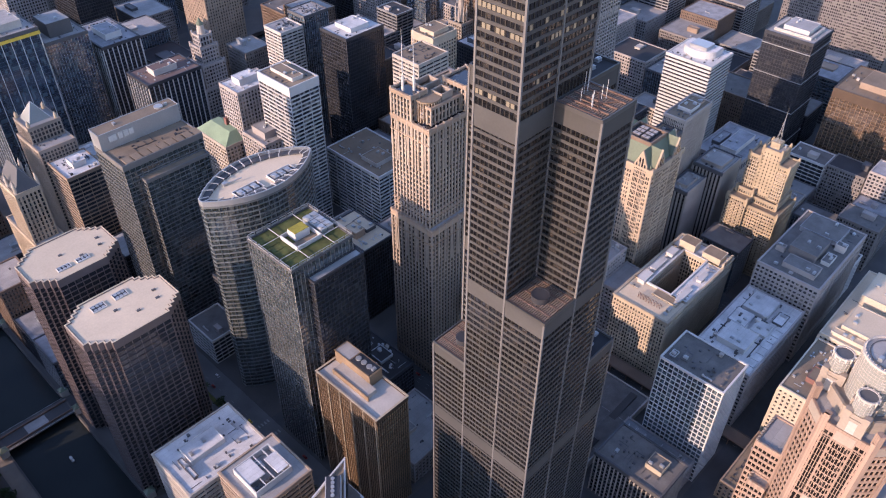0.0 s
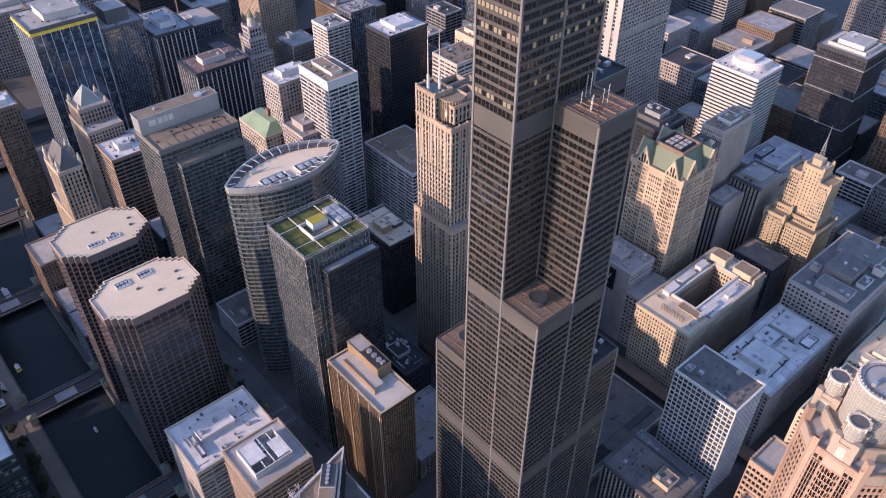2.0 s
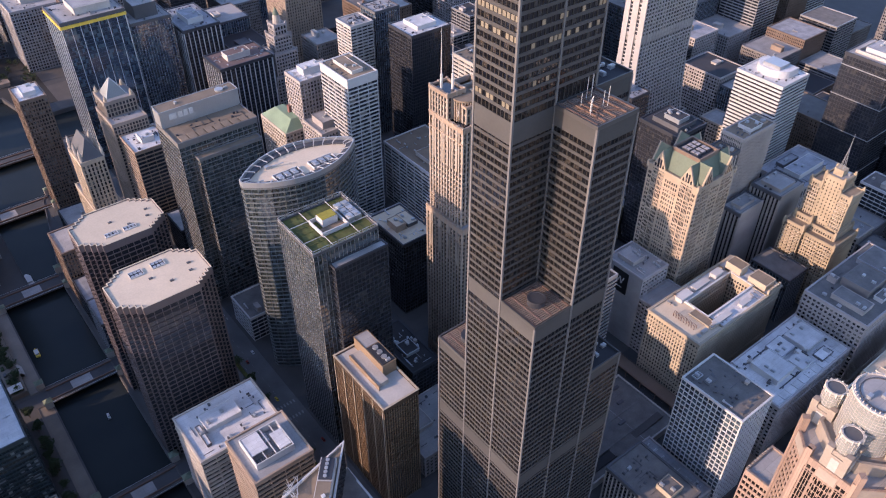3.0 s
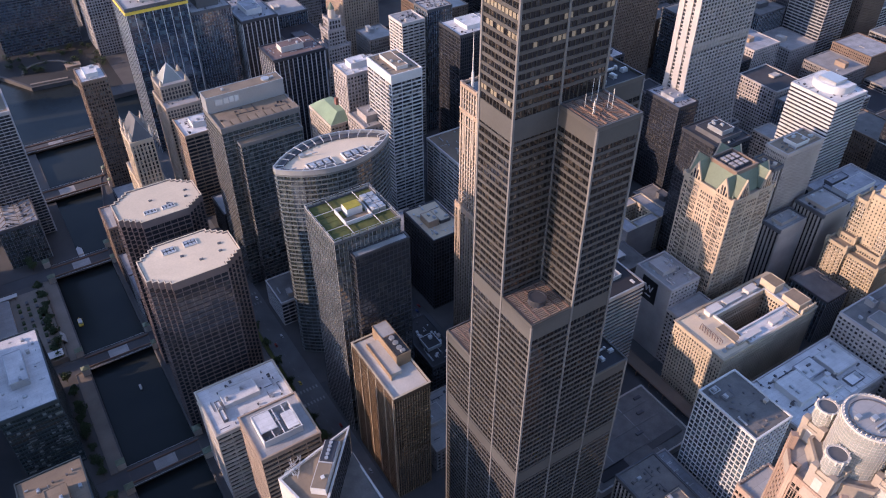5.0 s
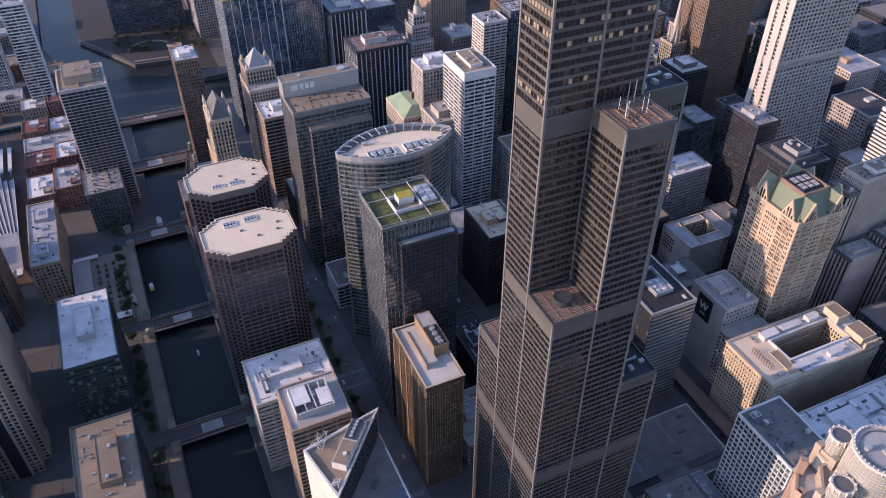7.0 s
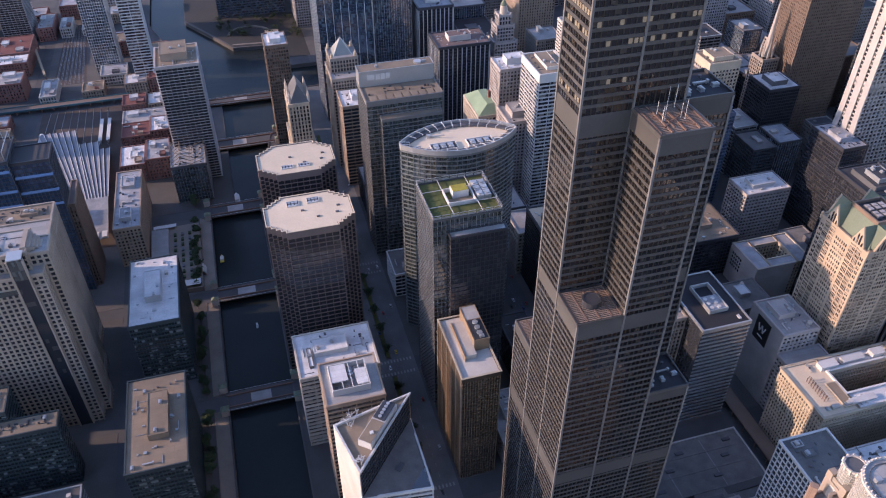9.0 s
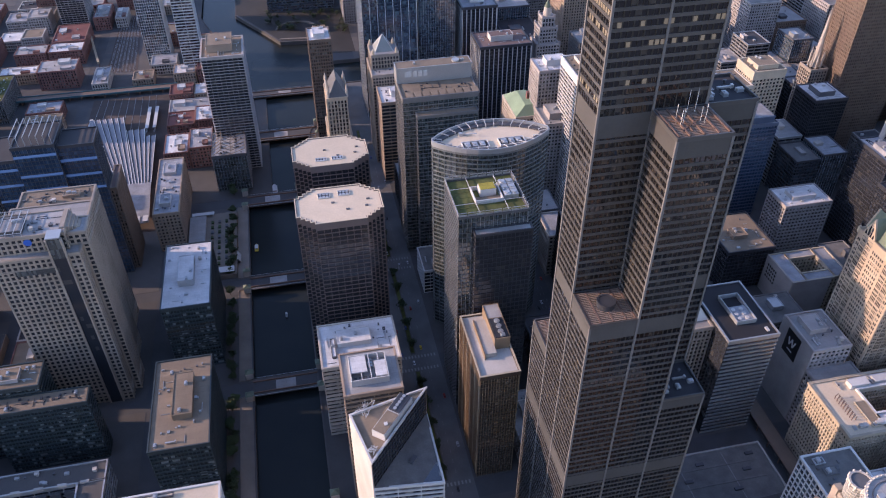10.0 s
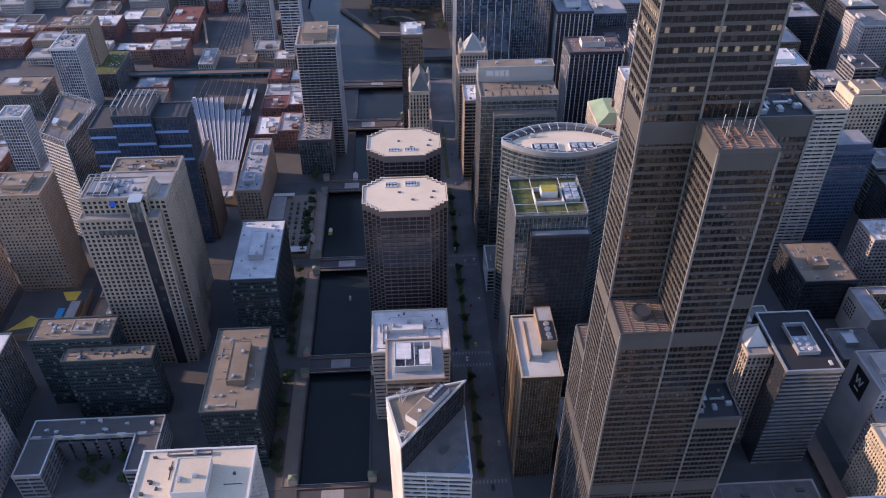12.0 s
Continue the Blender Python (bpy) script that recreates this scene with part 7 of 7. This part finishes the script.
def fill_city():
    rng = random.Random(21)
    for bx0, bx1, by0, by1 in BLOCKS:
        mid = ((bx0 + bx1) / 2, (by0 + by1) / 2)
        if mid[1] < -60 and mid[0] < 190 or mid[0] < -190 and mid[1] < 95:
            continue
        if mid[0] + mid[1] > 1400 or mid[1] > 1110 or mid[0] < -430 - 0.4 * (mid[1] - 95) or mid[0] > 130 and mid[1] < -150 + 0.26 * (mid[0] - 130):
            continue
        west = mid[0] < -190
        far = mid[1] > 640 or mid[0] > 560
        nx = max(1, round((bx1 - bx0) / (36 if not far or west else 55)))
        ny = max(1, round((by1 - by0) / (42 if not far or west else 62)))
        for i in range(nx):
            for j in range(ny):
                x0, x1 = bx0 + 3 + (bx1 - bx0 - 6) * i / nx, bx0 + 3 + (bx1 - bx0 - 6) * (i + 1) / nx - 2
                y0, y1 = by0 + 3 + (by1 - by0 - 6) * j / ny, by0 + 3 + (by1 - by0 - 6) * (j + 1) / ny - 2
                if x1 - x0 < 9 or y1 - y0 < 9 or not clear_of(x0, x1, y0, y1) or (x0 < -196 + 2 and x1 > -200 and y0 < 640):
                    continue
                if rng.random() < (0.12 if west else 0.05):
                    continue
                if west:
                    # the south-western fill is raised so that its shadows reach the flats
                    z = rng.choice((9, 11, 13, 15, 18, 22, 26)) if mid[0] > -388 or mid[1] > 360 else rng.uniform(42, 74)
                    style = rng.choice(("grid_brick", "grid_brick", "grid_tan", "grid_grey", "grid_concrete"))
                    top = rng.choice(("white_roof", "grey_roof", "tan_roof", "dark_roof", "blue_roof"))
                    nm, cat, lab = "loft_building", "low building", rng.choice(("low brick loft building with a flat roof", "old brick warehouse with a flat roof"))
                else:
                    z = rng.uniform(12, 22) if x0 < -60 and y0 > 470 else rng.uniform(24, 62) if not far else rng.uniform(40, 150)
                    if mid[0] > 440 and mid[1] < 430:
                        z = rng.uniform(25, 70)
                    if mid[0] > 200 and mid[1] > 340:
                        z = rng.uniform(30, 62) if mid[1] < 540 and mid[0] < 560 else rng.uniform(50, 120)
                    style = rng.choice(("grid_grey", "bands_blue", "curtain_blue", "grid_brown", "curtain_dark", "grid_drab", "grid_drab", "bands_dim") if far or mid[1] > 340 else ("grid_grey", "grid_stone", "bands_blue", "curtain_blue", "grid_brown", "bands_thin", "bands_concrete", "grid_drab"))
                    top = rng.choice(("grey_roof", "dark_roof", "blue_roof", "grey_roof", "old_roof", "old_roof"))
                    nm, cat, lab = "office_building", "office building", "city office building among other towers"
                w, d = x1 - x0, y1 - y0
                house = []
                for _ in range(rng.choice((0, 1, 1, 1)) if w > 14 and d > 14 else 0):
                    u, v = rng.uniform(0.08, 0.55), rng.uniform(0.08, 0.55)
                    house.append((x0 + w * u, x0 + w * (u + rng.uniform(0.12, 0.36)), y0 + d * v, y0 + d * (v + rng.uniform(0.12, 0.36)), rng.uniform(1.5, 6), rng.choice(("concrete", "grey_stone", "steel_panel", "tan_brick", "dark_grey"))))
                block(nm, rect(x0, x1, y0, y1), z, style, lab, top, house=house, units=1, category=cat, joined=True, crown=1.5, plain=True)


fill_city()


def southern_city():
    """Plainer blocks behind and beneath the camera, which the tall tower's glass mirrors."""
    rng = random.Random(33)
    for bx0, bx1, by0, by1 in BLOCKS:
        if (by0 + by1) / 2 > -60 or bx1 < -430 or bx0 > 700 or (bx0 + bx1) / 2 > 190 and by1 > -200:
            continue
        nx, ny = max(1, round((bx1 - bx0) / 60)), max(1, round((by1 - by0) / 62))
        for i in range(nx):
            for j in range(ny):
                x0, x1 = bx0 + 4 + (bx1 - bx0 - 8) * i / nx, bx0 + 4 + (bx1 - bx0 - 8) * (i + 1) / nx - 4
                y0, y1 = by0 + 4 + (by1 - by0 - 8) * j / ny, by0 + 4 + (by1 - by0 - 8) * (j + 1) / ny - 4
                if x1 - x0 < 12 or y1 - y0 < 12 or not clear_of(x0, x1, y0, y1):
                    continue
                z = rng.uniform(22, 70)
                c = ((x0 + x1) / 2, (y0 + y1) / 2)
                b = thing("office_building", *c, "city office block south of the tall tower", "office building")
                shaft(b, rect(x0, x1, y0, y1), 0, z, rng.choice(("grid_grey", "grid_brick", "grid_stone", "bands_dim", "grid_brown")), c, crown=2.0, joined=True, piers=False)
                part("roof", [prism(offset(local(rect(x0, x1, y0, y1), c), -0.65), z - 0.5, z - 0.05)], M[rng.choice(("grey_roof", "dark_roof", "tan_roof"))], b)


southern_city()


# ---- bridges, elevated line, plaza ----
def bridge(y0, y1, east=BANK_E):
    b = thing("bridge", (BANK_W + east) / 2, (y0 + y1) / 2, "steel bascule bridge over the river with a dark deck", "bridge", group="river bridges")
    L, h = (east - BANK_W) / 2 + 1, (y1 - y0) / 2
    part("deck", [box(-L, L, -h, h, -1.2, 0.25)], M["asphalt"], b)
    for s in (-1, 1):
        part("footway", [box(-L, L, s * h - 1.6, s * h + 1.6, 0.0, 0.5)], M["paving"], b)
        part("girder", [box(-L, L, s * (h - 2) - 0.4, s * (h - 2) + 0.4, -3.0, 1.6)], M["rust"], b)
        part("rail", [bar((-L, s * (h + 1.5), 1.5), (L, s * (h + 1.5), 1.5), 0.2)], M["steel_panel"], b)
        for x in (-L - 2, L + 2):
            house = part("bridge_house", [box(x - 3, x + 3, s * (h + 4) - 2.5, s * (h + 4) + 2.5, 0, 7)], M["limestone"], b)
            part("house_roof", [([(x - 3.4, s * (h + 4) - 2.9, 7), (x + 3.4, s * (h + 4) - 2.9, 7), (x + 3.4, s * (h + 4) + 2.9, 7), (x - 3.4, s * (h + 4) + 2.9, 7), (x, s * (h + 4), 9.5)], [(3, 2, 1, 0), (0, 1, 4), (1, 2, 4), (2, 3, 4), (3, 0, 4)])], M["copper"], house)
    part("steel_grating", [box(-8, 8, -h + 3, h - 3, 0.25, 0.32)], M["grey_roof"], b)


for y0, y1 in STREETS_Y:
    if 60 < y0 < 630:
        bridge(y0 - 1, y1 + 1, BANK_E if y0 < 500 else -96.0)
bridge(717, 732, -76.0)


def elevated_line():
    b = thing("elevated_railway", 203, 60, "rusty steel elevated railway above the street", "elevated railway")
    for x in (-4.5, -1.5, 1.5, 4.5):
        part("girder", [box(x - 0.3, x + 0.3, -260, 340, 5.0, 6.4)], M["rust"], b)
    part("track_deck", [box(-5.6, 5.6, -260, 340, 6.4, 6.8)], M["brown_stone"], b)
    for x in (-5.6, 5.6):
        part("walkway_rail", [bar((x, -260, 7.9), (x, 340, 7.9), 0.15)], M["rust"], b)
    for k in range(40):
        y = -255 + 15 * k
        part("bent", [box(-5.5, 5.5, y - 0.3, y + 0.3, 4.2, 5.0), box(-5.5, -4.9, y - 0.3, y + 0.3, 0, 4.2), box(4.9, 5.5, y - 0.3, y + 0.3, 0, 4.2)], M["rust"], b)


elevated_line()


def plaza():
    b = thing("plaza", 143, 46, "sunken grey plaza with ramps and low walls", "plaza")
    part("podium", [box(-47, 46, -28, 30, 0, 6.5)], M["concrete"], b)
    part("podium_deck", [box(-46, 45, -27, 29, 6.5, 6.9)], M["old_roof"], b)
    for k in range(2):
        part("paving_line", [box(-22 + 36 * k, -21.5 + 36 * k, -25, 27, 6.9, 6.93)], M["grey_roof"], b)
    for x, y in ((-20, 8), (-6, 20), (12, -4), (26, 10), (34, 22), (-34, -6)):
        part("planter", [box(x - 3, x + 3, y - 1.2, y + 1.2, 6.9, 8.1)], M["dark_grey"], b)
    part("ramp_well", [box(-40, -14, -22, -15, 6.9, 7.0), box(-40, -14, -22.4, -22, 6.9, 8.2), box(-40, -14, -15, -14.6, 6.9, 8.2)], M["dark_roof"], b)
    part("border_wall", [ring(rect(-47.2, 46.2, -28.2, 30.2), rect(-46, 45, -27, 29), 6.5, 8.0)], M["concrete"], b)
    for y in (-14, 2, 16):
        part("deck_step", [box(-30, 38, y, y + 1.2, 6.9, 7.3)], M["old_roof"], b)
    part("ramp", [([(10, -20, 6.9), (40, -20, 6.9), (40, -14.5, 6.9), (10, -14.5, 6.9), (40, -20, 9.5), (40, -14.5, 9.5)], [(3, 2, 1, 0), (0, 1, 4), (2, 3, 5), (0, 4, 5, 3), (1, 2, 5, 4)])], M["paving"], b)


plaza()


# ---- road markings, cars, trees, boats ----
def lane_marks():
    solids = []
    for x0, x1 in STREETS_X:
        if -70 < x0 < 350:
            y = -160
            while y < 600:
                for u in (0.33, 0.5, 0.67):
                    xm = x0 + (x1 - x0) * u
                    solids.append(box(xm - 0.1, xm + 0.1, y, y + 3.2, 0.021, 0.034))
                y += 9
    tagged(new("lane_lines", mesh_of("lane_lines", solids, M["paint"])), "worn white dashed lane lines", "road marking", kind="stuff")


lane_marks()


def river_drive():
    """The wide drive beside the river towers with its planted median."""
    tagged(new("road", mesh_of("road", [box(-59.7, -24.3, -158, 732, -0.3, 0.02)], M["road"])), "worn grey concrete drive beside the river towers", "road", kind="structure")
    for y0, y1 in ((96, 204), (224, 336), (356, 470), (490, 604)):
        tagged(new("median", mesh_of("median", [prism(rect(-47, -43.5, y0, y1), 0, 0.35), ring(rect(-47.2, -43.3, y0 - 0.2, y1 + 0.2), rect(-47, -43.5, y0, y1), 0, 0.5)], M["paving"])), "narrow concrete street median", "median", kind="structure")
        tagged(new("lawn", mesh_of("lawn", [box(-46.7, -43.8, y0 + 1, y1 - 1, 0.3, 0.75)], M["sedum"])), "dark planted strip on the street median", "planting", kind="structure")
    for y in (93, 207, 221, 338, 352):
        stripes = [box(-58 + 2.7 * k, -56.8 + 2.7 * k, y - 2, y + 1, 0.021, 0.035) for k in range(12)]
        tagged(new("crossing", mesh_of("crossing", stripes, M["paint"])), "worn white striped street crossing", "road marking", kind="stuff")


river_drive()


def promenade():
    for y0, y1 in ((-30, 83), (96, 205), (223, 336), (354, 470)):
        tagged(new("promenade", mesh_of("promenade", [box(-189.5, -179.3, y0, y1, 0.1, 0.4), ring(rect(-189.7, -179.25, y0 - 0.2, y1 + 0.2), rect(-189.3, -179.6, y0 + 0.2, y1 - 0.2), 0.1, 0.9)], M["promenade"])), "brown-grey stone river promenade with low walls", "promenade", kind="structure")
    t = thing("river_terrace", -212, 408, "pale stepped terrace with planters and canopies", "terrace")
    part("deck", [box(-24, 22, -52, 50, 0.16, 5)], M["promenade"], t)
    part("upper_deck", [box(-24, -8, -40, 44, 5, 8)], M["grey_roof"], t)
    part("canopy", [box(-6, 20, -51, -43, 8, 8.4), box(-5, -4.4, -50, -44, 5, 8), box(18.6, 19.2, -50, -44, 5, 8)], M["white_panel"], t)
    part("canopy", [box(-22, 0, 45, 50, 8, 8.4), box(-21, -20.4, 46, 49, 5, 8), box(-2, -1.4, 46, 49, 5, 8)], M["white_panel"], t)
    for k in range(9):
        for m in range(3):
            part("planter", [box(-3 + 7 * m, -0.5 + 7 * m, -36 + 8.5 * k, -32 + 8.5 * k, 5, 6.6)], M["leaf"] if (k + m) % 3 else M["dark_grey"], t)
    for k in range(5):
        part("stair_flight", [box(22, 23.5 + 0.5 * k, -30, -18, 0.16, 5 - k)], M["concrete"], t)


promenade()
PAINTS = [surface("car_paint_" + n, c, 0.3, 0.2, grain=0.05, stain=0.1, bump=0) for n, c in (("white", (0.6, 0.6, 0.6)), ("black", (0.02, 0.02, 0.02)), ("silver", (0.35, 0.36, 0.37)), ("red", (0.3, 0.03, 0.02)), ("blue", (0.03, 0.06, 0.2)), ("yellow", (0.6, 0.4, 0.03)))]


def car(paint, label):
    c = thing("car", 0, 0, label, "car", group="street traffic")
    side = [(-2.2, 0.35), (2.2, 0.35), (2.25, 0.75), (1.2, 0.9), (-2.1, 0.95), (-2.25, 0.7)]
    v = [(y, x, z) for y in (-0.9, 0.9) for x, z in side]
    part("body", [(v, [tuple(range(5, -1, -1)), tuple(range(6, 12))] + [(i, (i + 1) % 6, (i + 1) % 6 + 6, i + 6) for i in range(6)])], paint, c)
    cab = [(-0.8, 1.1, 0.92), (0.8, 1.1, 0.92), (0.8, -1.8, 0.95), (-0.8, -1.8, 0.95), (-0.68, 0.45, 1.45), (0.68, 0.45, 1.45), (0.68, -1.3, 1.45), (-0.68, -1.3, 1.45)]
    cabin = part("cabin", [(cab, [(0, 1, 5, 4), (1, 2, 6, 5), (2, 3, 7, 6), (3, 0, 4, 7), (4, 5, 6, 7)])], M["glass_black"], c)
    part("car_roof", [box(-0.66, 0.66, -1.25, 0.4, 1.45, 1.5)], paint, cabin)
    for x in (-0.85, 0.85):
        for y in (-1.35, 1.4):
            a = [(x - 0.1, y + 0.33 * math.cos(k * 0.6283), 0.33 + 0.33 * math.sin(k * 0.6283)) for k in range(10)]
            part("wheel", [(a + [(q[0] + 0.2, q[1], q[2]) for q in a], [tuple(range(10)), tuple(range(19, 9, -1))] + [(i, i + 10, (i + 1) % 10 + 10, (i + 1) % 10) for i in range(10)])], M["black_metal"], c)
    return c


CARS = [car(p, n + " car on the street") for p, n in zip(PAINTS, ("white", "black", "silver", "dark red", "dark blue", "yellow"))]


def traffic():
    rng = random.Random(5)
    first = set()
    for x0, x1 in STREETS_X:
        if not -70 < x0 < 100:
            continue
        for lane in range(4):
            y = rng.uniform(-120, -80)
            x = x0 + (x1 - x0) * (0.14 + 0.24 * lane)
            while y < 560:
                k = rng.randrange(6)
                m = pose(x, y, 0.0, rz=0 if lane > 1 else 180)
                if k in first:
                    copy_thing(CARS[k], m)
                else:
                    CARS[k].matrix_world = m
                    first.add(k)
                y += rng.uniform(25, 150)


traffic()


def tree(seed, h, r):
    rng = random.Random(seed)
    t = thing("tree", 0, 0, "leafy green street tree by the river walk", "tree", group="river walk trees")
    limbs = [tube(0, 0, 0.28, 0, h * 0.5, 7, 0.16)]
    for k in range(5):
        a = k * 1.2566 + rng.random()
        limbs.append(bar((0, 0, h * 0.35), (r * 0.6 * math.cos(a), r * 0.6 * math.sin(a), h * 0.72), 0.14))
    part("trunk", limbs, M["bark"], t)
    v, f = [], []
    for k in range(520):
        a, u, w = rng.uniform(0, 6.283), rng.uniform(-1, 1), rng.random() ** 0.45
        rad = r * w * (0.75 + 0.35 * math.sin(3 * a + seed) * math.cos(2 * u))
        p = Vector((rad * math.sqrt(1 - u * u) * math.cos(a), rad * math.sqrt(1 - u * u) * math.sin(a), h * 0.65 + rad * u * 0.75))
        q = Vector((rng.uniform(-1, 1), rng.uniform(-1, 1), rng.uniform(-1, 1))).normalized() * 0.55
        s = q.cross(Vector((0.3, 0.5, 1))).normalized() * 0.5
        i = len(v)
        v += [tuple(p - q), tuple(p + s), tuple(p + q), tuple(p - s)]
        f.append((i, i + 1, i + 2, i + 3))
    part("crown", [(v, f)], M["leaf"], t)
    return t


TREES = [tree(1, 10, 4.8), tree(2, 9, 4.2), tree(3, 12, 5.6)]


def plant_trees():
    rng = random.Random(9)
    first = set()
    spots = [(-194.5 + rng.uniform(-2.2, 2.2), y + rng.uniform(-2, 2)) for y in range(60, 600, 6) if rng.random() < 0.8]
    spots += [(-45.2 + rng.uniform(-0.4, 0.4), y) for y in (*range(104, 200, 21), *range(232, 330, 24), *range(362, 466, 26))]
    spots += [(rng.uniform(-345, -300), rng.uniform(104, 126)) for _ in range(10)]
    for x, y in spots:
        if any(a - 4 <= y <= b + 4 for a, b in STREETS_Y) and x < -100:
            continue
        k = rng.randrange(3)
        m = pose(x, y, 0.15, rz=rng.uniform(0, 360))
        if k in first:
            copy_thing(TREES[k], m)
        else:
            TREES[k].matrix_world = m
            first.add(k)


plant_trees()


def boat(x, y, paint, label, length=14):
    b = thing("boat", x, y, label, "boat", z=WATER)
    w = length * 0.16
    hull = [(-w, -length / 2, 0), (w, -length / 2, 0), (w, length / 4, 0), (0, length / 2, 0), (-w, length / 4, 0)]
    part("hull", [([(a * 0.8, c * 0.92, -0.4) for a, c, _ in hull] + [(a, c, 1.3) for a, c, _ in hull], [(4, 3, 2, 1, 0), (5, 6, 7, 8, 9)] + [(i, (i + 1) % 5, (i + 1) % 5 + 5, i + 5) for i in range(5)])], paint, b)
    part("cabin", [box(-w * 0.7, w * 0.7, -length * 0.3, length * 0.12, 1.3, 3.0), box(-w * 0.8, w * 0.8, -length * 0.34, length * 0.16, 3.0, 3.2)], M["white_panel"], b)


boat(-172, 404, M["yellow"], "yellow work boat moored by the bank", 12)
boat(-150, 505, M["white_panel"], "white tour boat on the river", 20)
boat(-148, 300, M["white_panel"], "small white boat on the river", 6)
